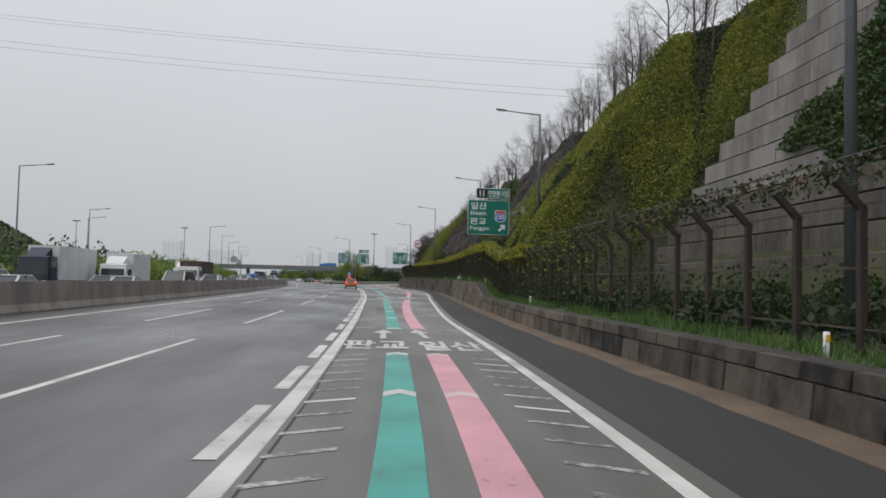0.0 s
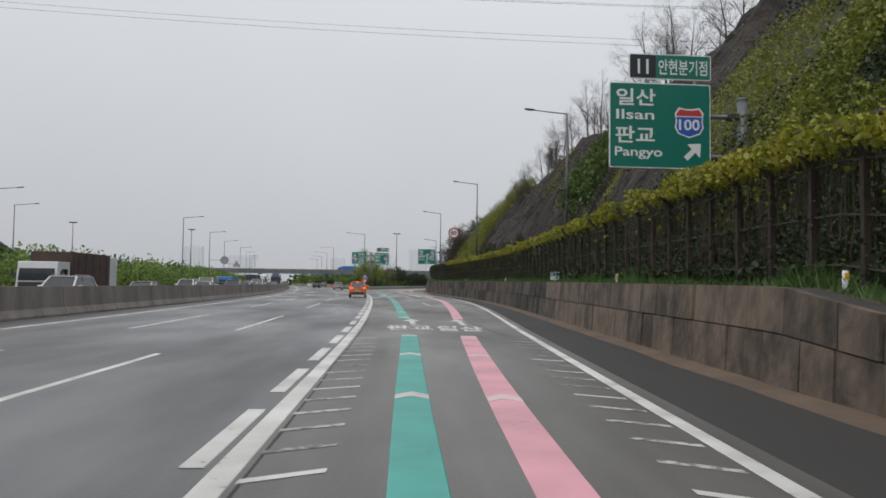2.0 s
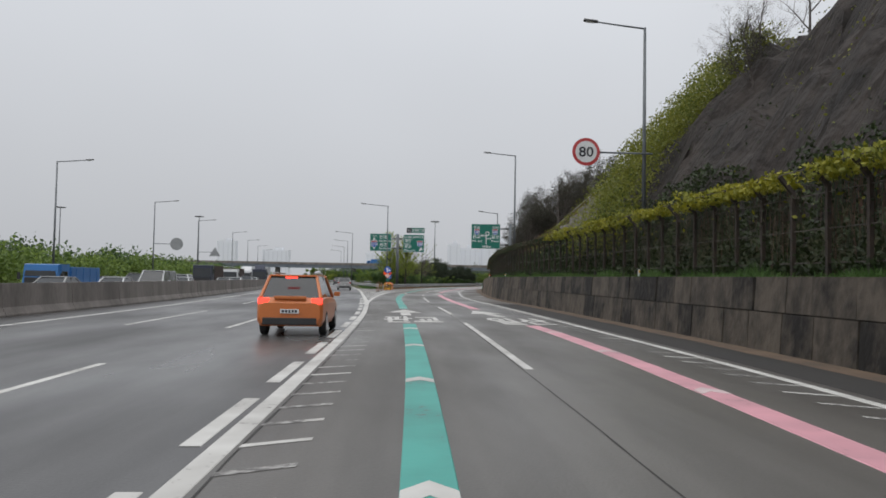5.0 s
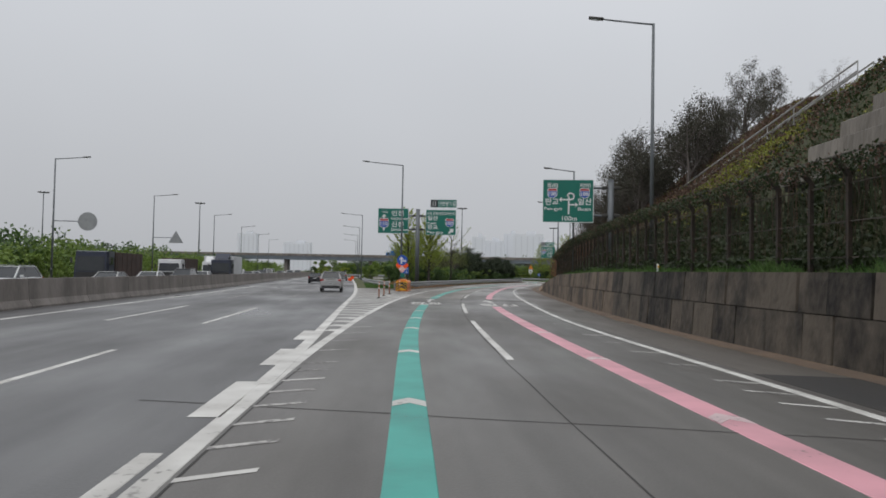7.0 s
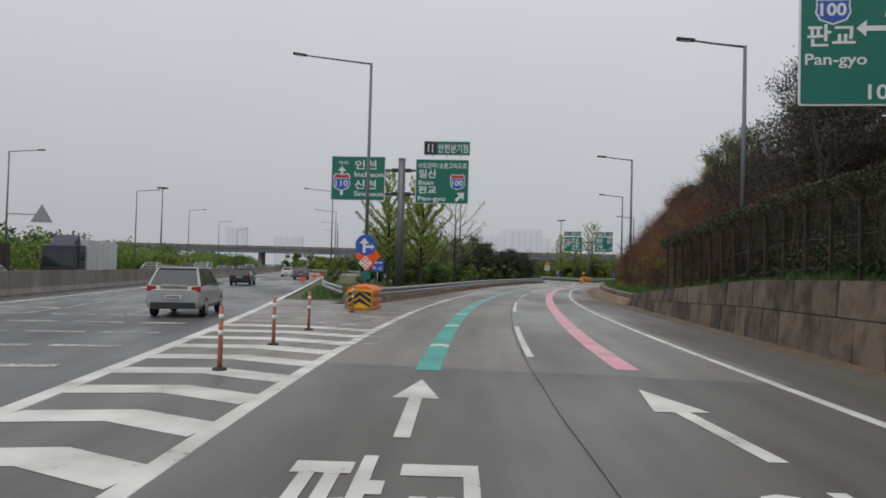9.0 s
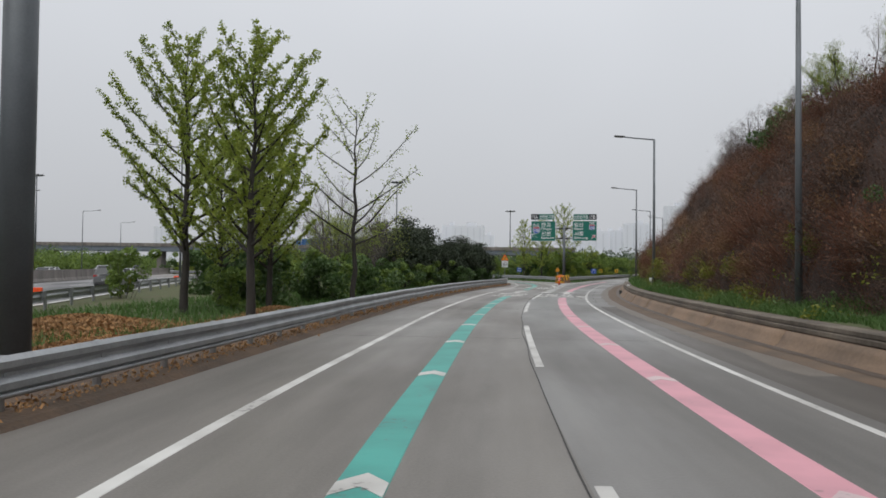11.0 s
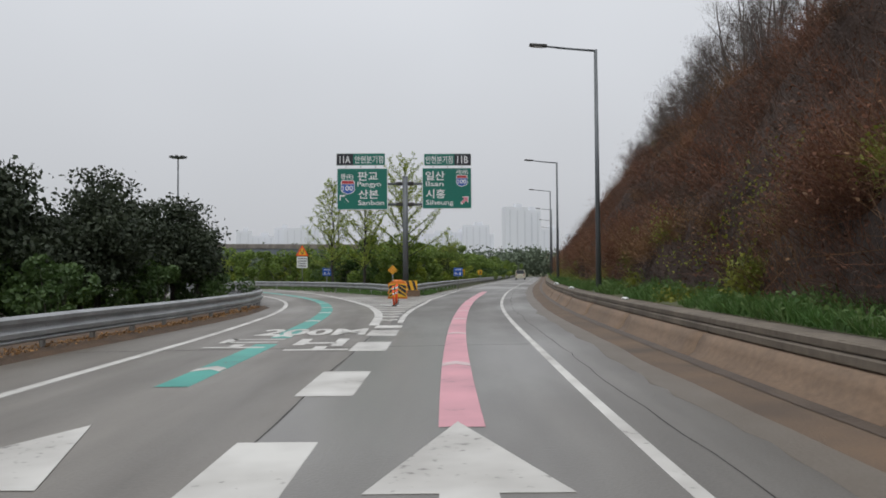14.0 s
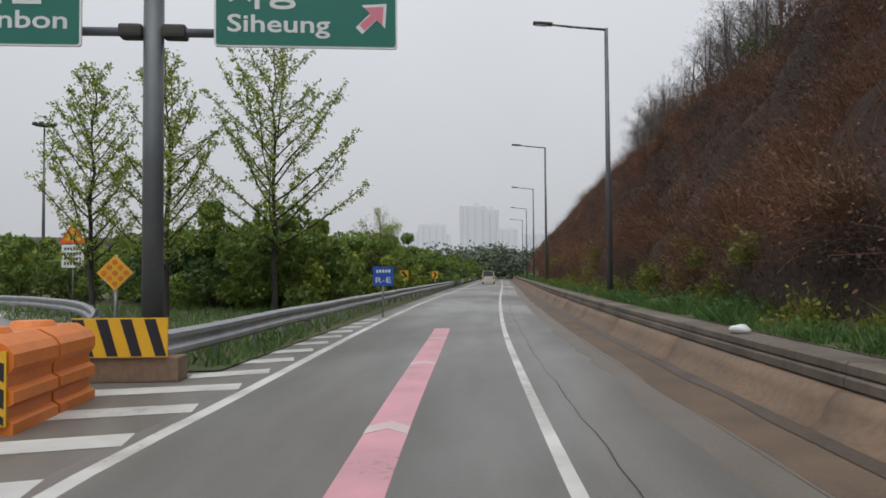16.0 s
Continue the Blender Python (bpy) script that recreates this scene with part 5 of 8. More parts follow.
crash_cushion((-33.6, 205.2, 0.0), 6)
crash_cushion((-22.35, 310.6, 0.0), -4)
for (x, y, w, turn) in ((-34.1, 207.6, 1.1, 6), (-21.6, 314.4, 1.5, -8)):
    ob = empty("hazard_board", Matrix.Translation((x, y, 0)) @ pose(0, 0, 0, 0, 0, turn), label="yellow and black striped board on the rail's end", category="hazard board", group="hazard boards")
    striped_board(ob, w, 0.62, (0, 0, 0.72))
    bm = bmesh.new()
    box(bm, (w + 0.3, 0.5, 0.4), (0, 0.3, 0.2), 0.04)
    part("plinth", bm, KERB_CONCRETE, ob, "low concrete plinth")


def flexible_post(at, colour, h=1.0, tilt=0):
    ob = empty("lane_post", Matrix.Translation(at) @ pose(0, 0, 0, tilt, tilt * 0.6, 0), label="slim orange plastic lane post with pale bands on a round foot", category="lane post", group="lane posts")
    bm = bmesh.new()
    tube(bm, (0, 0, 0), (0, 0, 0.05), 0.14, 0.12, 14)
    part("foot", bm, RUBBER, ob)
    bm = bmesh.new()
    tube(bm, (0, 0, 0.05), (0, 0, h), 0.045, 0.04, 12)
    pole = part("tube", bm, colour, ob, smooth=True)
    for z in (0.55, 0.8):
        bm = bmesh.new()
        tube(bm, (0, 0, h * z), (0, 0, h * z + 0.09), 0.048, 0.047, 12)
        part("band", bm, SIGN_WHITE, pole, smooth=True)
    return ob


WORN_ORANGE = mat("faded_orange_plastic", (0.42, 0.14, 0.06), (0.30, 0.13, 0.08), rough=0.6, bump=0.1)
for at, t in (((-30.6, 186.2, 0), 0), ((-31.4, 190.5, 0), 2), ((-32.1, 194.8, 0), 0), ((-33.4, 203.5, 0), 0)):
    flexible_post(at, WORN_ORANGE, 1.15, t)
for at, t in (((-23.1, 300.7, 0), -6), ((-22.9, 302.6, 0), 0), ((-22.75, 304.7, 0), 3), ((-22.6, 307.3, 0), 0)):
    flexible_post(at, ORANGE_SHEET, 0.95, t)
bm = bmesh.new()
box(bm, (0.9, 0.5, 0.02), (0, 0, 0.01), 0.008)
tagged(part("fallen_sheet", bm, SIGN_WHITE), "crumpled white plastic sheet lying on the gore", "litter").matrix_basis = pose(-23.2, 301.1, 0.012, 2, 3, 20)


class Bend:
    """A smooth line over the ground through places, by length; used like Line with y as the length."""

    def __init__(self, *pts):
        p = np.array(pts, float)
        for _ in range(3):
            q = np.empty((2 * len(p) - 2 + 2, 2))
            q[0], q[-1] = p[0], p[-1]
            q[1:-1:2], q[2:-1:2] = p[:-1] * 0.75 + p[1:] * 0.25, p[:-1] * 0.25 + p[1:] * 0.75
            p = q
        self.p = p
        self.s = np.r_[0, np.cumsum(np.hypot(*np.diff(p, axis=0).T))]
        self.length = float(self.s[-1])

    def place(self, s):
        return np.array([np.interp(s, self.s, self.p[:, 0]), np.interp(s, self.s, self.p[:, 1])])

    def along(self, s):
        a, b = self.place(max(0, s - 0.3)), self.place(min(self.length, s + 0.3))
        d = (b - a) / np.hypot(*(b - a))
        return self.place(s), d, np.array([d[1], -d[0]])


def guard_rail(name, bend, label, side=1, post_step=2.0):
    """A two-wave beam rail on posts; side 1: the beam stands to the right of the posts along the line."""
    ob = empty(name, label=label, category="guard rail", kind="structure")
    prof = [(0.0, 0.33), (0.08, 0.39), (0.08, 0.47), (0.01, 0.54), (0.01, 0.58), (0.08, 0.65), (0.08, 0.73), (0.0, 0.79)]
    L = bend.length
    n = max(1, round(L / 4.0))
    for i in range(n):
        a, b = L * i / n, L * (i + 1) / n + (0.12 if i < n - 1 else 0)
        ss = np.linspace(a, b, 6)
        v, f = [], []
        for s in ss:
            c, d, r = bend.along(s)
            for thick in (0, 0.012):
                for o, z in prof:
                    q = c + r * side * (o - thick + 0.1 + 0.002 * (i % 2))
                    v.append((q[0], q[1], z + 0.02 * noise.noise((s * 0.2, 4, 1))))
        m = 2 * len(prof)
        h = len(prof)
        for k in range(len(ss) - 1):
            for j in range(h - 1):
                f.append((k * m + j, k * m + j + 1, (k + 1) * m + j + 1, (k + 1) * m + j))
                f.append((k * m + h + j, (k + 1) * m + h + j, (k + 1) * m + h + j + 1, k * m + h + j + 1))
        data("rail_beam", v, f, GALV, ob)
    me = None
    for s in np.arange(0.5, L, post_step):
        c, d, r = bend.along(s)
        if me is None:
            bm = bmesh.new()
            tube(bm, (0, 0, -0.1), (0, 0, 0.78), 0.065, 0.065, 10)
            box(bm, (0.1, 0.16, 0.3), (0.07 * side, 0, 0.56), 0.01)
            first = part("rail_post", bm, GALV, ob)
            me = first.data
        else:
            first = link("rail_post", me, None, ob)
        first.matrix_basis = Matrix.Translation((c[0], c[1], 0)) @ pose(0, 0, 0, 0, 0, math.degrees(math.atan2(-d[0], d[1])))
    return ob


RAIL = Line((-34.75, 207), (-34.95, 212), (-34.62, 220), (-34.42, 229), (-34.3, 239.5), (-34.0, 250), (-33.38, 260), (-32.82, 268), (-31.5, 280), (-29.95, 290), (-29.4, 295), (-29.25, 300.5))
inner = Bend((-34.5, 205.8), *[(float(RAIL(y)), y) for y in (208, 212, 220, 229, 239.5, 250, 260, 268, 280, 290, 295, 300.5)], (-29.9, 306.5), (-32.2, 313), (-36.6, 320.5), (-43.5, 328))
rail = guard_rail("guard_rail_inner", inner, "galvanised two-wave guard rail with low rub rail")
v, f = [], []
for k, a in enumerate(np.arange(0.6, inner.length, 0.8)):
    c, d, r = inner.along(float(a))
    for o, z in ((0.1, 0.27), (0.15, 0.275), (0.17, 0.31), (0.15, 0.345), (0.1, 0.35)):
        v.append((c[0] + r[0] * o, c[1] + r[1] * o, z))
    if k:
        f += [(5 * k - 5 + m, 5 * k - 4 + m, 5 * k + 1 + m, 5 * k + m) for m in range(4)]
data("rub_rail", v, f, GALV, rail, "low steel rub rail", smooth=True)
tagged(sweep("earth_kerb", RAIL, lambda y: [(0.52 + 0.05 * noise.noise((0, y * 0.4, 2)), 0.0), (0.42, 0.07), (0.1 + 0.06 * noise.noise((4, y * 0.9, 2)), 0.12), (-0.5, 0.1 + 0.04 * noise.noise((7, y * 0.8, 2))), (-1.6, 0.04)], 210, 300.5, 0.6, EARTH), "low brown earth bank with leaf litter under the rail", "earth bank", kind="structure")
guard_rail("guard_rail_main", Bend((-36.9, 213.5), (-42.5, 226), (-50, 248), (-58.5, 276), (-73, 322), (-92, 384)), "galvanised guard rail along the motorway", -1, 4.0)
guard_rail("guard_rail_loop", Bend((-22.5, 314.8), (-23.7, 322), (-27.5, 333), (-35, 344), (-48, 351), (-70, 355), (-98, 356)), "galvanised guard rail round the loop", -1, 3.0)
guard_rail("guard_rail_exit", Bend(*[tuple(RIGHT.at(y, -6.0)[:2]) for y in (313.2, 325, 340, 360, 385, 410, 440, 480, 520)]), "galvanised guard rail beside the exit road", 1, 2.5)


# ---- fence on the wall ----
fence = empty("wall_fence", label="dark steel mesh fence with bent-over tops, grown with creeper", category="fence", kind="structure")
FENCE_OFF = 1.35


def fence_h(y):
    return float(np.interp(y, [-30, 45, 60, 215], [2.5, 2.55, 2.75, 2.85]))


bm = bmesh.new()
box(bm, (0.11, 0.11, 2.45), (0, 0, 1.1), 0.012)
box(bm, (0.11, 0.10, 0.62), (-0.17, 0, 2.48), 0.012, Matrix.Rotation(radians(-42), 4, "Y"))
first = part("fence_post", bm, RUSTY, fence)
post_me = first.data
ys = np.arange(-22.9, 216, 1.62)
for i, y in enumerate(ys):
    y = float(y)
    ob = first if i == 0 else link("fence_post", post_me, None, fence)
    k = fence_h(y) / 2.65
    ob.matrix_basis = Matrix.Translation(hill_at(FENCE_OFF, y) - Vector((0, 0, 0.12))) @ pose(0, 0, 0, 0, 0, WALL.heading(y)) @ Matrix.Diagonal((1, 1, k, 1))
for z in (0.35, 1.2, 2.1, 2.72):
    o = FENCE_OFF - (0.36 if z > 2.5 else 0.0)
    sweep("fence_wire", WALL, lambda y: [(o - 0.015, wall_top(y) + z), (o + 0.015, wall_top(y) + z), (o, wall_top(y) + z + 0.03)], -22, 215, 2.0, RUSTY, fence, closed=True)
# diamond mesh, as thin wires, where it is passed closest
wires = []
for y in np.arange(-14, 216, 0.1):
    for s in (-1, 1):
        p, q = WALL.at(float(y), FENCE_OFF + 0.06), WALL.at(float(y + s * 2.0), FENCE_OFF + 0.06)
        a, b = wall_top(y) + 0.1, wall_top(y) + 2.35
        d = 0.0025
        wires.append([(p.x, p.y - d, a), (p.x, p.y + d, a), (q.x, q.y + d, b), (q.x, q.y - d, b)])
tagged(quads("fence_mesh", np.array(wires), RUSTY, fence), kind="stuff")


# ---- stepped panel walls on the slope ----
def stepped_wall(y0, y1, z0, courses, far_cut, near_cut, length, label, first=3.05, BACK=0.37, material=BLOCK_CONCRETE, H=0.74):
    ob = empty("stepped_wall", label=label, category="wall", kind="structure")
    for k in range(courses):
        z, o = z0 + H * k, first + BACK * k
        a, b = y0 + near_cut * k, y1 - far_cut * k
        n = max(1, round((b - a) / length))
        for i in range(n):
            p, q = a + (b - a) * i / n, a + (b - a) * (i + 1) / n
            j = 0.05 * (random.random() - 0.5)
            sweep("wall_block", WALL, [(o + j, z + 0.09), (o + j + 0.03, z + H - 0.05), (o + 0.08, z + H - 0.02), (o + 0.9, z + H - 0.02), (o + 0.9, z + 0.09)], p + 0.012, q - 0.012, 3.0, DIRTY_BLOCK if H > 0.9 and k < 5 else material, ob, closed=True)
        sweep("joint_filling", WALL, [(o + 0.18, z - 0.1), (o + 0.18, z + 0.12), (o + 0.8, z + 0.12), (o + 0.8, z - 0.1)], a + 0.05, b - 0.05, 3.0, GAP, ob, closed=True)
    return ob


stepped_wall(2, 45.2, 0.9, 17, 1.25, 0.0, 2.4, "tall grey concrete wall of rough panels set back step by step", 9.5, 0.19, BLOCK_CONCRETE, 0.98)
stepped_wall(153, 165.6, 5.2, 7, 1.0, 0.0, 2.4, "stepped grey concrete panel wall on the ivy slope", 4.8, 0.6, OLD_BLOCK)

# metal stair rails climbing the slope
STAIR_PAINT = mat("stair_steel", (0.42, 0.42, 0.41), (0.3, 0.3, 0.29), rough=0.55, metal=0.1, bump=0.05)
stair = empty("slope_stair", label="light metal stair with handrails climbing the slope", category="stair")
S0, S1 = Vector((-12.6, 204.8, 5.5)), Vector((-3.2, 177.4, 12.1))
for k in (0, 1):
    sh = Vector((0.945, 0.33, 0)) * (0.9 * k)
    for lift in (0.45, 0.95):
        bm = bmesh.new()
        tube(bm, S0 + sh + Vector((0, 0, lift)), S1 + sh + Vector((0, 0, lift)), 0.05, 0.05, 8)
        part("handrail", bm, STAIR_PAINT, stair, smooth=True)
    for i in range(12):
        p = S0.lerp(S1, i / 11) + sh
        bm = bmesh.new()
        tube(bm, p + Vector((0, 0, -1.8)), p + Vector((0, 0, 0.97)), 0.03, 0.03, 6)
        part("baluster", bm, STAIR_PAINT, stair)
for i in range(34):
    p = S0.lerp(S1, (i + 0.5) / 34) + Vector((0.425, 0.148, 0))
    bm = bmesh.new()
    box(bm, (0.85, 0.4, 0.05), p, 0.005, Matrix.Rotation(radians(19), 4, "Z"))
    part("tread", bm, SEG_CONCRETE, stair)

# ---- foliage ----
IVY_LIGHT = mat("creeper_leaves", (0.25, 0.255, 0.032), (0.11, 0.14, 0.022), rough=0.6, scale=0.35, fine=2, bump=0, island=True, spread=0.9, trans=0.3)
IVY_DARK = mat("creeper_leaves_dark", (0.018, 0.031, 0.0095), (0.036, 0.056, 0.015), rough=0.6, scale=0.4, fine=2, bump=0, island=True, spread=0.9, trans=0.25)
IVY_FRESH = mat("ivy_leaves_fresh", (0.075, 0.125, 0.03), (0.035, 0.066, 0.016), rough=0.55, scale=0.4, fine=2, bump=0, island=True, spread=0.9, trans=0.25)
IVY_YELLOW = mat("forsythia_leaves", (0.32, 0.30, 0.023), (0.16, 0.18, 0.022), rough=0.6, scale=0.4, fine=2, bump=0, island=True, spread=0.9, trans=0.3)
BROWN_LEAF = mat("dry_brush", (0.15, 0.088, 0.06), (0.068, 0.046, 0.036), rough=0.9, scale=0.3, fine=2, bump=0, island=True, spread=1.0, trans=0.15)
RUST_LEAF = mat("rust_brush", (0.19, 0.082, 0.046), (0.09, 0.043, 0.028), rough=0.9, scale=0.3, fine=2, bump=0, island=True, spread=0.9, trans=0.15)
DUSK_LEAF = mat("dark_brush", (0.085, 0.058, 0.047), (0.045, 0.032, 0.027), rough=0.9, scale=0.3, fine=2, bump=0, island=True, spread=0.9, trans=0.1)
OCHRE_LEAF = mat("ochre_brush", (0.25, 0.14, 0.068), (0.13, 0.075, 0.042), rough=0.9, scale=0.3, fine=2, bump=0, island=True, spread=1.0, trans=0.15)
DRY_REED = mat("dry_reed", (0.30, 0.20, 0.11), (0.19, 0.12, 0.07), rough=0.9, scale=0.3, fine=2, bump=0, island=True, spread=1.0, trans=0.15)
TWIG = mat("bare_twigs", (0.125, 0.108, 0.098), (0.075, 0.063, 0.057), rough=0.9, scale=2, fine=20, bump=0.2)
BARK = mat("bark", (0.05, 0.044, 0.038), (0.028, 0.025, 0.022), rough=0.9, scale=4, fine=30, bump=0.6, stretch=(1, 1, 0.3))
SPRING = mat("spring_leaves", (0.33, 0.39, 0.06), (0.18, 0.25, 0.035), rough=0.6, scale=0.5, fine=3, bump=0, island=True, spread=0.9, trans=0.35)
BUSH = mat("bush_leaves", (0.20, 0.285, 0.055), (0.095, 0.155, 0.032), rough=0.6, scale=0.35, fine=2, bump=0, island=True, spread=0.9, trans=0.3)
DEEP = mat("deep_green_leaves", (0.045, 0.09, 0.024), (0.08, 0.14, 0.034), rough=0.6, scale=0.4, fine=2, bump=0, island=True, spread=0.9, trans=0.2)
NEEDLE = mat("pine_needles", (0.018, 0.03, 0.014), (0.032, 0.045, 0.02), rough=0.7, scale=0.6, fine=3, bump=0, island=True, spread=0.8, trans=0.1)
SHOOT = mat("hanging_shoots", (0.09, 0.14, 0.025), (0.045, 0.08, 0.016), rough=0.6, scale=0.5, fine=3, bump=0, island=True, spread=0.9, trans=0.3)
BUD_DARK = mat("dark_buds", (0.07, 0.066, 0.046), (0.042, 0.042, 0.032), rough=0.9, scale=0.6, fine=3, bump=0, island=True, spread=0.9)
BUD = mat("grey_buds", (0.15, 0.122, 0.112), (0.09, 0.072, 0.066), rough=0.9, scale=0.6, fine=3, bump=0, island=True, spread=0.9)
rng = np.random.default_rng(7)


def leaf_quads(c, size, droop=0.0):
    """Quads about the given centres, of varied size and turned every way."""
    n = len(c)
    a = rng.normal(size=(n, 3))
    a[:, 2] -= droop
    a /= np.linalg.norm(a, axis=1)[:, None]
    b = rng.normal(size=(n, 3))
    b -= (b * a).sum(1)[:, None] * a
    b /= np.linalg.norm(b, axis=1)[:, None]
    s = (size * rng.uniform(0.6, 1.4, n))[:, None]
    a, b = a * s, b * s * 0.62
    return np.stack([c - a, c - 0.1 * a + b, c + a, c - 0.1 * a - b], 1)


def blade_quads(c, height, lean=0.35, width=0.02):
    n = len(c)
    t = rng.uniform(0, 2 * np.pi, n)
    h = (height * rng.uniform(0.5, 1.3, n))[:, None]
    side = np.stack([np.cos(t), np.sin(t), 0 * t], 1) * width
    tip = c + np.concatenate([rng.normal(size=(n, 2)) * lean, np.ones((n, 1))], 1) * h
    return np.stack([c - side, c + side, tip + side * 0.25, tip - side * 0.25], 1)


def on_hill(n, y0, y1, o0, o1, keep, lift):
    y, o = rng.uniform(y0, y1, n), rng.uniform(o0, o1, n)
    ok = o < np.interp(y, GY, RUN)
    y, o = y[ok], o[ok]
    ok = np.array([keep(a, b) and not (b > 250 and bare(a, b) and rng.random() < 0.6) for a, b in zip(o.tolist(), y.tolist())])
    y, o = y[ok], o[ok]
    bulge = np.array([0.9 + 0.5 * noise.noise((a * 0.55, b * 0.55, 4)) for a, b in zip(o.tolist(), y.tolist())])
    k = lift * rng.uniform(0, 1, len(y)) * bulge
    return slope_points(o, y) + np.stack([-0.75 * k, 0 * k, 0.6 * k], -1)


def stuff(name, v, material, label, category):
    return tagged(quads(name, v, material), label, category, kind="stuff")


def cover(o, y):
    """How thickly the slope is grown over, 0 to 1."""
    m = noise.noise((o * 0.14, y * 0.09, 11)) + 0.5 * noise.noise((o * 0.4, y * 0.3, 3))
    if y < 47:
        return 1.0 if y > 26 and o > 9 and hill_z(o, y) > 0.9 + 0.98 * ((45.2 - y) / 1.25 + 1.2) else (0.12 if o < 8 else 0.0)
    if 74 < y < 150 and o > 3.4:
        return 0.75 if m > 0.42 or 146 < y else 0.04
    if 157 < y < 168 and 4.6 < o < 10:
        return 0.6 if m > 0.35 else 0.02
    if y < 64:
        return 1.0
    return 1.0 if m > -0.3 else 0.35


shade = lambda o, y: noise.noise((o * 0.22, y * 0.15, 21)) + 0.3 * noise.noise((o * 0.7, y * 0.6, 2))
# light leaves stay off the slope's foot, painting shade behind the fence
c = on_hill(300000, 26.6, 207, 2.7, 17, lambda o, y: (o > 4.4 or y < 60) and rng.random() < cover(o, y) * (1 if y < 170 else max(0.05, 1 - (y - 170) / 14)) and shade(o, y) > -0.1, 0.75)
stuff("creeper", leaf_quads(c, 0.07, 0.4), IVY_LIGHT, "olive-green creeper spread over the cut slope", "creeper")
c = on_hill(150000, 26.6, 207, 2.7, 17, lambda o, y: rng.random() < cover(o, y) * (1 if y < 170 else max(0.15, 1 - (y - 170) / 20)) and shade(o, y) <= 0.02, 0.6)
stuff("creeper", leaf_quads(c, 0.08, 0.4), IVY_DARK, "dark green creeper in scattered patches on the slope", "creeper")
# creeper where the slope bends back behind the fence
c = on_hill(260000, 34, 62, 2.7, 17, lambda o, y: rng.random() < cover(o, y) and (y < 47 or o > 3.2) and shade(o, y) > -0.12, 0.8)
stuff("creeper", leaf_quads(c, 0.07, 0.4), IVY_LIGHT, "olive-green creeper spread over the cut slope", "creeper")
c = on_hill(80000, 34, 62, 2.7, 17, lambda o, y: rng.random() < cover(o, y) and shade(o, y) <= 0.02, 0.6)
stuff("creeper", leaf_quads(c, 0.08, 0.4), IVY_DARK, "dark green creeper in scattered patches on the slope", "creeper")
# growth on the ground behind the fence, leaves dark to paint its shade
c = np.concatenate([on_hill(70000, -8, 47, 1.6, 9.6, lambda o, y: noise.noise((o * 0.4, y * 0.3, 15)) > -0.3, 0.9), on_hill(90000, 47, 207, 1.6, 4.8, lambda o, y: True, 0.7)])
stuff("creeper", leaf_quads(c, 0.09, 0.3), IVY_DARK, "undergrowth behind the fence, its shade painted as dark leaves", "creeper")
# heaped creeper beside the second stepped wall
c = on_hill(40000, 139, 154, 2.9, 13, lambda o, y: o > 3 + max(0, y - 149) * 0.9 and noise.noise((o * 0.3, y * 0.3, 71)) > -0.45, 1.0)
c += np.array((-0.8, 0, 0.9)) * rng.uniform(0, 1.2, len(c))[:, None]
stuff("creeper", leaf_quads(c, 0.07, 0.4), IVY_LIGHT, "olive-green creeper heaped over the end of the panel wall", "creeper")
# creeper over part of the tall panel wall
c = []
for y, k in zip(rng.uniform(4, 32, 110000), rng.uniform(0, 15, 110000)):
    m = noise.noise((y * 0.3, k * 0.4, 31))
    if max(0, 4.9 + m * 1.2 + max(0, (y - 22) * 0.22)) < k < 6.0 + (31 - y) * 0.75 + m * 2 or (k < 0.9 + m and y > 8):
        c.append((y, k))
c = np.array(c)
c = wall_points(9.45 + 0.19 * np.floor(c[:, 1]) - rng.uniform(0, 0.3, len(c)), c[:, 0], 0.2 + 0.98 * c[:, 1])
stuff("creeper", leaf_quads(c, 0.085, 0.5), IVY_FRESH, "fresh green ivy hanging over the panel wall", "creeper")
# creeper on the fence
y, u = rng.uniform(-10, 215, 170000), rng.random(170000)
dense = np.interp(y, [-10, 24, 26, 32, 50, 64, 140, 175, 215], [0.012, 0.012, 0.5, 0.6, 0.36, 0.2, 0.12, 0.1, 0.12])
m = np.array([noise.noise((a * 0.5, b * 2.0, 8)) * 0.5 + 0.9 for a, b in zip(y.tolist(), u.tolist())])
ok = rng.random(170000) < dense * m
y, u = y[ok], u[ok]
fh = np.interp(y, [-30, 45, 60, 215], [2.5, 2.55, 2.75, 2.85])
o = FENCE_OFF + rng.normal(size=len(y)) * 0.14 - np.where(u * fh > fh - 0.35, rng.uniform(0, 0.55, len(y)), 0)
c = wall_points(o, y, u * fh)
light = (u > 0.55) & (y > 25) & (y < 150) & (rng.random(len(y)) < 0.1)
y = rng.uniform(36, 150, 40000)
y = y[np.array([noise.noise((a * 0.45, 3, 6)) > -0.12 - 0.3 * (a < 60) for a in y.tolist()])]
N = len(y)
top = np.array([0.42 * (0.5 + noise.noise((a * 0.35, 1, 1))) + 0.16 for a in y.tolist()])
fh = np.interp(y, [-30, 45, 60, 215], [2.5, 2.55, 2.75, 2.85])
c2 = np.concatenate([c[light], wall_points(FENCE_OFF - 0.55 + rng.uniform(0, 0.9, N), y, fh - 0.25 + rng.uniform(-0.35, 1, N) * top)])
c = c[~light]
y = rng.uniform(-22, 215, 90000)
y = y[((y < 26) & (rng.random(len(y)) < 0.35)) | (y > 150)]
c3 = wall_points(FENCE_OFF - 0.6 + rng.uniform(0, 1, len(y)), y, 2.62 + rng.uniform(-0.22, 0.16, len(y)))
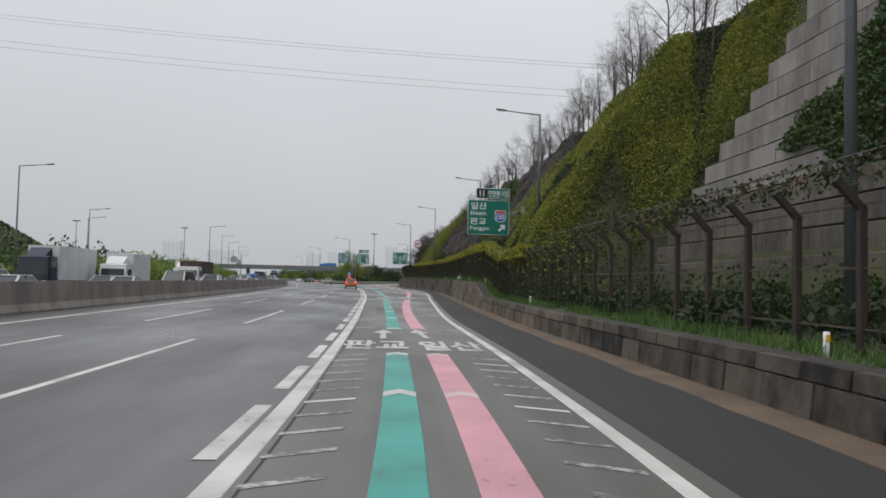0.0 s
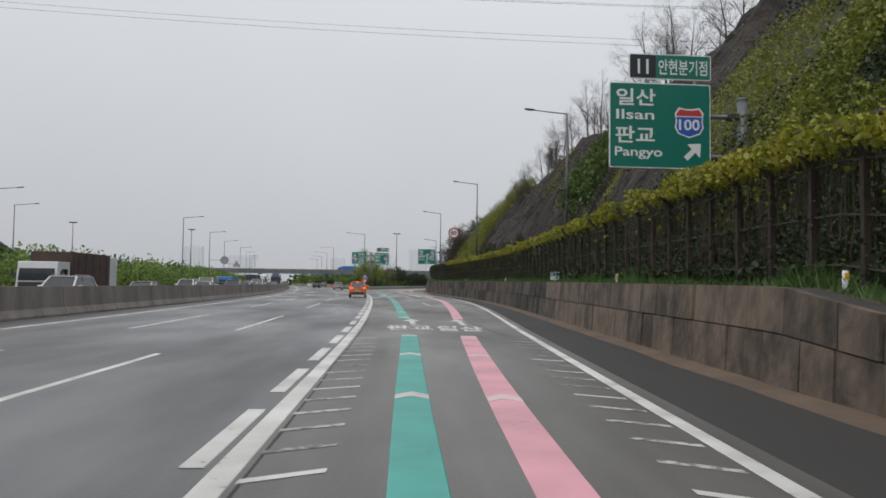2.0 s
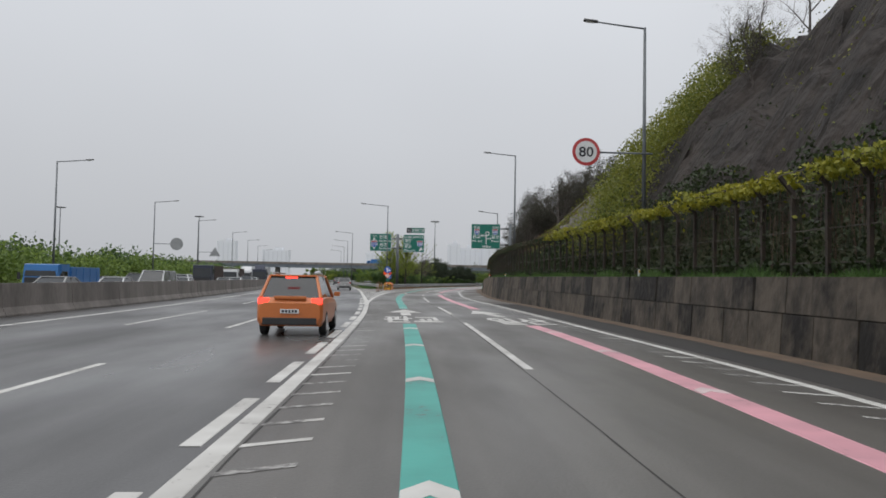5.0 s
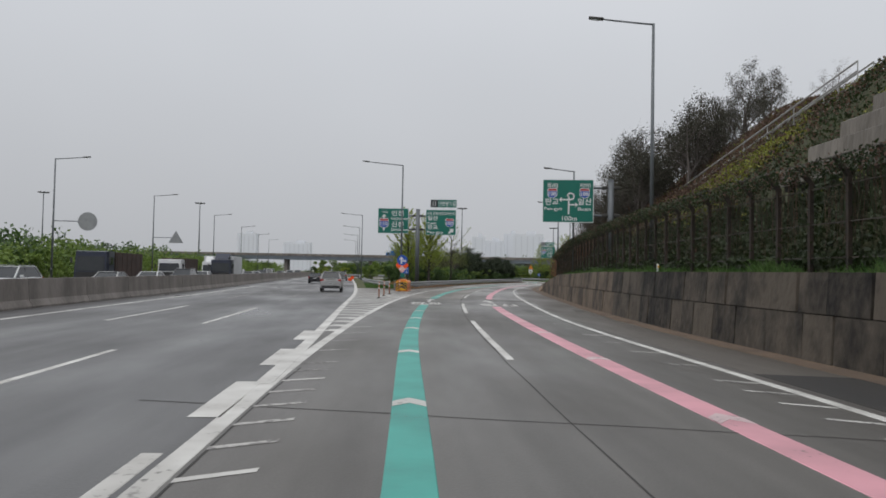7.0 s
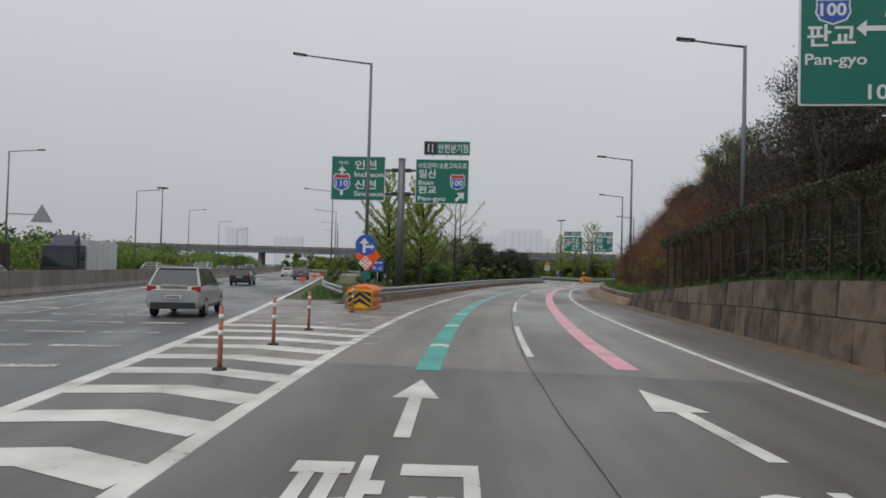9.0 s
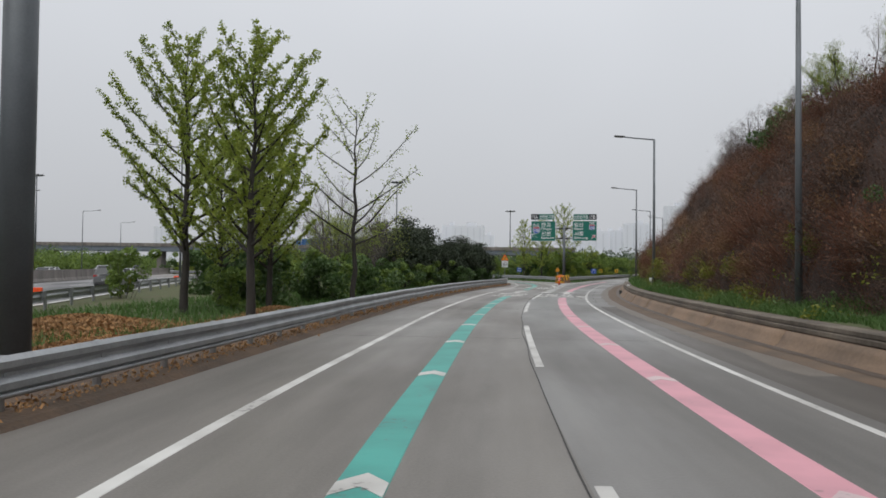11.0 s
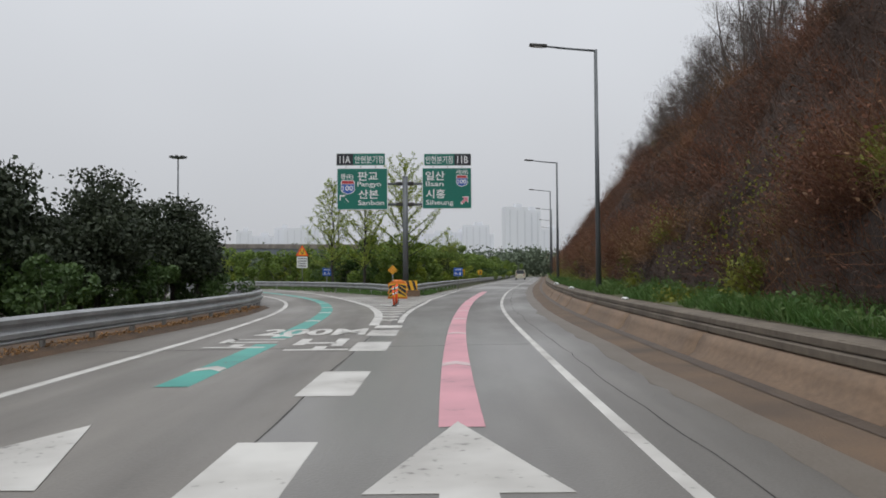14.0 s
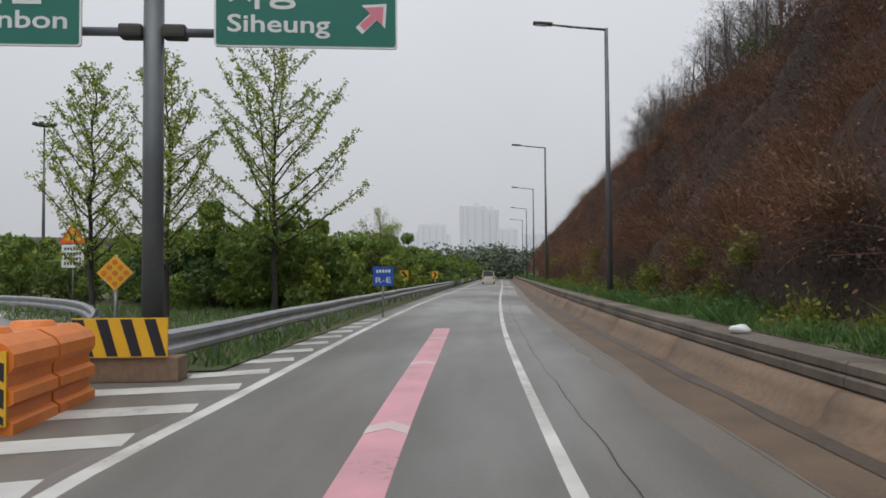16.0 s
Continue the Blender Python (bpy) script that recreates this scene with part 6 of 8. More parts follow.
stuff("fence_creeper", leaf_quads(np.array(c), 0.042, 0.6), IVY_DARK, "dark creeper leaves grown through the fence", "creeper")
stuff("fence_creeper", leaf_quads(np.array(c2), 0.07, 0.5), IVY_YELLOW, "bright yellow-green creeper heaped along the fence top", "creeper")
half = rng.random(len(c3)) < 0.78
stuff("fence_creeper", leaf_quads(c3[half], 0.045, 0.6), IVY_DARK, "dark green creeper along the fence top", "creeper")
stuff("fence_creeper", leaf_quads(c3[~half], 0.045, 0.6), BROWN_LEAF, "brown dry creeper along the fence top", "creeper")
# dead vines hanging down inside the fence
y = rng.uniform(27, 215, 15000)
y = y[np.array([noise.noise((a * 0.5, 9, 4)) > -0.25 for a in y.tolist()])]
N = len(y)
drop = rng.uniform(0.3, 2.3, N) * np.array([0.7 + 0.6 * noise.noise((a * 0.8, 2, 4)) for a in y.tolist()])
top = wall_points(FENCE_OFF + 0.1 + rng.uniform(-0.1, 0.25, N), y, rng.uniform(1.7, 2.6, N))
low = top + np.stack([0.08 * rng.normal(size=N), 0.12 * rng.normal(size=N), -np.minimum(drop, 2.2)], -1)
side = np.stack([0 * y, rng.uniform(0.012, 0.035, N), 0 * y], -1)
vines = np.stack([top - side, top + side, low + side * 0.4, low - side * 0.4], 1)
pick = rng.random(N) < 0.5
stuff("fence_vines", vines[pick], BROWN_LEAF, "brown dead vines hanging inside the fence", "creeper")
stuff("fence_vines", vines[~pick], IVY_DARK, "dark green vines hanging inside the fence", "creeper")
# grass strips
y = np.concatenate([rng.uniform(-20, 219, 32000), rng.uniform(219, 330, 80000), rng.uniform(330, 500, 24000)])
o = np.where(y < 219, rng.uniform(0.8, 1.5, len(y)), 0.78 + rng.uniform(0, 1, len(y)) ** 1.3 * 2.5)
m = np.array([noise.noise((a * 0.35, b * 0.9, 17)) + 0.6 * noise.noise((a * 1.1, b * 1.6, 5)) for a, b in zip(y.tolist(), o.tolist())])
ok = m > -0.3 + np.where(y < 219, 0, np.clip((o - 1.7) * 0.4, 0, 1))
y, o, m = y[ok], o[ok], m[ok]
c = slope_points(o, y)
stuff("grass", blade_quads(c, np.clip(0.2 + 0.32 * m, 0.1, 0.5), 0.55, 0.012), GRASS, "fresh green grass along the top of the wall", "grass")
ok = (m > 0.12) & (rng.random(len(m)) < 0.3) & (y > 215)
c = c[ok] + np.stack([0 * m[ok], 0 * m[ok], rng.uniform(0.05, 0.5, ok.sum()) * np.clip(m[ok] + 0.4, 0, 1)], -1)
stuff("weeds", leaf_quads(c, 0.055, 0.1), WEED, "leafy green weeds among the grass", "weeds")
# brown brush of the later slope
c = on_hill(60000, 168, 210, 2.0, 17, lambda o, y: rng.random() < (y - 164) / 20, 0.6)
stuff("brush", leaf_quads(c, 0.075, -0.2), BROWN_LEAF, "dull brown dry brush behind the fence", "brush")
# long shoots hanging over the rock
c = []
for k in range(420):
    y, o = rng.uniform(89, 98), rng.uniform(6.5, 9.5)
    if noise.noise((y * 0.3, o * 0.3, 61)) < -0.2:
        continue
    p = hill_at(float(o), float(y))
    n = int(rng.integers(14, 34))
    s = np.linspace(0, 1, n)[:, None]
    c.append(np.array(p) + np.array((-0.75, 0.0, 0.7)) + np.concatenate([-s * rng.uniform(0.5, 1.9), rng.normal() * 0.3 * s, -s * rng.uniform(1.0, 3.2)], 1) + rng.normal(size=(n, 3)) * 0.09)
stuff("creeper", leaf_quads(np.concatenate(c), 0.13, 1.6), SHOOT, "long green shoots hanging down over the rock", "creeper")
def heap(o, y):
    """How high the brush stands over the soil."""
    a = abs(noise.noise((o * 0.2 + 0.4 * noise.noise((y * 0.3, o * 0.3, 4)), y * 0.17, 12))) ** 0.6
    b = abs(noise.noise((o * 0.5, y * 0.42, 31))) ** 0.6
    return 0.1 + 1.9 * a + 0.95 * b + 0.1 * noise.noise((o * 3, y * 3, 2))


def crest(y):
    """Offset of the slope's upper edge."""
    return 2.6 + (ridge(y) - wall_top(y)) / 1.22


v, f, swell = [], [], []
by, bo = np.arange(206, 400, 0.42), np.arange(2.0, 16.6, 0.4)
for y in by.tolist():
    fade = min(1.0, (y - 205) / 5)
    for o in bo.tolist():
        lift = heap(o, y) * fade * min(1.0, (o - 1.9) / 1.2) * (0.85 if o < crest(y) else 0.6)
        if 248 < y < 280:
            lift *= max(0.0, 1 - 2.2 * sum(bool(bare(o + i, y + j)) for i in (-2.4, -1.2, 0, 1.2, 2.4) for j in (-2.4, -1.2, 0, 1.2, 2.4)) / 25)
        p = WALL.at(y + 0.1 * noise.noise((o * 2, y * 2, 1)), o)
        v.append((p.x - 0.55 * lift, p.y, hill_z(o, y) - 0.35 + 0.75 * lift))
        swell.append(lift)
m = len(bo)
for i in range(len(by) - 1):
    for j in range(m - 1):
        if bo[j] < crest(by[i]) + 1.2 and not bare(float(bo[j]), float(by[i])):
            f.append((i * m + j, i * m + j + 1, (i + 1) * m + j + 1, (i + 1) * m + j))
tagged(data("brush_cover", v, f, BRUSH, smooth=True), "thick matted brush, painted dark as shade under the stems", "brush", kind="stuff")
# fine stems and dry leaves standing out of the mat; colour patches, hollows darkened as shade
grid = np.array(v).reshape(len(by), m, 3)
N = 300000
fi, fj = rng.uniform(0, 1, N) ** 1.15 * (len(by) - 1.01), rng.uniform(0, m - 1.01, N)
a, b = fi.astype(int), fj.astype(int)
ok = (bo[b] < np.array([crest(q) for q in by.tolist()])[a] + 0.6) & np.array([not bare(float(bo[q]), float(by[p])) for p, q in zip(a.tolist(), b.tolist())])
fi, fj, a, b = fi[ok], fj[ok], a[ok], b[ok]
u, w = (fi - a)[:, None], (fj - b)[:, None]
root = (grid[a, b] * (1 - u) + grid[a + 1, b] * u) * (1 - w) + (grid[a, b + 1] * (1 - u) + grid[a + 1, b + 1] * u) * w
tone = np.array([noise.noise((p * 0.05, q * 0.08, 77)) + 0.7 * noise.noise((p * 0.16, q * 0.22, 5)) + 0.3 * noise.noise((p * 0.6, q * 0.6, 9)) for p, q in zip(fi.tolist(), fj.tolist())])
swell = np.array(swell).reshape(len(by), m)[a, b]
# low swell picks darker leaves, so crease shade is put into the colour
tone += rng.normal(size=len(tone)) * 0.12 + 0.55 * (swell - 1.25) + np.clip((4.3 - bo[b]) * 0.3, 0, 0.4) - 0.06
d = rng.normal(size=root.shape) * 0.6 + (-0.5, 0, 0.9)
d /= np.linalg.norm(d, axis=1)[:, None]
tip = root + d * (rng.uniform(0.25, 1.1, len(root)) * np.clip(1 + 0.8 * tone, 0.4, 1.6))[:, None]
w = rng.normal(size=root.shape)
w *= (0.008 / np.linalg.norm(w, axis=1))[:, None]
stem = np.stack([root - d * 0.1 - w, root - d * 0.1 + w, tip + w * 0.4, tip - w * 0.4], 1)
dry = leaf_quads(root + (tip - root) * rng.uniform(0.4, 1, len(root))[:, None], 0.04, -0.1)
for lo, hi, material, label in ((-9, -0.32, DUSK_LEAF, "dark bare brush on the slope"), (-0.32, 0.05, BROWN_LEAF, "dull brown dry brush on the slope"), (0.05, 0.42, RUST_LEAF, "rust-brown dry brush on the slope"), (0.42, 9, OCHRE_LEAF, "ochre dry brush in patches on the slope")):
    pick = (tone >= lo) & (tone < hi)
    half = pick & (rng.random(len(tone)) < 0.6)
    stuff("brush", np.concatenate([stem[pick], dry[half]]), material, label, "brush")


def clumps(n, y0, y1, o0, o1, r0, r1, stems, leaves, near=1.0):
    """Rounded heaps of thin stems that fan out from the slope, and the small dry leaves on them."""
    y, o = y0 + (y1 - y0) * rng.uniform(0, 1, n) ** near, rng.uniform(o0, o1, n)
    ok = o < np.array([crest(b) - 0.6 for b in y.tolist()])
    y, o = y[ok], o[ok]
    ok = np.array([not (b > 250 and bare(a, b)) for a, b in zip(o.tolist(), y.tolist())])
    rise = np.array([heap(a, b) * 0.85 * min(1.0, max(0.0, (a - 1.9) / 1.2)) for a, b in zip(o[ok].tolist(), y[ok].tolist())])
    foot, r = slope_points(o[ok], y[ok]) + np.stack([-0.55 * rise - 0.1, 0 * rise, 0.75 * rise - 0.2], 1), rng.uniform(r0, r1, ok.sum())

    def fan(k):
        i = np.repeat(np.arange(len(r)), k)
        d = rng.normal(size=(len(i), 3)) * (0.8, 0.8, 0.7) + (-0.6, 0, 0.75)
        d /= np.linalg.norm(d, axis=1)[:, None]
        a = foot[i] + rng.normal(size=(len(i), 3)) * (0.22 * r[i])[:, None] - (0, 0, 0.1)
        return a, a + d * (r[i] * rng.uniform(0.5, 1.08, len(i)))[:, None]

    a, b = fan(stems)
    w = rng.normal(size=a.shape)
    w *= (0.008 / np.linalg.norm(w, axis=1))[:, None]
    thin = np.stack([a - w, a + w, b + w * 0.3, b - w * 0.3], 1)
    a, b = fan(leaves)
    c = a + (b - a) * rng.uniform(0.35, 1, len(a))[:, None] ** 0.6
    return thin, c


for n, k, material, label in ((260, (1.0, 2.1), RUST_LEAF, "rust-brown dry brush in rounded heaps on the slope"), (200, (0.9, 1.9), BROWN_LEAF, "dull brown dry brush in rounded heaps on the slope"), (90, (0.8, 1.6), DUSK_LEAF, "dark bare brush on the slope"), (60, (0.6, 1.2), OCHRE_LEAF, "ochre dry brush in small heaps on the slope")):
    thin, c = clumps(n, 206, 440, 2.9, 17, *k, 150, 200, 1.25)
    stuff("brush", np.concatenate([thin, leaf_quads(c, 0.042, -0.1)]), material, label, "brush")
# separate bushes and green tufts at the foot
for n, k, o0, o1, material, label, size in ((46, (0.9, 1.7), 3.0, 4.6, RUST_LEAF, "round rust-brown bare bushes at the foot of the slope", 0.04), (30, (0.7, 1.3), 2.8, 4.2, OCHRE_LEAF, "ochre dry tufts at the foot of the slope", 0.04), (110, (0.35, 0.8), 1.2, 3.6, IVY_LIGHT, "bright green weeds in tufts along the kerb", 0.05)):
    thin, c = clumps(n, 212, 400, o0, o1, *k, 260, 240, 1.2)
    stuff("weeds" if size > 0.045 else "brush", np.concatenate([thin, leaf_quads(c, size, -0.1)]), material, label, "weeds" if size > 0.045 else "brush")
c = on_hill(70000, 205, 470, 2.9, 19, lambda o, y: o < crest(y) and noise.noise((o * 0.5, y * 0.4, 51)) > -0.35, 0.5)
stuff("brush", blade_quads(c, 0.6, 0.8, 0.009), BROWN_LEAF, "tangled rust-brown stems on the slope", "brush")
# dry straw over the slid soil
y, o = rng.uniform(255, 272, 16000), rng.uniform(2.8, 8, 16000)
ok = np.array([bool(bare(a, b)) and noise.noise((a * 0.9, b * 0.9, 44)) > -0.3 for a, b in zip(o.tolist(), y.tolist())])
stuff("dry_grass", blade_quads(slope_points(o[ok], y[ok]), 0.4, 1.1, 0.01), DRY_REED, "pale dry grass over the slid sandy soil", "grass")
c = on_hill(20000, 208, 470, 6, 19, lambda o, y: o < crest(y) and rng.random() < (o - 5) / 10, 1.0)
stuff("brush", blade_quads(c, 1.2, 0.45, 0.01), BUD, "grey-brown thin stems high on the slope", "brush")
c = on_hill(16000, 205, 470, 2.9, 19, lambda o, y: o < crest(y), 0.3)
stuff("brush", blade_quads(c, 1.3, 0.5, 0.009), TWIG, "thin bare stems standing in the brush", "brush")
c = on_hill(22000, 240, 420, 2.7, 5.0, lambda o, y: noise.noise((y * 0.12, o * 0.5, 2)) > 0.05, 0.2)
stuff("reeds", blade_quads(c, 0.9, 0.8, 0.009), DRY_REED, "pale dry reeds at the foot of the slope", "reeds")
c = on_hill(9000, 222, 300, 2.6, 5, lambda o, y: noise.noise((o * 0.25, y * 0.16, 41)) > 0.3, 0.9)
stuff("creeper", leaf_quads(c + (-0.4, 0, 0.45), 0.05, 0.3), IVY_LIGHT, "patches of green creeper low on the brown slope", "creeper")


# ---- trees ----
def wood(seed, height, spread, levels, twigs, up=0.25, r0=0.13, clear=0.25):
    """Branches as tapered tubes, and the ends of the twigs."""
    r = random.Random(seed)
    verts, faces, tips = [], [], []

    def limb(p, d, length, radius, level):
        segs = 4 if level < 2 else 2
        sides = 6 if level == 0 else (4 if level == 1 else 3)
        ax = d.orthogonal().normalized()
        last = None
        pts = []
        for i in range(segs + 1):
            t = i / segs
            rad = radius * (1 - 0.62 * t)
            b = len(verts)
            ay = d.cross(ax).normalized()
            for k in range(sides):
                a = 2 * math.pi * k / sides
                verts.append(tuple(p + (ax * math.cos(a) + ay * math.sin(a)) * rad))
            if last is not None:
                for k in range(sides):
                    faces.append((last + k, last + (k + 1) % sides, b + (k + 1) % sides, b + k))
            last = b
            pts.append((p.copy(), d.copy(), rad))
            if i < segs:
                p = p + d * (length / segs)
                d = (d + Vector((r.uniform(-1, 1), r.uniform(-1, 1), r.uniform(-0.5, 1) * up * 2)) * 0.16).normalized()
                ax = (ax - d * ax.dot(d)).normalized()
        if level >= levels:
            tips.append(tuple(p))
            tips.append(tuple(pts[len(pts) // 2][0]))
            return
        n = twigs + (2 if level == 0 else 0)
        for j in range(n):
            t = clear + (1 - clear) * (j + r.random()) / n if level == 0 else 0.25 + 0.75 * (j + r.random()) / n
            q, dd, rad = pts[min(segs, int(t * segs + 0.5))]
            q = pts[int(t * segs)][0].lerp(pts[min(segs, int(t * segs) + 1)][0], t * segs - int(t * segs))
            a = r.uniform(0, 2 * math.pi)
            o = dd.orthogonal().normalized()
            o = Matrix.Rotation(a, 3, dd) @ o
            nd = (dd * (1 - spread) + o * spread + Vector((0, 0, up))).normalized()
            limb(q, nd, length * r.uniform(0.42, 0.62) * (1.15 - 0.5 * t if level == 0 else 1), rad * 0.62, level + 1)
        limb(p, d, length * 0.4, pts[-1][2], level + 1)

    limb(Vector((0, 0, -0.2)), Vector((0, 0, 1)), height * 0.72, r0, 0)
    return verts, faces, np.array(tips)


def tree(name, seed, height, spread, levels, twigs, leaf=None, per=0, size=0.1, blur=0.25, up=0.25, r0=0.13, clear=0.25, bark=TWIG, label="", category="tree"):
    v, f, tips = wood(seed, height, spread, levels, twigs, up, r0, clear)
    ob = empty(name, label=label, category=category)
    data("trunk", v, f, bark, ob, smooth=True)
    if leaf and per:
        c = np.repeat(tips, per, 0) + rng.normal(size=(len(tips) * per, 3)) * blur
        quads("crown", leaf_quads(c, size, 0.2), leaf, ob)
    return ob


def put(ob, places, label=None):
    """Moves the first tree to the first place and copies it to the others: x, y, z, size, turn."""
    for i, (x, y, z, s, t) in enumerate(places):
        m = Matrix.Translation((x, y, z)) @ pose(0, 0, 0, 0, 0, t)
        if i == 0:
            ob.matrix_basis = m @ Matrix.Diagonal((s, s, s, 1))
            base = ob
        else:
            keep = base.scale.copy()
            q = copy_thing(base, m)
            q.matrix_basis = m @ Matrix.Diagonal((s, s, s, 1))


bare = [tree("bare_tree", 11 + k, 5.2, 0.6, 4, 4, BUD, 1, 0.022, 0.12, 0.3, 0.085, 0.1, label="bare grey tree with fine twigs on the slope's crest", category="tree") for k in range(3)]
rr = random.Random(5)
for k, b in enumerate(bare):
    pl = []
    for i in range(24):
        y = 18 + 128 * (i * 3 + k + rr.random()) / 72
        run = (ridge(y) - wall_top(y)) / 1.45
        o = 2.6 + run * rr.uniform(0.86, 1.12)
        p = hill_at(o, y)
        pl.append((p.x, p.y, p.z - 0.2, rr.uniform(0.7, 1.3), rr.uniform(0, 360)))
    for y in (163 + 3 * k, 172 + 3 * k, 181 + 3 * k):
        p = hill_at(14.5 + k, y)
        pl.append((p.x, p.y, p.z - 0.2, rr.uniform(0.3, 0.45), rr.uniform(0, 360)))
    for i in range(22):
        y = 212 + 210 * (i * 3 + k + rr.random()) / 66
        o = 2.6 + (ridge(y) - wall_top(y)) / 1.2 * rr.uniform(0.95, 1.25)
        p = hill_at(o, y)
        pl.append((p.x, p.y, p.z - 0.2, rr.choice((0.4, 0.5, 0.8)) if y < 306 else rr.uniform(1.0, 1.6), rr.uniform(0, 360)))
    for i in range(26):
        y = 303 + 100 * (i * 3 + k + rr.random()) / 78
        p = hill_at(2.6 + (ridge(y) - wall_top(y)) / 1.2 * rr.uniform(0.82, 1.2), y)
        pl.append((p.x, p.y, p.z - 0.2, rr.uniform(0.9, 1.6), rr.uniform(0, 360)))
    pl += [(-41.5 - k, 262 + 6 * k, 0, 1.25 + 0.2 * k, 60 * k), (-40 - k, 272 + 5 * k, 0, 1.3, 200 + 30 * k)]
    put(b, pl)
dark = [tree("budding_tree", 31 + k, 5.0, 0.6, 4, 4, BUD_DARK, 2, 0.045, 0.16, 0.25, 0.12, 0.15, label="dark half-bare tree with brown buds on the slope", category="tree") for k in range(2)]
for k, b in enumerate(dark):
    pl = []
    for i in range(15):
        y = 194 + 24 * (i * 2 + k + rr.random()) / 30
        p = hill_at(rr.uniform(4.5, 15), y)
        pl.append((p.x, p.y, p.z - 0.2, rr.uniform(0.7, 1.15), rr.uniform(0, 360)))
    for y, o, z in ((198, 6.5, 1.25), (203, 7.5, 1.45), (207, 6.0, 1.2), (212, 7.0, 1.15), (194, 9.5, 1.3)):
        p = hill_at(o + k, y + 2 * k)
        pl.append((p.x, p.y, p.z - 0.2, z, rr.uniform(0, 360)))
    for i in range(6):
        p = hill_at(rr.uniform(11, 18), 197 + 3.2 * i + k)
        pl.append((p.x, p.y, p.z - 0.2, rr.uniform(1.0, 1.3), rr.uniform(0, 360)))
    for y, o in ((137, 9), (131, 12), (243, 12), (268, 12.5), (284, 13.5)):
        p = hill_at(o + k, y + 3 * k)
        pl.append((p.x, p.y, p.z - 0.2, rr.uniform(0.6, 0.9), rr.uniform(0, 360)))
    put(b, pl)

def leader_tree(seed, height, clear, reach, limbs, leaf, per, size, label, r0=0.15, rise=0.55, droop=0.25):
    """A tree with one straight leader, long limbs all round and leaves in tufts along them."""
    r = random.Random(seed)
    verts, faces, tufts = [], [], []

    def path(pts, ra, rb, sides):
        for i, p in enumerate(pts):
            d = (pts[min(i + 1, len(pts) - 1)] - pts[max(i - 1, 0)]).normalized()
            ax = d.orthogonal().normalized()
            ay = d.cross(ax)
            rad = ra + (rb - ra) * i / (len(pts) - 1)
            b = len(verts)
            for k in range(sides):
                a = 2 * math.pi * k / sides
                verts.append(tuple(p + (ax * math.cos(a) + ay * math.sin(a)) * rad))
            if i:
                for k in range(sides):
                    faces.append((b - sides + k, b - sides + (k + 1) % sides, b + (k + 1) % sides, b + k))

    trunk = [Vector((0.12 * r.uniform(-1, 1) * min(1, i / 3), 0.12 * r.uniform(-1, 1) * min(1, i / 3), height * i / 10 - 0.15)) for i in range(11)]
    path(trunk, r0, 0.015, 8)
    for i in range(limbs):
        t = clear + (1 - clear) * (i + r.random() * 0.8) / limbs
        k = min(9, int(t * 10))
        p = trunk[k].lerp(trunk[k + 1], t * 10 - k)
        u = (t - clear) / (1 - clear)
        length = reach * (0.75 + 0.35 * math.sin(min(1, u * 2.2) * math.pi / 2) - 0.85 * u ** 1.4) * r.uniform(0.7, 1.15)
        a = i * 2.4 + r.uniform(-0.5, 0.5)
        d = Vector((math.cos(a), math.sin(a), rise * r.uniform(0.6, 1.3) + 0.5 * u)).normalized()
        pts = [p]
        for q in range(6):
            d = (d + Vector((r.uniform(-1, 1) * 0.12, r.uniform(-1, 1) * 0.12, r.uniform(-0.02, 0.16)))).normalized()
            pts.append(pts[-1] + d * (length / 6))
        path(pts, max(0.014, r0 * 0.42 * (1 - 0.75 * u)), 0.008, 5)
        n = max(4, int(length / 0.24))
        for q in range(n):
            v = 0.18 + 0.82 * (q + r.random()) / n
            m = min(5, int(v * 6))
            b = pts[m].lerp(pts[m + 1], v * 6 - m)
            e = (Vector((r.uniform(-1, 1), r.uniform(-1, 1), r.uniform(-0.5, 0.7) - droop)) + d * 0.6).normalized() * r.uniform(0.2, 0.75) * (1.2 - 0.6 * v) * min(1.0, length / 2)
            path([b, b + e * 0.5, b + e - Vector((0, 0, 0.06))], 0.009, 0.004, 3)
            for w in (0.35, 0.7, 1.0):
                tufts.append(tuple(b + e * w))
            tufts.append(tuple(b))
    ob = empty("young_tree", label=label, category="tree")
    data("trunk", verts, faces, BARK, ob, smooth=True)
    c = np.repeat(np.array(tufts), per, 0)
    quads("crown", leaf_quads(c + rng.normal(size=c.shape) * 0.075, size, 0.3), leaf, ob)
    return ob


# leafy trees in the island and by the second nose
put(leader_tree(301, 13.0, 0.24, 6.2, 42, SPRING, 9, 0.066, "tall dark-trunked tree in fresh green leaf behind the rail", 0.24, 0.5), [(-37.15, 235.7, 0, 0.7, 20), (-38.5, 241.5, 0, 0.58, 200)])
put(leader_tree(302, 14.5, 0.22, 6.6, 42, SPRING, 9, 0.066, "tall dark-trunked tree in fresh green leaf behind the rail", 0.25, 0.5), [(-40.9, 238.8, 0, 0.7, 130), (-41.6, 244, 0, 0.5, 250)])
put(leader_tree(303, 9.6, 0.3, 5.6, 18, SPRING, 2, 0.05, "thin tree with long limbs and few opening leaves", 0.15, 0.32), [(-35.9, 245.7, 0, 0.97, 40)])
put(leader_tree(304, 9.6, 0.18, 3.4, 44, SPRING, 5, 0.055, "slender cone-shaped tree in light-green leaf behind the rail", 0.12, 0.6), [(-26.8, 332, 0, 1.0, 0), (-24.0, 331.5, 0, 1.04, 120)])
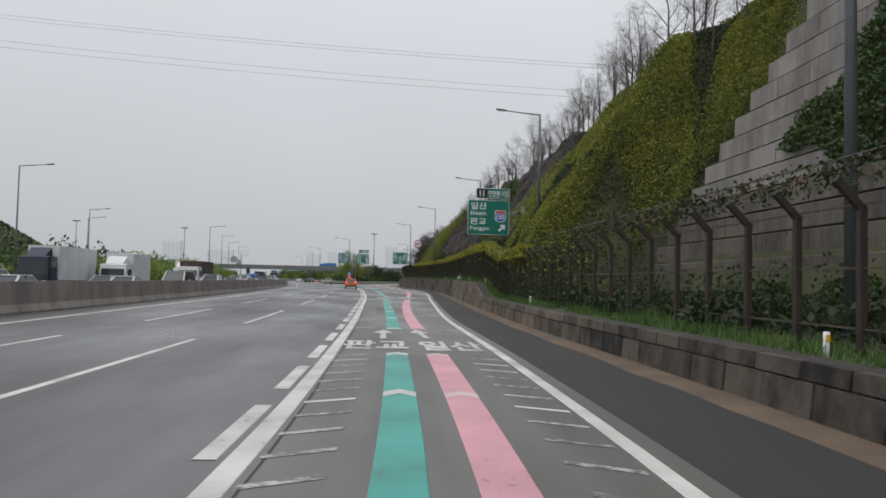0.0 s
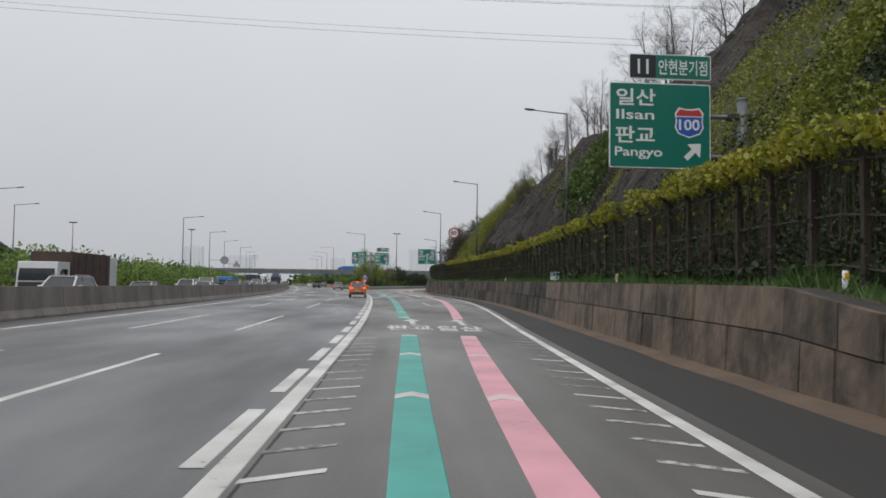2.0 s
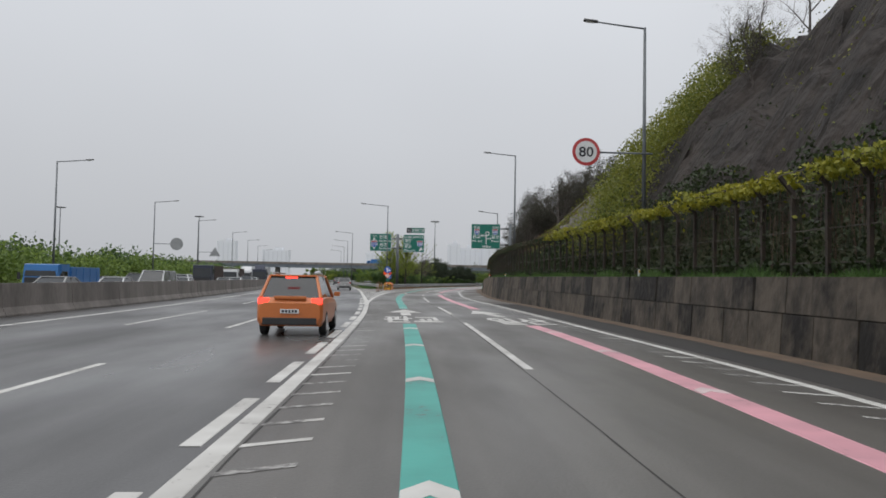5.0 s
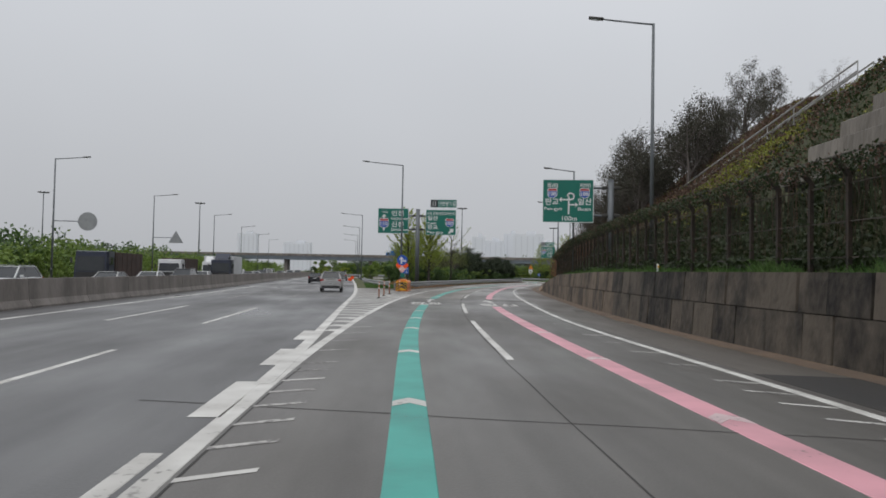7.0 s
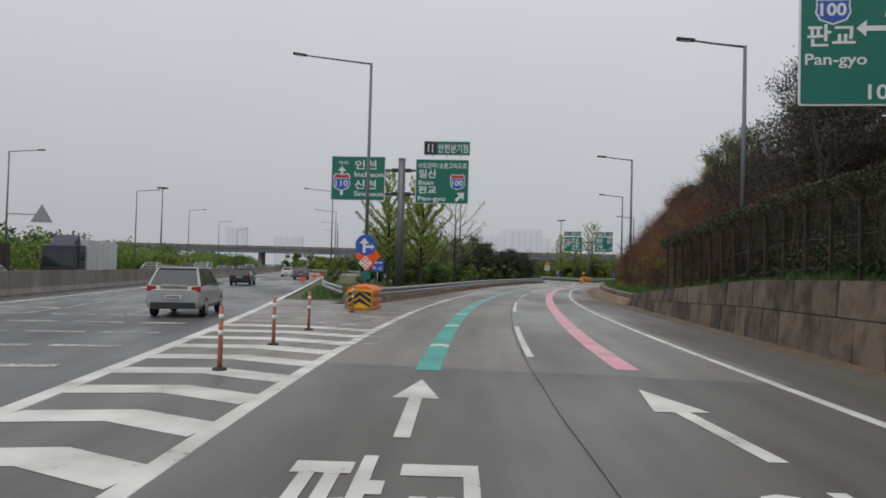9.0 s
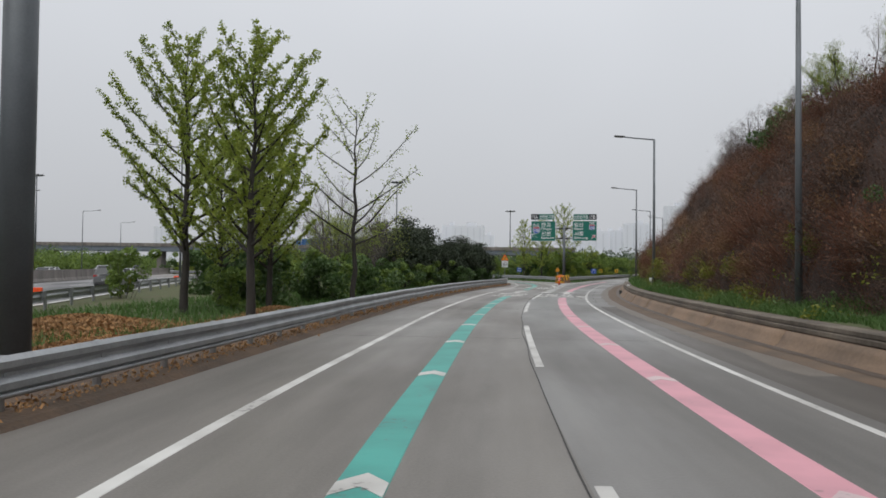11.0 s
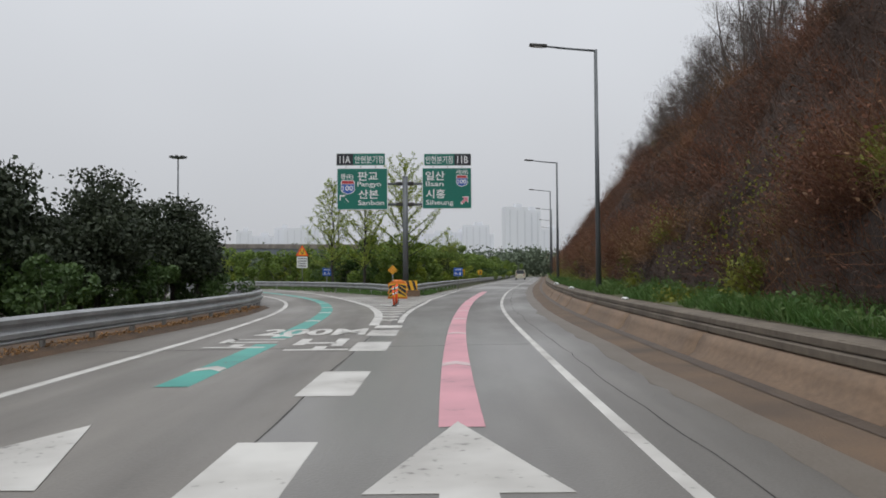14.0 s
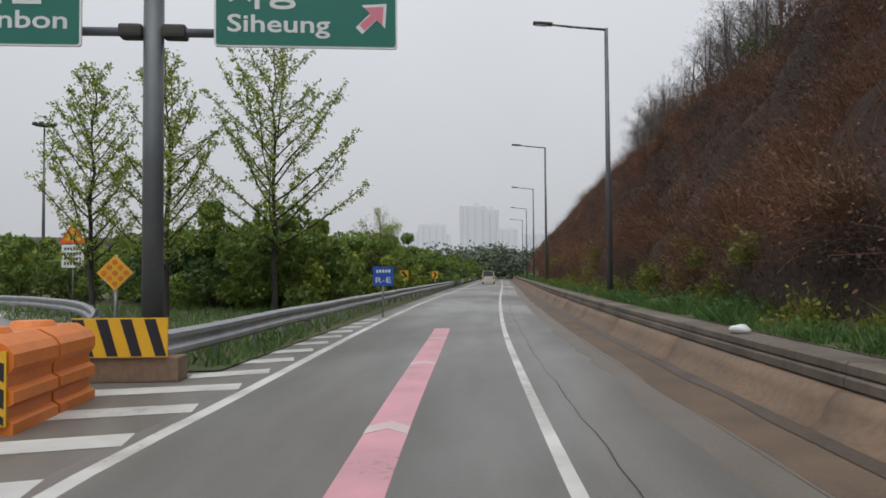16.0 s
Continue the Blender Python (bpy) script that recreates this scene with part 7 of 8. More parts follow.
put(leader_tree(305, 12.2, 0.2, 6.0, 38, SPRING, 5, 0.06, "tall light-green tree with arching limbs behind the rail", 0.16, 0.5), [(-20.2, 336, 0, 0.98, 70)])
leafy = [tree("young_tree", 51 + k, 9.4, 0.5, 3, 8, SPRING, 5, 0.058, 0.14, 0.26, 0.15, 0.16, BARK, "slender tree in fresh light-green leaf behind the rail", "tree") for k in range(3)]
put(leafy[0], [(-45.5, 262, 0, 0.7, 130), (-44, 270, 0, 0.6, 10)])
put(leafy[1], [(-48, 262, 0, 0.8, 20), (-14, 352, 0, 0.6, 100)])
put(leafy[2], [(-43, 271, 0, 0.6, 40)])
sparse = [tree("young_tree", 71 + k, 7.4, 0.5, 3, 6, SPRING, 2, 0.045, 0.15, 0.3, 0.10, 0.2, BARK, "thin tree with few opening leaves behind the rail", "tree") for k in range(2)]
put(sparse[0], [(-39.5, 262, 0, 0.75, 0), (-42, 284, 0, 0.8, 50), (-46, 300, 0, 0.7, 90), (-30, 352, 0, 0.7, 10)])
put(sparse[1], [(-42.5, 278, 0, 0.8, 30), (-38.5, 268, 0, 0.75, 140), (-39, 256, 0, 0.7, 220), (-15.5, 357, 0, 0.6, 10)])

for i, (y, o) in enumerate(((244, 0.4), (250, 1.2), (256, 0.2), (263, 1.0), (272, 0.6), (236, 1.0))):
    p = hill_at(crest(y) + o, y)
    m = Matrix.Translation((p.x, p.y, p.z - 0.3)) @ pose(0, 0, 0, 0, 0, 70 * i)
    q = copy_thing(leafy[i % 3], m)
    q.matrix_basis = m @ Matrix.Diagonal((0.42, 0.42, 0.42, 1))
    q["label"] = "small tree in thin spring leaf on the slope's crest"


def pine(seed, h, label):
    """Layered pads of needles on a leaning trunk."""
    v, f, tips = wood(seed, h, 0.75, 2, 7, 0.08, 0.16, 0.35)
    ob = empty("pine_tree", label=label, category="tree")
    data("trunk", v, f, BARK, ob, smooth=True)
    c = np.repeat(tips, 70, 0) + rng.normal(size=(len(tips) * 70, 3)) * (0.45, 0.45, 0.16)
    quads("crown", leaf_quads(c, 0.1), NEEDLE, ob)
    return ob


put(pine(91, 6.4, "dark green pine with flat layered crown behind the rail"), [(-38.6, 288.5, 0, 1.05, 0), (-34.8, 296.5, 0, 0.8, 120), (-41, 298, 0, 0.9, 10), (-33.6, 303.5, 0, 0.72, 200)])
put(pine(92, 5.4, "dark green pine with flat layered crown behind the rail"), [(-40, 293, 0, 1.05, 60), (-35.2, 301.5, 0, 0.72, 180), (-43.5, 289, 0, 1.15, 300), (-38, 276, 0, 0.95, 30), (-36.6, 284, 0, 0.95, 80), (-37.4, 280, 0, 0.95, 150), (-35.7, 291, 0, 0.85, 210), (-32.7, 299.5, 0, 0.85, 20), (-33.4, 308, 0, 0.7, 100), (-36.5, 307, 0, 0.9, 250), (-34.4, 293.5, 0, 0.8, 310)])


def bush(seed, w, h, leaf, label, n=3000, size=0.098):
    """A low crown of leaves in uneven clumps over many stems."""
    r = np.random.default_rng(seed)
    lumps = r.normal(size=(14, 3)) * (w * 0.24, w * 0.24, 0)
    lumps[:, 2] = r.uniform(0.08, 0.82, 14) * h
    rad = r.uniform(0.18, 0.34, 14) * w * 0.55
    pick = r.integers(0, 14, n)
    d = r.normal(size=(n, 3))
    d /= np.linalg.norm(d, axis=1)[:, None]
    c = lumps[pick] + d * (rad[pick] * r.uniform(0.55, 1.05, n) ** 0.5)[:, None] * (1, 1, 0.85)
    c[:, 2] = np.abs(c[:, 2]) + 0.03
    ob = empty("bush", label=label, category="bush")
    quads("crown", leaf_quads(c, size, 0.2), leaf, ob)
    stems = []
    for l in lumps:
        b = np.array((l[0] * 0.3, l[1] * 0.3, 0))
        s = np.array((0.025, 0, 0))
        stems.append([b - s, b + s, l + s * 0.4, l - s * 0.4])
    quads("branchwork", np.array(stems), TWIG, ob)
    return ob


b1 = bush(1, 3.4, 3.6, BUSH, "tall light-green bush in fresh leaf")
b2 = bush(2, 3.8, 3.0, DEEP, "dense dark-green bush of small leaves")
b3 = bush(3, 3.2, 4.2, BUSH, "tall light-green bush in fresh leaf", 3300)
b4 = bush(4, 3.6, 2.6, SPRING, "low yellow-green bush in spring leaf")
P = [[], [], [], []]
P[1] += [(-40.5, 247, -0.05, 0.95, 0), (-38.6, 250.5, -0.05, 0.9, 80), (-42.5, 251, -0.05, 1.05, 160), (-37.8, 255, -0.05, 0.9, 240)]
for i in range(22):
    y = 241 + i * 2.9
    P[(0, 1, 2, 1)[i % 4]].append((float(np.interp(y, [240, 262, 280, 300, 312], [-39.4, -37.6, -36, -34.6, -37.5])) - rr.uniform(0, 2.0), y, -0.05, rr.uniform(0.6, 0.95), rr.uniform(0, 360)))
for i in range(12):
    P[rr.choice((0, 1, 2))].append((-46 - rr.uniform(0, 7), 252 + i * 5 + rr.uniform(-2, 2), -0.05, rr.uniform(0.8, 1.2), rr.uniform(0, 360)))
hedge = Bend((-100, 362), (-70, 361), (-48, 357), (-33, 349), (-25, 338), (-20.5, 334), (-16.5, 340), (-13, 352), (-7, 372), (0, 396), (12, 440), (28, 500), (40, 545))
s = 0.0
while s < hedge.length:
    c, d, r = hedge.along(s)
    for row in range(2):
        q = c - r * (2.5 + 3.6 * row) + rng.normal(size=2) * 0.6
        P[rr.choice((0, 1, 2, 3))].append((float(q[0]), float(q[1]), -0.05, rr.uniform(1.05, 1.3) + 0.3 * row, rr.uniform(0, 360)))
    s += 3.0
# thicket beyond the far carriageway
for i in range(44):
    y = 60 + i * 8.2 + rr.uniform(-2, 2)
    p = MAIN.at(y, -36 - rr.uniform(0, 4) - max(0, 140 - y) * 0.22)
    P[rr.choice((0, 1, 2, 3))].append((p.x, p.y, -0.05, rr.uniform(0.75, 1.15), rr.uniform(0, 360)))
P[1] += [(-32.4, 295.5, -0.05, 0.75, 10), (-31.9, 300, -0.05, 0.7, 90), (-32.3, 305, -0.05, 0.75, 200), (-34.2, 310, -0.05, 0.8, 300), (-33.6, 289, -0.05, 0.75, 40), (-37.5, 313, -0.05, 0.8, 60)]
for y, o, k in ((257, 9.4, 0.7), (259.5, 8.8, 0.85), (261.5, 9.6, 0.8), (258.5, 10.4, 0.75)):
    p = hill_at(o, y)
    P[1].append((p.x, p.y, p.z - 0.3, k, 50 * o))
for b, pl in zip((b1, b2, b3, b4), P):
    put(b, pl)
pl = []
for y, o in ((226, 9.5), (234, 11), (244, 12), (252, 12.5), (229, 4.2), (233, 4.6), (262, 13.5), (297, 4.0), (300, 4.2), (345, 14), (262, 14.5), (266, 15), (270, 14.2), (274, 15.5), (258, 14), (278, 15), (318, 16), (324, 16.5)):
    p = hill_at(o, y)
    pl.append((p.x, p.y, p.z - 0.3, rr.uniform(0.5, 0.9) if o > 5 else 0.45, rr.uniform(0, 360)))
for x in pl:
    m = Matrix.Translation(x[:3]) @ pose(0, 0, 0, 0, 0, x[4])
    q = copy_thing(b2 if rr.random() < 0.6 else b1, m)
    q.matrix_basis = m @ Matrix.Diagonal((x[3], x[3], x[3], 1))
# grass and straw of the island
isle = sheet("island_ground", lambda y: MAIN(y) + 0.6 if y < 420 else MAIN(y) + 0.6, lambda y: min(float(LEFT(min(y, 333))) - 4.2, float(RIGHT(y)) - 8 if y > 362 else 99, -101 if 306 < y < 362 else 99) if y < 306 or y > 362 else -101, 213, 306, 1.5, GRASS_SOIL, 0.03, 4)
tagged(isle, "grassy soil island between the motorway and the exit", "ground", kind="structure")
isle2 = data("nose_ground", [(-22.6, 315.5, 0.03), (-20.2, 315.5, 0.03), (-15.6, 334, 0.03), (-5, 376, 0.03), (30, 512, 0.03), (-120, 512, 0.03), (-120, 358, 0.03), (-70, 356.5, 0.03), (-48, 352.5, 0.03), (-36, 346, 0.03), (-28.5, 335, 0.03)], [tuple(range(11))], GRASS_SOIL)
tagged(isle2, "grassy soil behind the rails of the second nose", "ground", kind="structure")
c = []
y = rng.uniform(214, 312, 26000)
a, b = np.maximum(MAIN(y) + 1.2, LEFT(y) - 14), LEFT(y) - 4.3
ok = b > a
c = np.stack([rng.uniform(a[ok], b[ok]), y[ok], 0 * y[ok] + 0.03], -1).tolist()
for y in rng.uniform(316, 346, 5000):
    y = float(y)
    c.append((float(rng.uniform(-23 - (y - 316) * 0.42, -20.0 + (y - 316) * 0.22)), y, 0.03))
stuff("grass", blade_quads(np.array(c), 0.26, 0.5, 0.022), GRASS, "green grass of the island behind the rail", "grass")
c = []
for x0, y0, sx, sy, hh, n in ((-37.2, 226, 0.9, 4.5, 0.35, 16000), (-40.3, 231, 2.4, 3.2, 0.5, 20000), (-37.9, 240, 0.8, 3.5, 0.3, 9000), (-37.0, 234, 1.0, 7.0, 0.25, 16000)):
    q = rng.normal(size=(n, 2))
    e2 = np.exp(-(q**2).sum(1) / 2)
    c.append(np.stack([x0 + q[:, 0] * sx * 0.6, y0 + q[:, 1] * sy * 0.6, 0.03 + e2 * hh * rng.uniform(0.5, 1, n)], 1))
stuff("dry_straw", leaf_quads(np.concatenate(c), 0.042), STRAW, "heaps of orange-brown dry straw on the verge", "straw")
y = rng.uniform(211, 300, 9000)
c = np.stack([RAIL(y) + rng.uniform(-0.5, 0.5, 9000) * rng.uniform(0.3, 1, 9000), y, 0.13 - 0 * y], -1)
stuff("leaf_litter", leaf_quads(c, 0.03), STRAW, "dry brown leaves scattered under the rail", "leaf litter")


# ---- vehicles ----
GLASS = mat("dark_car_glass", (0.02, 0.024, 0.028), (0.03, 0.034, 0.038), rough=0.08, bump=0)
TYRE = RUBBER
ALLOY = mat("alloy_rim", (0.45, 0.45, 0.46), (0.32, 0.32, 0.33), rough=0.35, metal=0.8, bump=0)
PLASTIC = mat("black_plastic", (0.022, 0.022, 0.024), (0.035, 0.035, 0.036), rough=0.6, bump=0.05)
TAIL = mat("tail_lens_red", (0.38, 0.012, 0.012), (0.30, 0.01, 0.01), rough=0.2, bump=0)
CLEAR = mat("head_lens", (0.62, 0.64, 0.66), (0.5, 0.52, 0.54), rough=0.15, bump=0)


def paint(name, c):
    return mat(name, c, tuple(v * 0.88 for v in c), rough=0.28, scale=1.5, fine=8, bump=0)


WHITE_CAR, SILVER, BLACK_CAR, BLUE_CAR = paint("white_car_paint", (0.62, 0.63, 0.64)), paint("silver_car_paint", (0.36, 0.36, 0.36)), paint("black_car_paint", (0.018, 0.019, 0.022)), paint("blue_truck_paint", (0.03, 0.16, 0.42))
GREY_CAR, NAVY, BEIGE = paint("grey_car_paint", (0.13, 0.135, 0.14)), paint("navy_truck_paint", (0.016, 0.022, 0.045)), paint("ivory_van_paint", (0.60, 0.57, 0.46))
TARP = mat("brown_truck_sides", (0.075, 0.045, 0.035), (0.04, 0.028, 0.024), rough=0.8, scale=1.5, fine=12, bump=0.3)
BOX_WHITE = mat("white_cargo_panel", (0.62, 0.64, 0.66), (0.48, 0.49, 0.50), rough=0.5, scale=0.6, fine=6, bump=0.03)


def loft(bm, rings):
    rows = [[bm.verts.new(v) for v in r] for r in rings]
    n = len(rows[0])
    for a, b in zip(rows, rows[1:]):
        for i in range(n):
            bm.faces.new((a[i], a[(i + 1) % n], b[(i + 1) % n], b[i]))
    bm.faces.new(rows[0][::-1])
    bm.faces.new(rows[-1])
    bmesh.ops.recalc_face_normals(bm, faces=bm.faces[:])
    return bm


def hull(y, hw, z0, z1):
    return [(-hw * 0.9, y, z0), (-hw, y, z0 + 0.16), (-hw, y, z1 - 0.2), (-hw * 0.95, y, z1 - 0.06), (-hw * 0.82, y, z1), (hw * 0.82, y, z1), (hw * 0.95, y, z1 - 0.06), (hw, y, z1 - 0.2), (hw, y, z0 + 0.16), (hw * 0.9, y, z0)]


def wheel(parent, x, y, r, w=0.2):
    s = 1 if x > 0 else -1
    bm = bmesh.new()
    tube(bm, (x - w / 2, y, r), (x + w / 2, y, r), r, r, 20)
    bmesh.ops.bevel(bm, geom=[e for e in bm.edges if len(e.link_faces) == 2 and any(len(f.verts) > 4 for f in e.link_faces)], offset=0.03, segments=2, affect="EDGES")
    t = part("wheel", bm, TYRE, parent, "black tyre", smooth=False)
    bm = bmesh.new()
    tube(bm, (x + s * w * 0.35, y, r), (x + s * (w / 2 + 0.012), y, r), r * 0.66, r * 0.6, 16)
    part("rim", bm, ALLOY, t, "pale alloy rim")


def car(kind, colour, label, m):
    """Front towards +y, standing on z 0."""
    ob = empty(kind, m, label=label, category="van" if kind == "van" else "car", group="cars in traffic")
    if kind == "sedan":
        L, W, belt, top = 4.7, 0.91, 0.92, 1.44
        hl = [(-2.33, 0.80, 0.42, 0.86), (-2.2, 0.87, 0.25, 0.98), (-1.2, 0.91, 0.22, 1.0), (0.9, 0.91, 0.22, 0.95), (1.9, 0.89, 0.22, 0.82), (2.22, 0.83, 0.26, 0.70), (2.34, 0.72, 0.36, 0.60)]
        gh = [(-1.75, 0.80, 0.95), (-0.95, 0.62, top), (0.25, 0.62, top), (1.15, 0.80, 0.93)]
    elif kind == "suv":
        L, W, belt, top = 4.7, 0.94, 1.08, 1.70
        hl = [(-2.33, 0.84, 0.40, 0.95), (-2.22, 0.91, 0.30, 1.10), (-1.2, 0.94, 0.28, 1.13), (0.95, 0.94, 0.28, 1.08), (1.95, 0.92, 0.28, 0.98), (2.25, 0.86, 0.32, 0.84), (2.36, 0.76, 0.42, 0.74)]
        gh = [(-2.2, 0.84, 1.08), (-1.75, 0.66, top), (0.35, 0.68, top), (1.2, 0.84, 1.05)]
    else:
        L, W, belt, top = 5.0, 0.95, 1.10, 1.95
        hl = [(-2.45, 0.90, 0.40, 1.15), (-2.4, 0.94, 0.30, 1.18), (-1.2, 0.95, 0.28, 1.18), (1.2, 0.95, 0.28, 1.15), (2.2, 0.93, 0.28, 1.08), (2.45, 0.88, 0.34, 0.92), (2.55, 0.80, 0.44, 0.80)]
        gh = [(-2.42, 0.88, 1.15), (-2.25, 0.76, top), (1.2, 0.76, top), (2.1, 0.88, 1.08)]
    bm = bmesh.new()
    loft(bm, [hull(*h) for h in hl])
    body = part("body", bm, colour, ob, smooth=False)
    bm = bmesh.new()
    (y0, w0, z0), (y1, w1, z1), (y2, w2, z2), (y3, w3, z3) = gh
    loft(bm, [[(-w0, y0, z0), (-w1, y1, z1), (-w2, y2, z2), (-w3, y3, z3)], [(w0, y0, z0), (w1, y1, z1), (w2, y2, z2), (w3, y3, z3)]])
    part("window_glass", bm, GLASS, ob, "dark glass all round")
    bm = bmesh.new()
    box(bm, (2 * w1 - 0.02, y2 - y1 + 0.12, 0.05), (0, (y1 + y2) / 2, top + 0.012), 0.02)
    part("roof", bm, colour, ob)
    for s in (-1, 1):
        for a, b in ((gh[0], gh[1]), (gh[3], gh[2])):
            bm = bmesh.new()
            tube(bm, (s * a[1], a[0], a[2]), (s * b[1], b[0], b[2]), 0.055, 0.045, 6)
            part("pillar", bm, colour, ob)
        bm = bmesh.new()
        tube(bm, (s * (w1 + w0) / 2 * 1.005, -0.35, belt - 0.05), (s * w1 * 1.005, -0.3, top), 0.045, 0.04, 6)
        part("pillar", bm, PLASTIC, ob)
        bm = bmesh.new()
        box(bm, (0.2, 0.12, 0.14), (s * (W + 0.09), 0.75, belt + 0.08), 0.04)
        part("mirror", bm, colour, ob)
        bm = bmesh.new()
        box(bm, (0.36, 0.2, 0.13), (s * (W - 0.28), L / 2 - 0.22, 0.70 if kind != "suv" else 0.82), 0.04)
        part("headlight", bm, CLEAR, ob, "clear headlight")
        bm = bmesh.new()
        box(bm, (0.3 if kind != "van" else 0.14, 0.14, 0.17 if kind != "van" else 0.4), (s * (W - 0.2), -L / 2 + 0.1, belt - 0.08), 0.03)
        part("tail_light", bm, TAIL, ob, "red tail light")
        for y in (-1.4, 1.42):
            wheel(ob, s * (W - 0.1), y, 0.33 if kind == "sedan" else 0.36)
    bm = bmesh.new()
    box(bm, (1.5, 0.12, 0.2), (0, -L / 2 + 0.06, 0.44), 0.03)
    part("rear_bumper", bm, PLASTIC if kind == "suv" else colour, ob)
    bm = bmesh.new()
    box(bm, (1.1, 0.1, 0.16), (0, L / 2 - 0.06, 0.5), 0.03)
    part("grille", bm, PLASTIC, ob)
    bm = bmesh.new()
    box(bm, (0.52, 0.02, 0.12), (0, -L / 2 - 0.01, 0.72), 0.004)
    pl = part("number_plate", bm, SIGN_WHITE, ob)
    bm = bmesh.new()
    for i in range(5):
        box(bm, (0.06, 0.006, 0.07), (-0.18 + i * 0.09, -L / 2 - 0.023, 0.72))
    part("plate_bars", bm, SIGN_BLACK, pl)
    if kind == "suv":
        for s in (-1, 1):
            bm = bmesh.new()
            tube(bm, (s * 0.58, y1, top + 0.08), (s * 0.58, y2, top + 0.08), 0.02, 0.02, 6)
            part("roof_rail", bm, ALLOY, ob)
        bm = bmesh.new()
        box(bm, (0.9, 0.08, 0.08), (0, -2.3, 1.1), 0.02)
        part("spoiler", bm, colour, ob)
    return ob


def truck(colour, load, load_h, length, label, m, cab_h=2.5, w=1.22):
    """A lorry with front towards +y."""
    ob = empty("lorry", m, label=label, category="lorry", group="lorries in traffic")
    bm = bmesh.new()
    loft(bm, [[(-w, 0.0, 0.55), (-w, 0.0, cab_h), (w, 0.0, cab_h), (w, 0.0, 0.55)], [(-w, 1.25, 0.5), (-w, 1.2, cab_h), (w, 1.2, cab_h), (w, 1.25, 0.5)], [(-w * 0.97, 1.8, 0.5), (-w * 0.93, 1.55, cab_h - 0.05), (w * 0.93, 1.55, cab_h - 0.05), (w * 0.97, 1.8, 0.5)]])
    part("cab", bm, colour, ob)
    bm = bmesh.new()
    t = (cab_h - 0.62 - 1.45)
    poly(bm, [(-w * 0.86, 1.45), (w * 0.86, 1.45), (w * 0.82, cab_h - 0.42), (-w * 0.82, cab_h - 0.42)], 0.03, Matrix.Translation((0, 1.70 - 0.0, 0)))
    ws = part("windscreen", bm, GLASS, ob, "dark windscreen")
    k = 0.25 / (cab_h - 0.55)
    for v in ws.data.vertices:
        v.co.y += 0.12 - (v.co.z - 0.5) * k
    for s in (-1, 1):
        bm = bmesh.new()
        box(bm, (0.03, 0.85, 0.62), (s * (w + 0.005), 0.72, cab_h - 0.75), 0.01)
        part("side_window", bm, GLASS, ob)
        bm = bmesh.new()
        box(bm, (0.16, 0.1, 0.42), (s * (w + 0.2), 1.62, cab_h - 0.75), 0.03)
        part("mirror", bm, PLASTIC, ob)
        bm = bmesh.new()
        box(bm, (0.4, 0.08, 0.22), (s * (w - 0.3), 1.82, 0.82), 0.03)
        part("headlight", bm, CLEAR, ob)
        for y in (0.9, -length + 1.6, -length + 2.7):
            wheel(ob, s * (w - 0.14), y, 0.47, 0.28)
    bm = bmesh.new()
    box(bm, (2 * w * 0.8, 0.06, 0.42), (0, 1.83, 1.15), 0.02)
    part("grille", bm, PLASTIC, ob)
    bm = bmesh.new()
    box(bm, (2 * w, 0.16, 0.3), (0, 1.82, 0.5), 0.04)
    part("bumper", bm, PLASTIC, ob)
    bm = bmesh.new()
    box(bm, (1.0, length, 0.3), (0, -length / 2 + 0.6, 0.75), 0.02)
    part("chassis", bm, PLASTIC, ob)
    bm = bmesh.new()
    box(bm, (2 * w + 0.08, length, load_h), (0, -length / 2 - 0.25, 0.95 + load_h / 2), 0.03)
    cargo = part("cargo_box", bm, load, ob, "plain cargo box")
    for y in np.arange(-length + 0.4, -0.2, 1.2):
        for s in (-1, 1):
            bm = bmesh.new()
            box(bm, (0.03, 0.06, load_h - 0.1), (s * (w + 0.05), float(y), 0.95 + load_h / 2), 0.005)
            part("rib", bm, load, cargo)
    if load is BOX_WHITE:
        bm = bmesh.new()
        loft(bm, [[(-0.9, 0.2, cab_h), (-0.85, 0.2, cab_h + 0.75), (0.85, 0.2, cab_h + 0.75), (0.9, 0.2, cab_h)], [(-0.8, 1.2, cab_h), (-0.75, 1.15, cab_h + 0.12), (0.75, 1.15, cab_h + 0.12), (0.8, 1.2, cab_h)]])
        part("wind_deflector", bm, colour, ob)
    return ob


def lane(y, off, face):
    """A place in a lane of the motorway; face 180 looks towards the camera's start."""
    return Matrix.Translation(MAIN.at(y, off)) @ pose(0, 0, 0, 0, 0, MAIN.heading(y) + face)


# traffic standing beyond the median
OPP = (-16.2, -19.7, -23.2, -26.8)
truck(NAVY, BOX_WHITE, 2.9, 8.5, "dark blue lorry with a long white box in the queue", lane(64, OPP[3], 180), 2.9)
truck(WHITE_CAR, BOX_WHITE, 2.6, 5.6, "white lorry with a white box and wind deflector", lane(72, OPP[2], 180))
truck(WHITE_CAR, TARP, 2.3, 6.4, "white lorry with dark brown high sides", lane(86, OPP[1], 180), 2.6)
truck(WHITE_CAR, BOX_WHITE, 2.5, 5.2, "white lorry with a white box and wind deflector", lane(99, OPP[2], 180))
truck(BLUE_CAR, BLUE_CAR, 1.1, 5.0, "small bright blue lorry with low sides", lane(146, OPP[1], 180), 2.2, 1.05)
truck(NAVY, TARP, 2.0, 7.0, "black tipper lorry in the queue", lane(195, OPP[1] - 0.5, 180), 3.0)
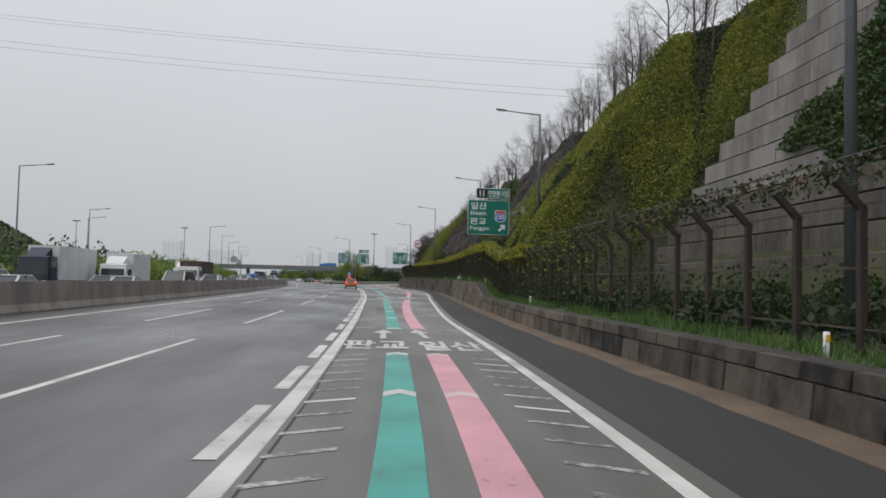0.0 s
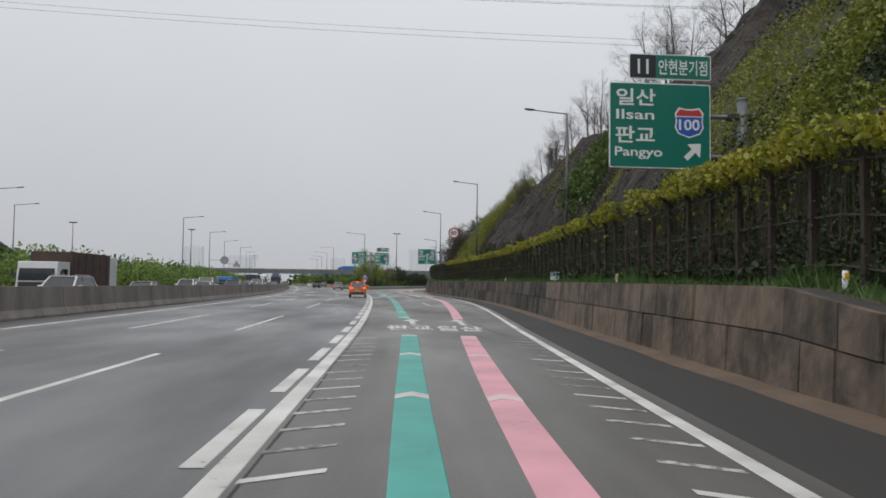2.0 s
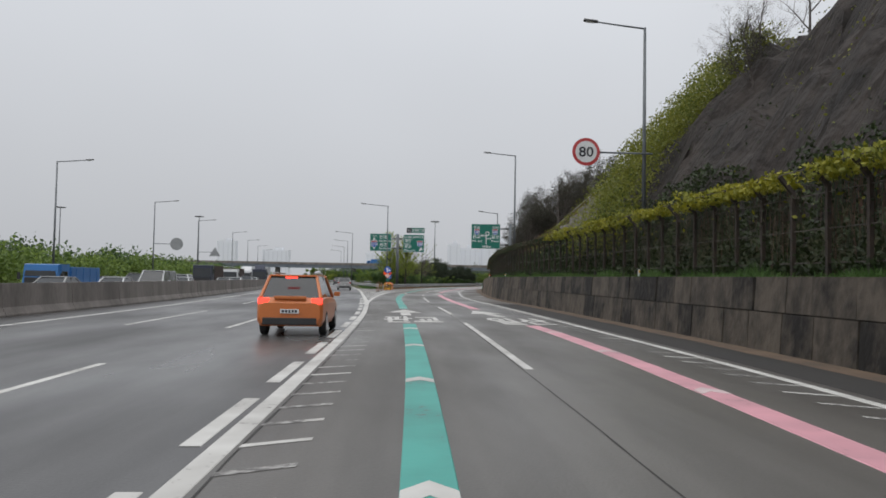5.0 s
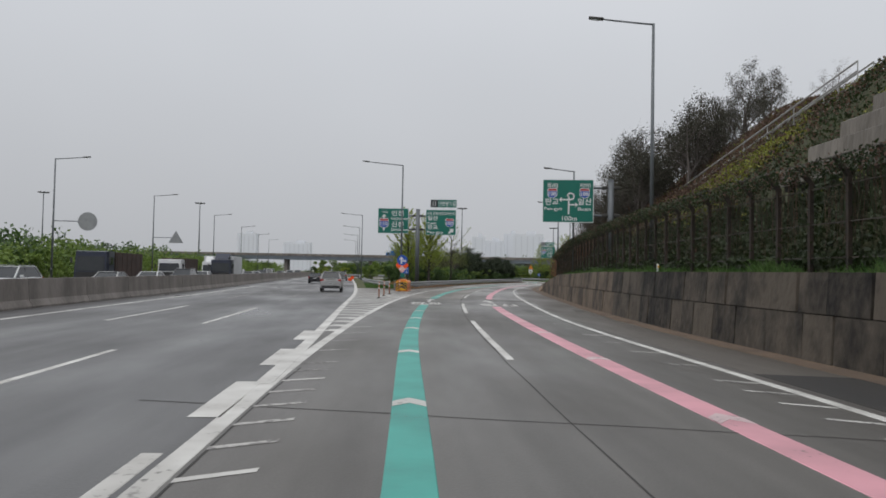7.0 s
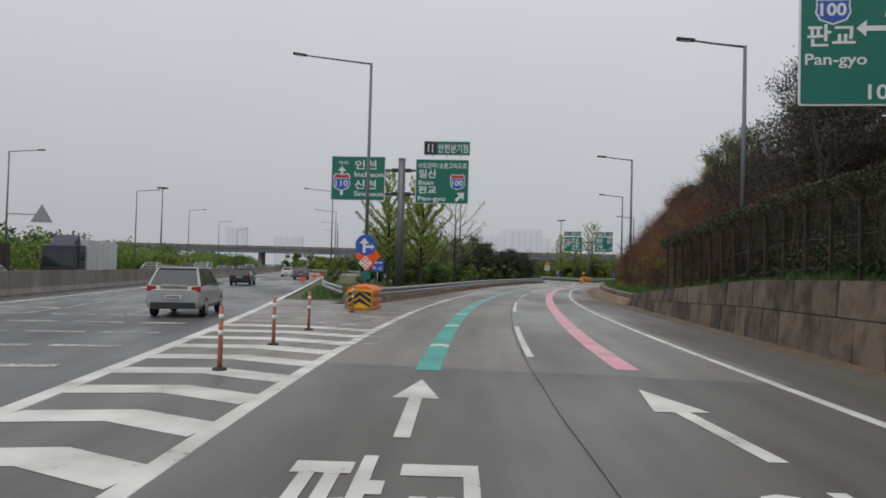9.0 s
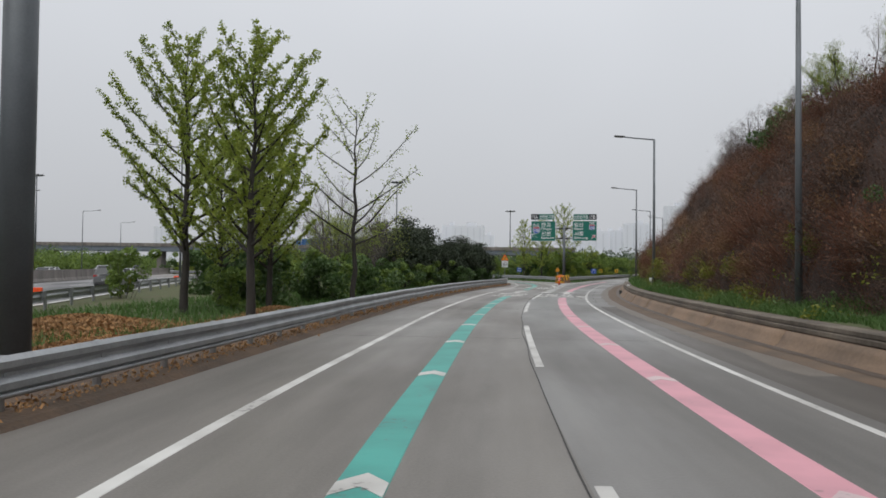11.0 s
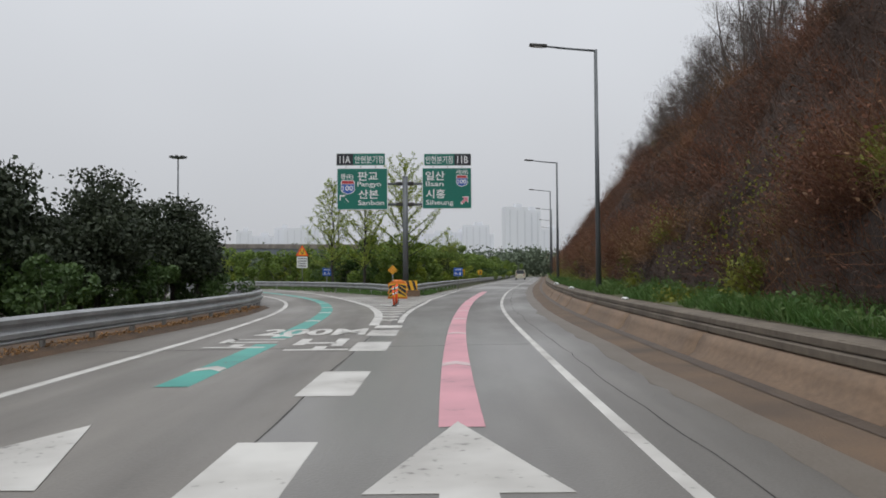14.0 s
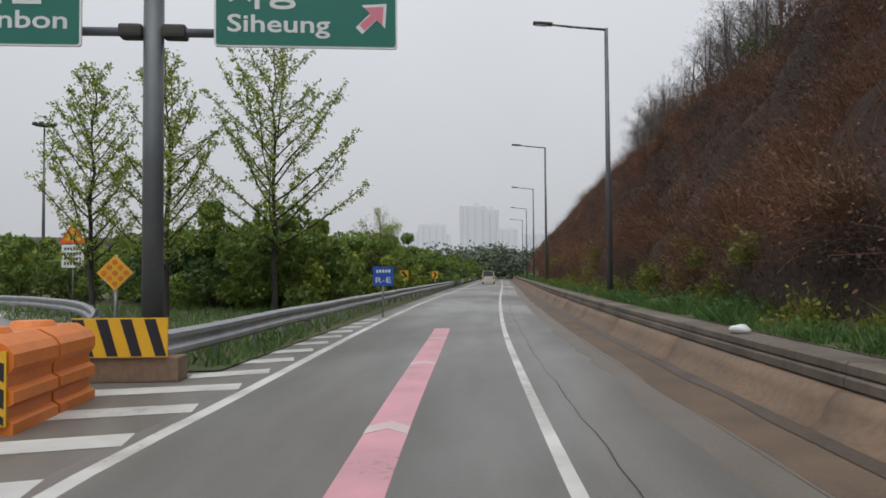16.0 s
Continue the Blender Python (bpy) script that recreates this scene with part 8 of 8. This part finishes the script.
truck(WHITE_CAR, TARP, 1.9, 6.4, "white tipper lorry in the queue", lane(216, OPP[1], 180), 2.7)
truck(NAVY, BOX_WHITE, 2.4, 6.4, "dark lorry with a pale box in the queue", lane(226, OPP[0], 180), 2.9)
truck(WHITE_CAR, BOX_WHITE, 2.6, 6.4, "white lorry with a white box and wind deflector", lane(238, OPP[1], 180), 2.7)
kinds = {
    "white": car("sedan", WHITE_CAR, "white saloon car waiting in the far carriageway", lane(52, OPP[0], 180)),
    "silver": car("sedan", SILVER, "silver saloon car waiting in the far carriageway", lane(93, OPP[0], 180)),
    "suv": car("suv", WHITE_CAR, "white sport utility car waiting in the far carriageway", lane(80, OPP[0], 180)),
    "black": car("sedan", BLACK_CAR, "black saloon car waiting in the far carriageway", lane(105, OPP[1], 180)),
    "van": car("van", WHITE_CAR, "white van waiting in the far carriageway", lane(46, OPP[2], 180)),
    "grey": car("suv", GREY_CAR, "dark grey sport utility car in the far carriageway", lane(128, OPP[0], 180)),
}
for k, y, i in (("van", 66, 0), ("silver", 58, 1), ("white", 112, 0), ("suv", 120, 1), ("van", 131, 1), ("silver", 138, 0), ("white", 147, 0), ("van", 157, 0), ("grey", 164, 1), ("white", 165, 0), ("black", 156, 1), ("silver", 186, 0), ("suv", 180, 1), ("white", 195, 0), ("grey", 206, 0), ("white", 214, 0), ("silver", 248, 0), ("white", 256, 0), ("suv", 262, 1), ("grey", 266, 0), ("van", 276, 0), ("white", 286, 1), ("silver", 298, 0), ("white", 312, 1), ("suv", 325, 0), ("white", 340, 1), ("grey", 352, 0), ("white", 36, 0), ("suv", 40, 1)):
    copy_thing(kinds[k], lane(y, OPP[i], 180))
# traffic on this side
car("suv", SILVER, "silver sport utility car driving in the lane by the exit", lane(200, -2.1, 0))
q = car("sedan", BLACK_CAR, "black saloon car driving in the middle lane", lane(238, -5.6, 0))
copy_thing(kinds["white"], lane(290, -5.6, 0))
copy_thing(kinds["grey"], lane(268, -2.1, 0))
car("van", BEIGE, "small ivory van driving on ahead along the exit road", Matrix.Translation(RIGHT.at(414, -2.1)) @ pose(0, 0, 0, 0, 0, RIGHT.heading(414)))

BRAKE = glow("lit_brake_lamp", (1.0, 0.05, 0.03), 2.2)
taxi = car("suv", paint("orange_car_paint", (0.55, 0.17, 0.05)), "orange sport utility car with lit brake lamps beside the exit line", lane(121.2, -1.45, 0))
for ob in taxi.children:
    if ob.name.startswith("tail_light"):
        ob.data.materials[0] = BRAKE
bm = bmesh.new()
box(bm, (0.34, 0.05, 0.05), (0, -2.1, 1.66), 0.01)
part("high_brake_lamp", bm, BRAKE, taxi, "lit red lamp strip")

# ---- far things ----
# distance haze painted as faint emission; the towers are no lamps
HAZE_TOWER = glow("tower_walls_haze_glow", (0.55, 0.57, 0.61), 0.2)
HAZE_DARK = glow("tower_recess_haze_glow", (0.50, 0.52, 0.56), 0.17)


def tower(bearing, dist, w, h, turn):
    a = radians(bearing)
    ob = empty("apartment_tower", Matrix.Translation((-22 + dist * math.sin(a), 250 + dist * math.cos(a), -0.1)) @ pose(0, 0, 0, 0, 0, turn), label="pale apartment tower, its haze painted as a faint glow", category="apartment tower", group="far apartment towers")
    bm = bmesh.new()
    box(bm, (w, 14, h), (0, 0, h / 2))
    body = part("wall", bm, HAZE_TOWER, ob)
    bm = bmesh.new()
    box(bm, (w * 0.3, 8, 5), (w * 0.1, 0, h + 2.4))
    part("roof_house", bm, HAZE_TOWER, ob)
    # strips slightly darker, painting recess shade though they stand proud
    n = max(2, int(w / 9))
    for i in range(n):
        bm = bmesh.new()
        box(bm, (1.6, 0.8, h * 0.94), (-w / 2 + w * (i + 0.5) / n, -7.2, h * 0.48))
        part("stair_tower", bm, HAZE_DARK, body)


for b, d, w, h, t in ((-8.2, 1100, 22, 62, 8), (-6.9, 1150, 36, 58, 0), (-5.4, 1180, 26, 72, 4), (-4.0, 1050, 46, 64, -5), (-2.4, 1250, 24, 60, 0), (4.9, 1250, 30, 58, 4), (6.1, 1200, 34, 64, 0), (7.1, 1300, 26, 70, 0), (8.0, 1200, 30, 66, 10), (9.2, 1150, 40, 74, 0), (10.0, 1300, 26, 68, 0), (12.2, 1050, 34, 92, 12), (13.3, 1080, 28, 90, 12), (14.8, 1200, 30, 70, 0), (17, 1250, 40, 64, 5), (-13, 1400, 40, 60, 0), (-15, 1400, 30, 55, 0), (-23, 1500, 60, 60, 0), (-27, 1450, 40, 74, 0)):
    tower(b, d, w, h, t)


def high_mast(x, y, h):
    ob = empty("high_mast_light", Matrix.Translation((x, y, 0)), label="tall thin mast with a ring of floodlights", category="light mast", group="high masts")
    bm = bmesh.new()
    tube(bm, (0, 0, -0.2), (0, 0, h), 0.36, 0.14, 12)
    part("pole", bm, POLE, ob, smooth=True)
    bm = bmesh.new()
    tube(bm, (0, 0, h - 0.5), (0, 0, h - 0.3), 1.7, 1.7, 16)
    part("ring", bm, POLE, ob)
    for i in range(8):
        a = 2 * math.pi * i / 8
        bm = bmesh.new()
        box(bm, (0.7, 0.5, 0.35), (1.7 * math.cos(a), 1.7 * math.sin(a), h - 0.25), 0.06)
        part("floodlight", bm, DARK_STEEL, ob)


for x, y, h in ((-66, 446, 29.5), (-221.7, 389.6, 30.3), (-178, 430, 30), (-30, 520, 26)):
    high_mast(x, y, h)

# overpass across the motorway
bridge = empty("overpass", Matrix.Translation((-118, 446, 0)) @ pose(0, 0, 0, 0, 0, 8), label="long grey-blue road bridge crossing the motorway", category="bridge")
BRIDGE_PAINT = mat("bridge_girder", (0.17, 0.20, 0.24), (0.13, 0.15, 0.18), rough=0.6, scale=0.3, fine=3, bump=0.1)
bm = bmesh.new()
box(bm, (260, 9, 1.5), (-20, 0, 7.0), 0.1)
part("girder", bm, BRIDGE_PAINT, bridge)
for s in (-1, 1):
    bm = bmesh.new()
    box(bm, (260, 0.3, 1.1), (-20, s * 4.6, 8.3), 0.03)
    part("parapet", bm, SEG_CONCRETE, bridge)
for x in (-130, -100, -60, -25, 12, 45, 80):
    bm = bmesh.new()
    box(bm, (1.4, 5, 6.4), (x, 0, 3.1), 0.1)
    part("pier", bm, SEG_CONCRETE, bridge)
truck(BLUE_CAR, BLUE_CAR, 2.2, 8.0, "bright blue lorry crossing the bridge", Matrix.Translation((-98, 449, 7.75)) @ pose(0, 0, 0, 0, 0, 98), 2.5)

# power lines high across the road
CABLE = mat("power_cable", (0.10, 0.105, 0.11), (0.08, 0.085, 0.09), rough=0.6, metal=0.3, bump=0)
for dy, dz in ((0, 0), (6, 3.2), (0, 7.5), (7, 10.5)):
    cable = []
    n = 30
    for i in range(n + 1):
        u = i / n
        cable.append((-330 + 480 * u, 180 + dy, 88 - 46 * u + dz - 4 * 9 * u * (1 - u)))
    v, f = [], []
    for i, p in enumerate(cable):
        for k in range(3):
            a = 2 * math.pi * k / 3
            v.append((p[0], p[1] + 0.035 * math.cos(a), p[2] + 0.035 * math.sin(a)))
        if i:
            for k in range(3):
                f.append((3 * i - 3 + k, 3 * i - 3 + (k + 1) % 3, 3 * i + (k + 1) % 3, 3 * i + k))
    tagged(data("power_cable", v, f, CABLE), "thin black power cable sagging high over the road", "cable", "power cables")

MOUND_GREEN = mat("mound_grass", (0.10, 0.115, 0.055), (0.065, 0.08, 0.04), rough=0.9, scale=0.1, fine=1, bump=0, island=True, spread=0.8)
# green mound far beyond the far carriageway
mv, mf = [], []
nr, na = 14, 48
for i in range(nr + 1):
    for k in range(na):
        a, q = 2 * math.pi * k / na, i / nr
        x, y = -172 + 55 * q * math.cos(a), 202 + 62 * q * math.sin(a)
        mv.append((x, y, 24 * (1 - q * q) ** 1.2 + 1.2 * noise.noise((x * 0.06, y * 0.06, 2)) * (1 - q) - 0.1))
for i in range(nr):
    for k in range(na):
        b = (k + 1) % na
        mf.append((i * na + k, (i + 1) * na + k, (i + 1) * na + b, i * na + b))
mound = tagged(data("mound", mv, mf, HILL_SOIL, smooth=True), "grassy green mound beyond the far carriageway", "mound", kind="structure")
q, a = np.sqrt(rng.uniform(0, 1, 26000)), rng.uniform(0, 2 * np.pi, 26000)
c = np.stack([-172 + 55 * q * np.cos(a), 202 + 62 * q * np.sin(a), 24 * (1 - q * q) ** 1.2 + rng.uniform(-0.2, 1.2, 26000)], -1)
stuff("mound_growth", leaf_quads(c, 0.55, -0.2), MOUND_GREEN, "olive-green growth over the mound", "creeper")

# woods along the far side and on the skyline
def wood_band(line, o0, o1, y0, y1, n, top, size, material, label):
    k = max(8, n // 230)
    y, o = rng.uniform(y0, y1, k), rng.uniform(o0, o1, k)
    cc, ss = line.side(y)
    x, y = line(y) + o * cc, y + o * ss
    ok = (np.abs(x - RIGHT(np.clip(y, -60, 486))) > 8) | (y > 490)
    x, y = x[ok], y[ok]
    h = top * rng.uniform(0.6, 1.1, len(x))
    i = rng.integers(0, len(x), n)
    d = rng.normal(size=(n, 3))
    d *= (rng.uniform(0.25, 1.08, n) ** 0.4 / np.linalg.norm(d, axis=1))[:, None]
    d *= (1 + 0.3 * np.sin(d[:, :1] * 5 + i[:, None]) * np.cos(d[:, 1:2] * 6 + d[:, 2:] * 4))
    c = np.stack([x[i] + d[:, 0] * h[i] * 0.42, y[i] + d[:, 1] * h[i] * 0.42, np.maximum(0.05, h[i] * (0.52 + 0.48 * d[:, 2]))], -1)
    return stuff("woods", leaf_quads(c, size, 0.1), material, label, "woods")


wood_band(MAIN, -46, -35, 105, 560, 70000, 5.2, 0.22, BUSH, "light green thicket beyond the far carriageway")
wood_band(MAIN, -60, -40, 100, 560, 40000, 6.4, 0.3, DEEP, "dark green thicket beyond the far carriageway")
# haze over the distant woods is mixed into this green as grey
FAR_WOOD = mat("far_woods", (0.15, 0.19, 0.13), (0.10, 0.13, 0.095), rough=1, scale=0.05, fine=1, bump=0, island=True, spread=0.6)
wood_band(MAIN, -190, -90, 180, 700, 34000, 11, 0.7, FAR_WOOD, "grey-green woods far beyond the motorway")
wood_band(MAIN, 4, 60, 470, 700, 40000, 9, 0.4, FAR_WOOD, "grey-green woods beyond the bridge")
wood_band(Line((-10, 460), (-10, 760)), -70, 85, 492, 540, 60000, 9.5, 0.5, FAR_WOOD, "grey-green woods behind the loop")
wood_band(MAIN, 10, 30, 330, 470, 12000, 5.5, 0.4, DEEP, "dark green thicket between motorway and loop")
wood_band(RIGHT, -26, -9.5, 372, 540, 26000, 5.0, 0.3, BUSH, "light green thicket along the exit road")
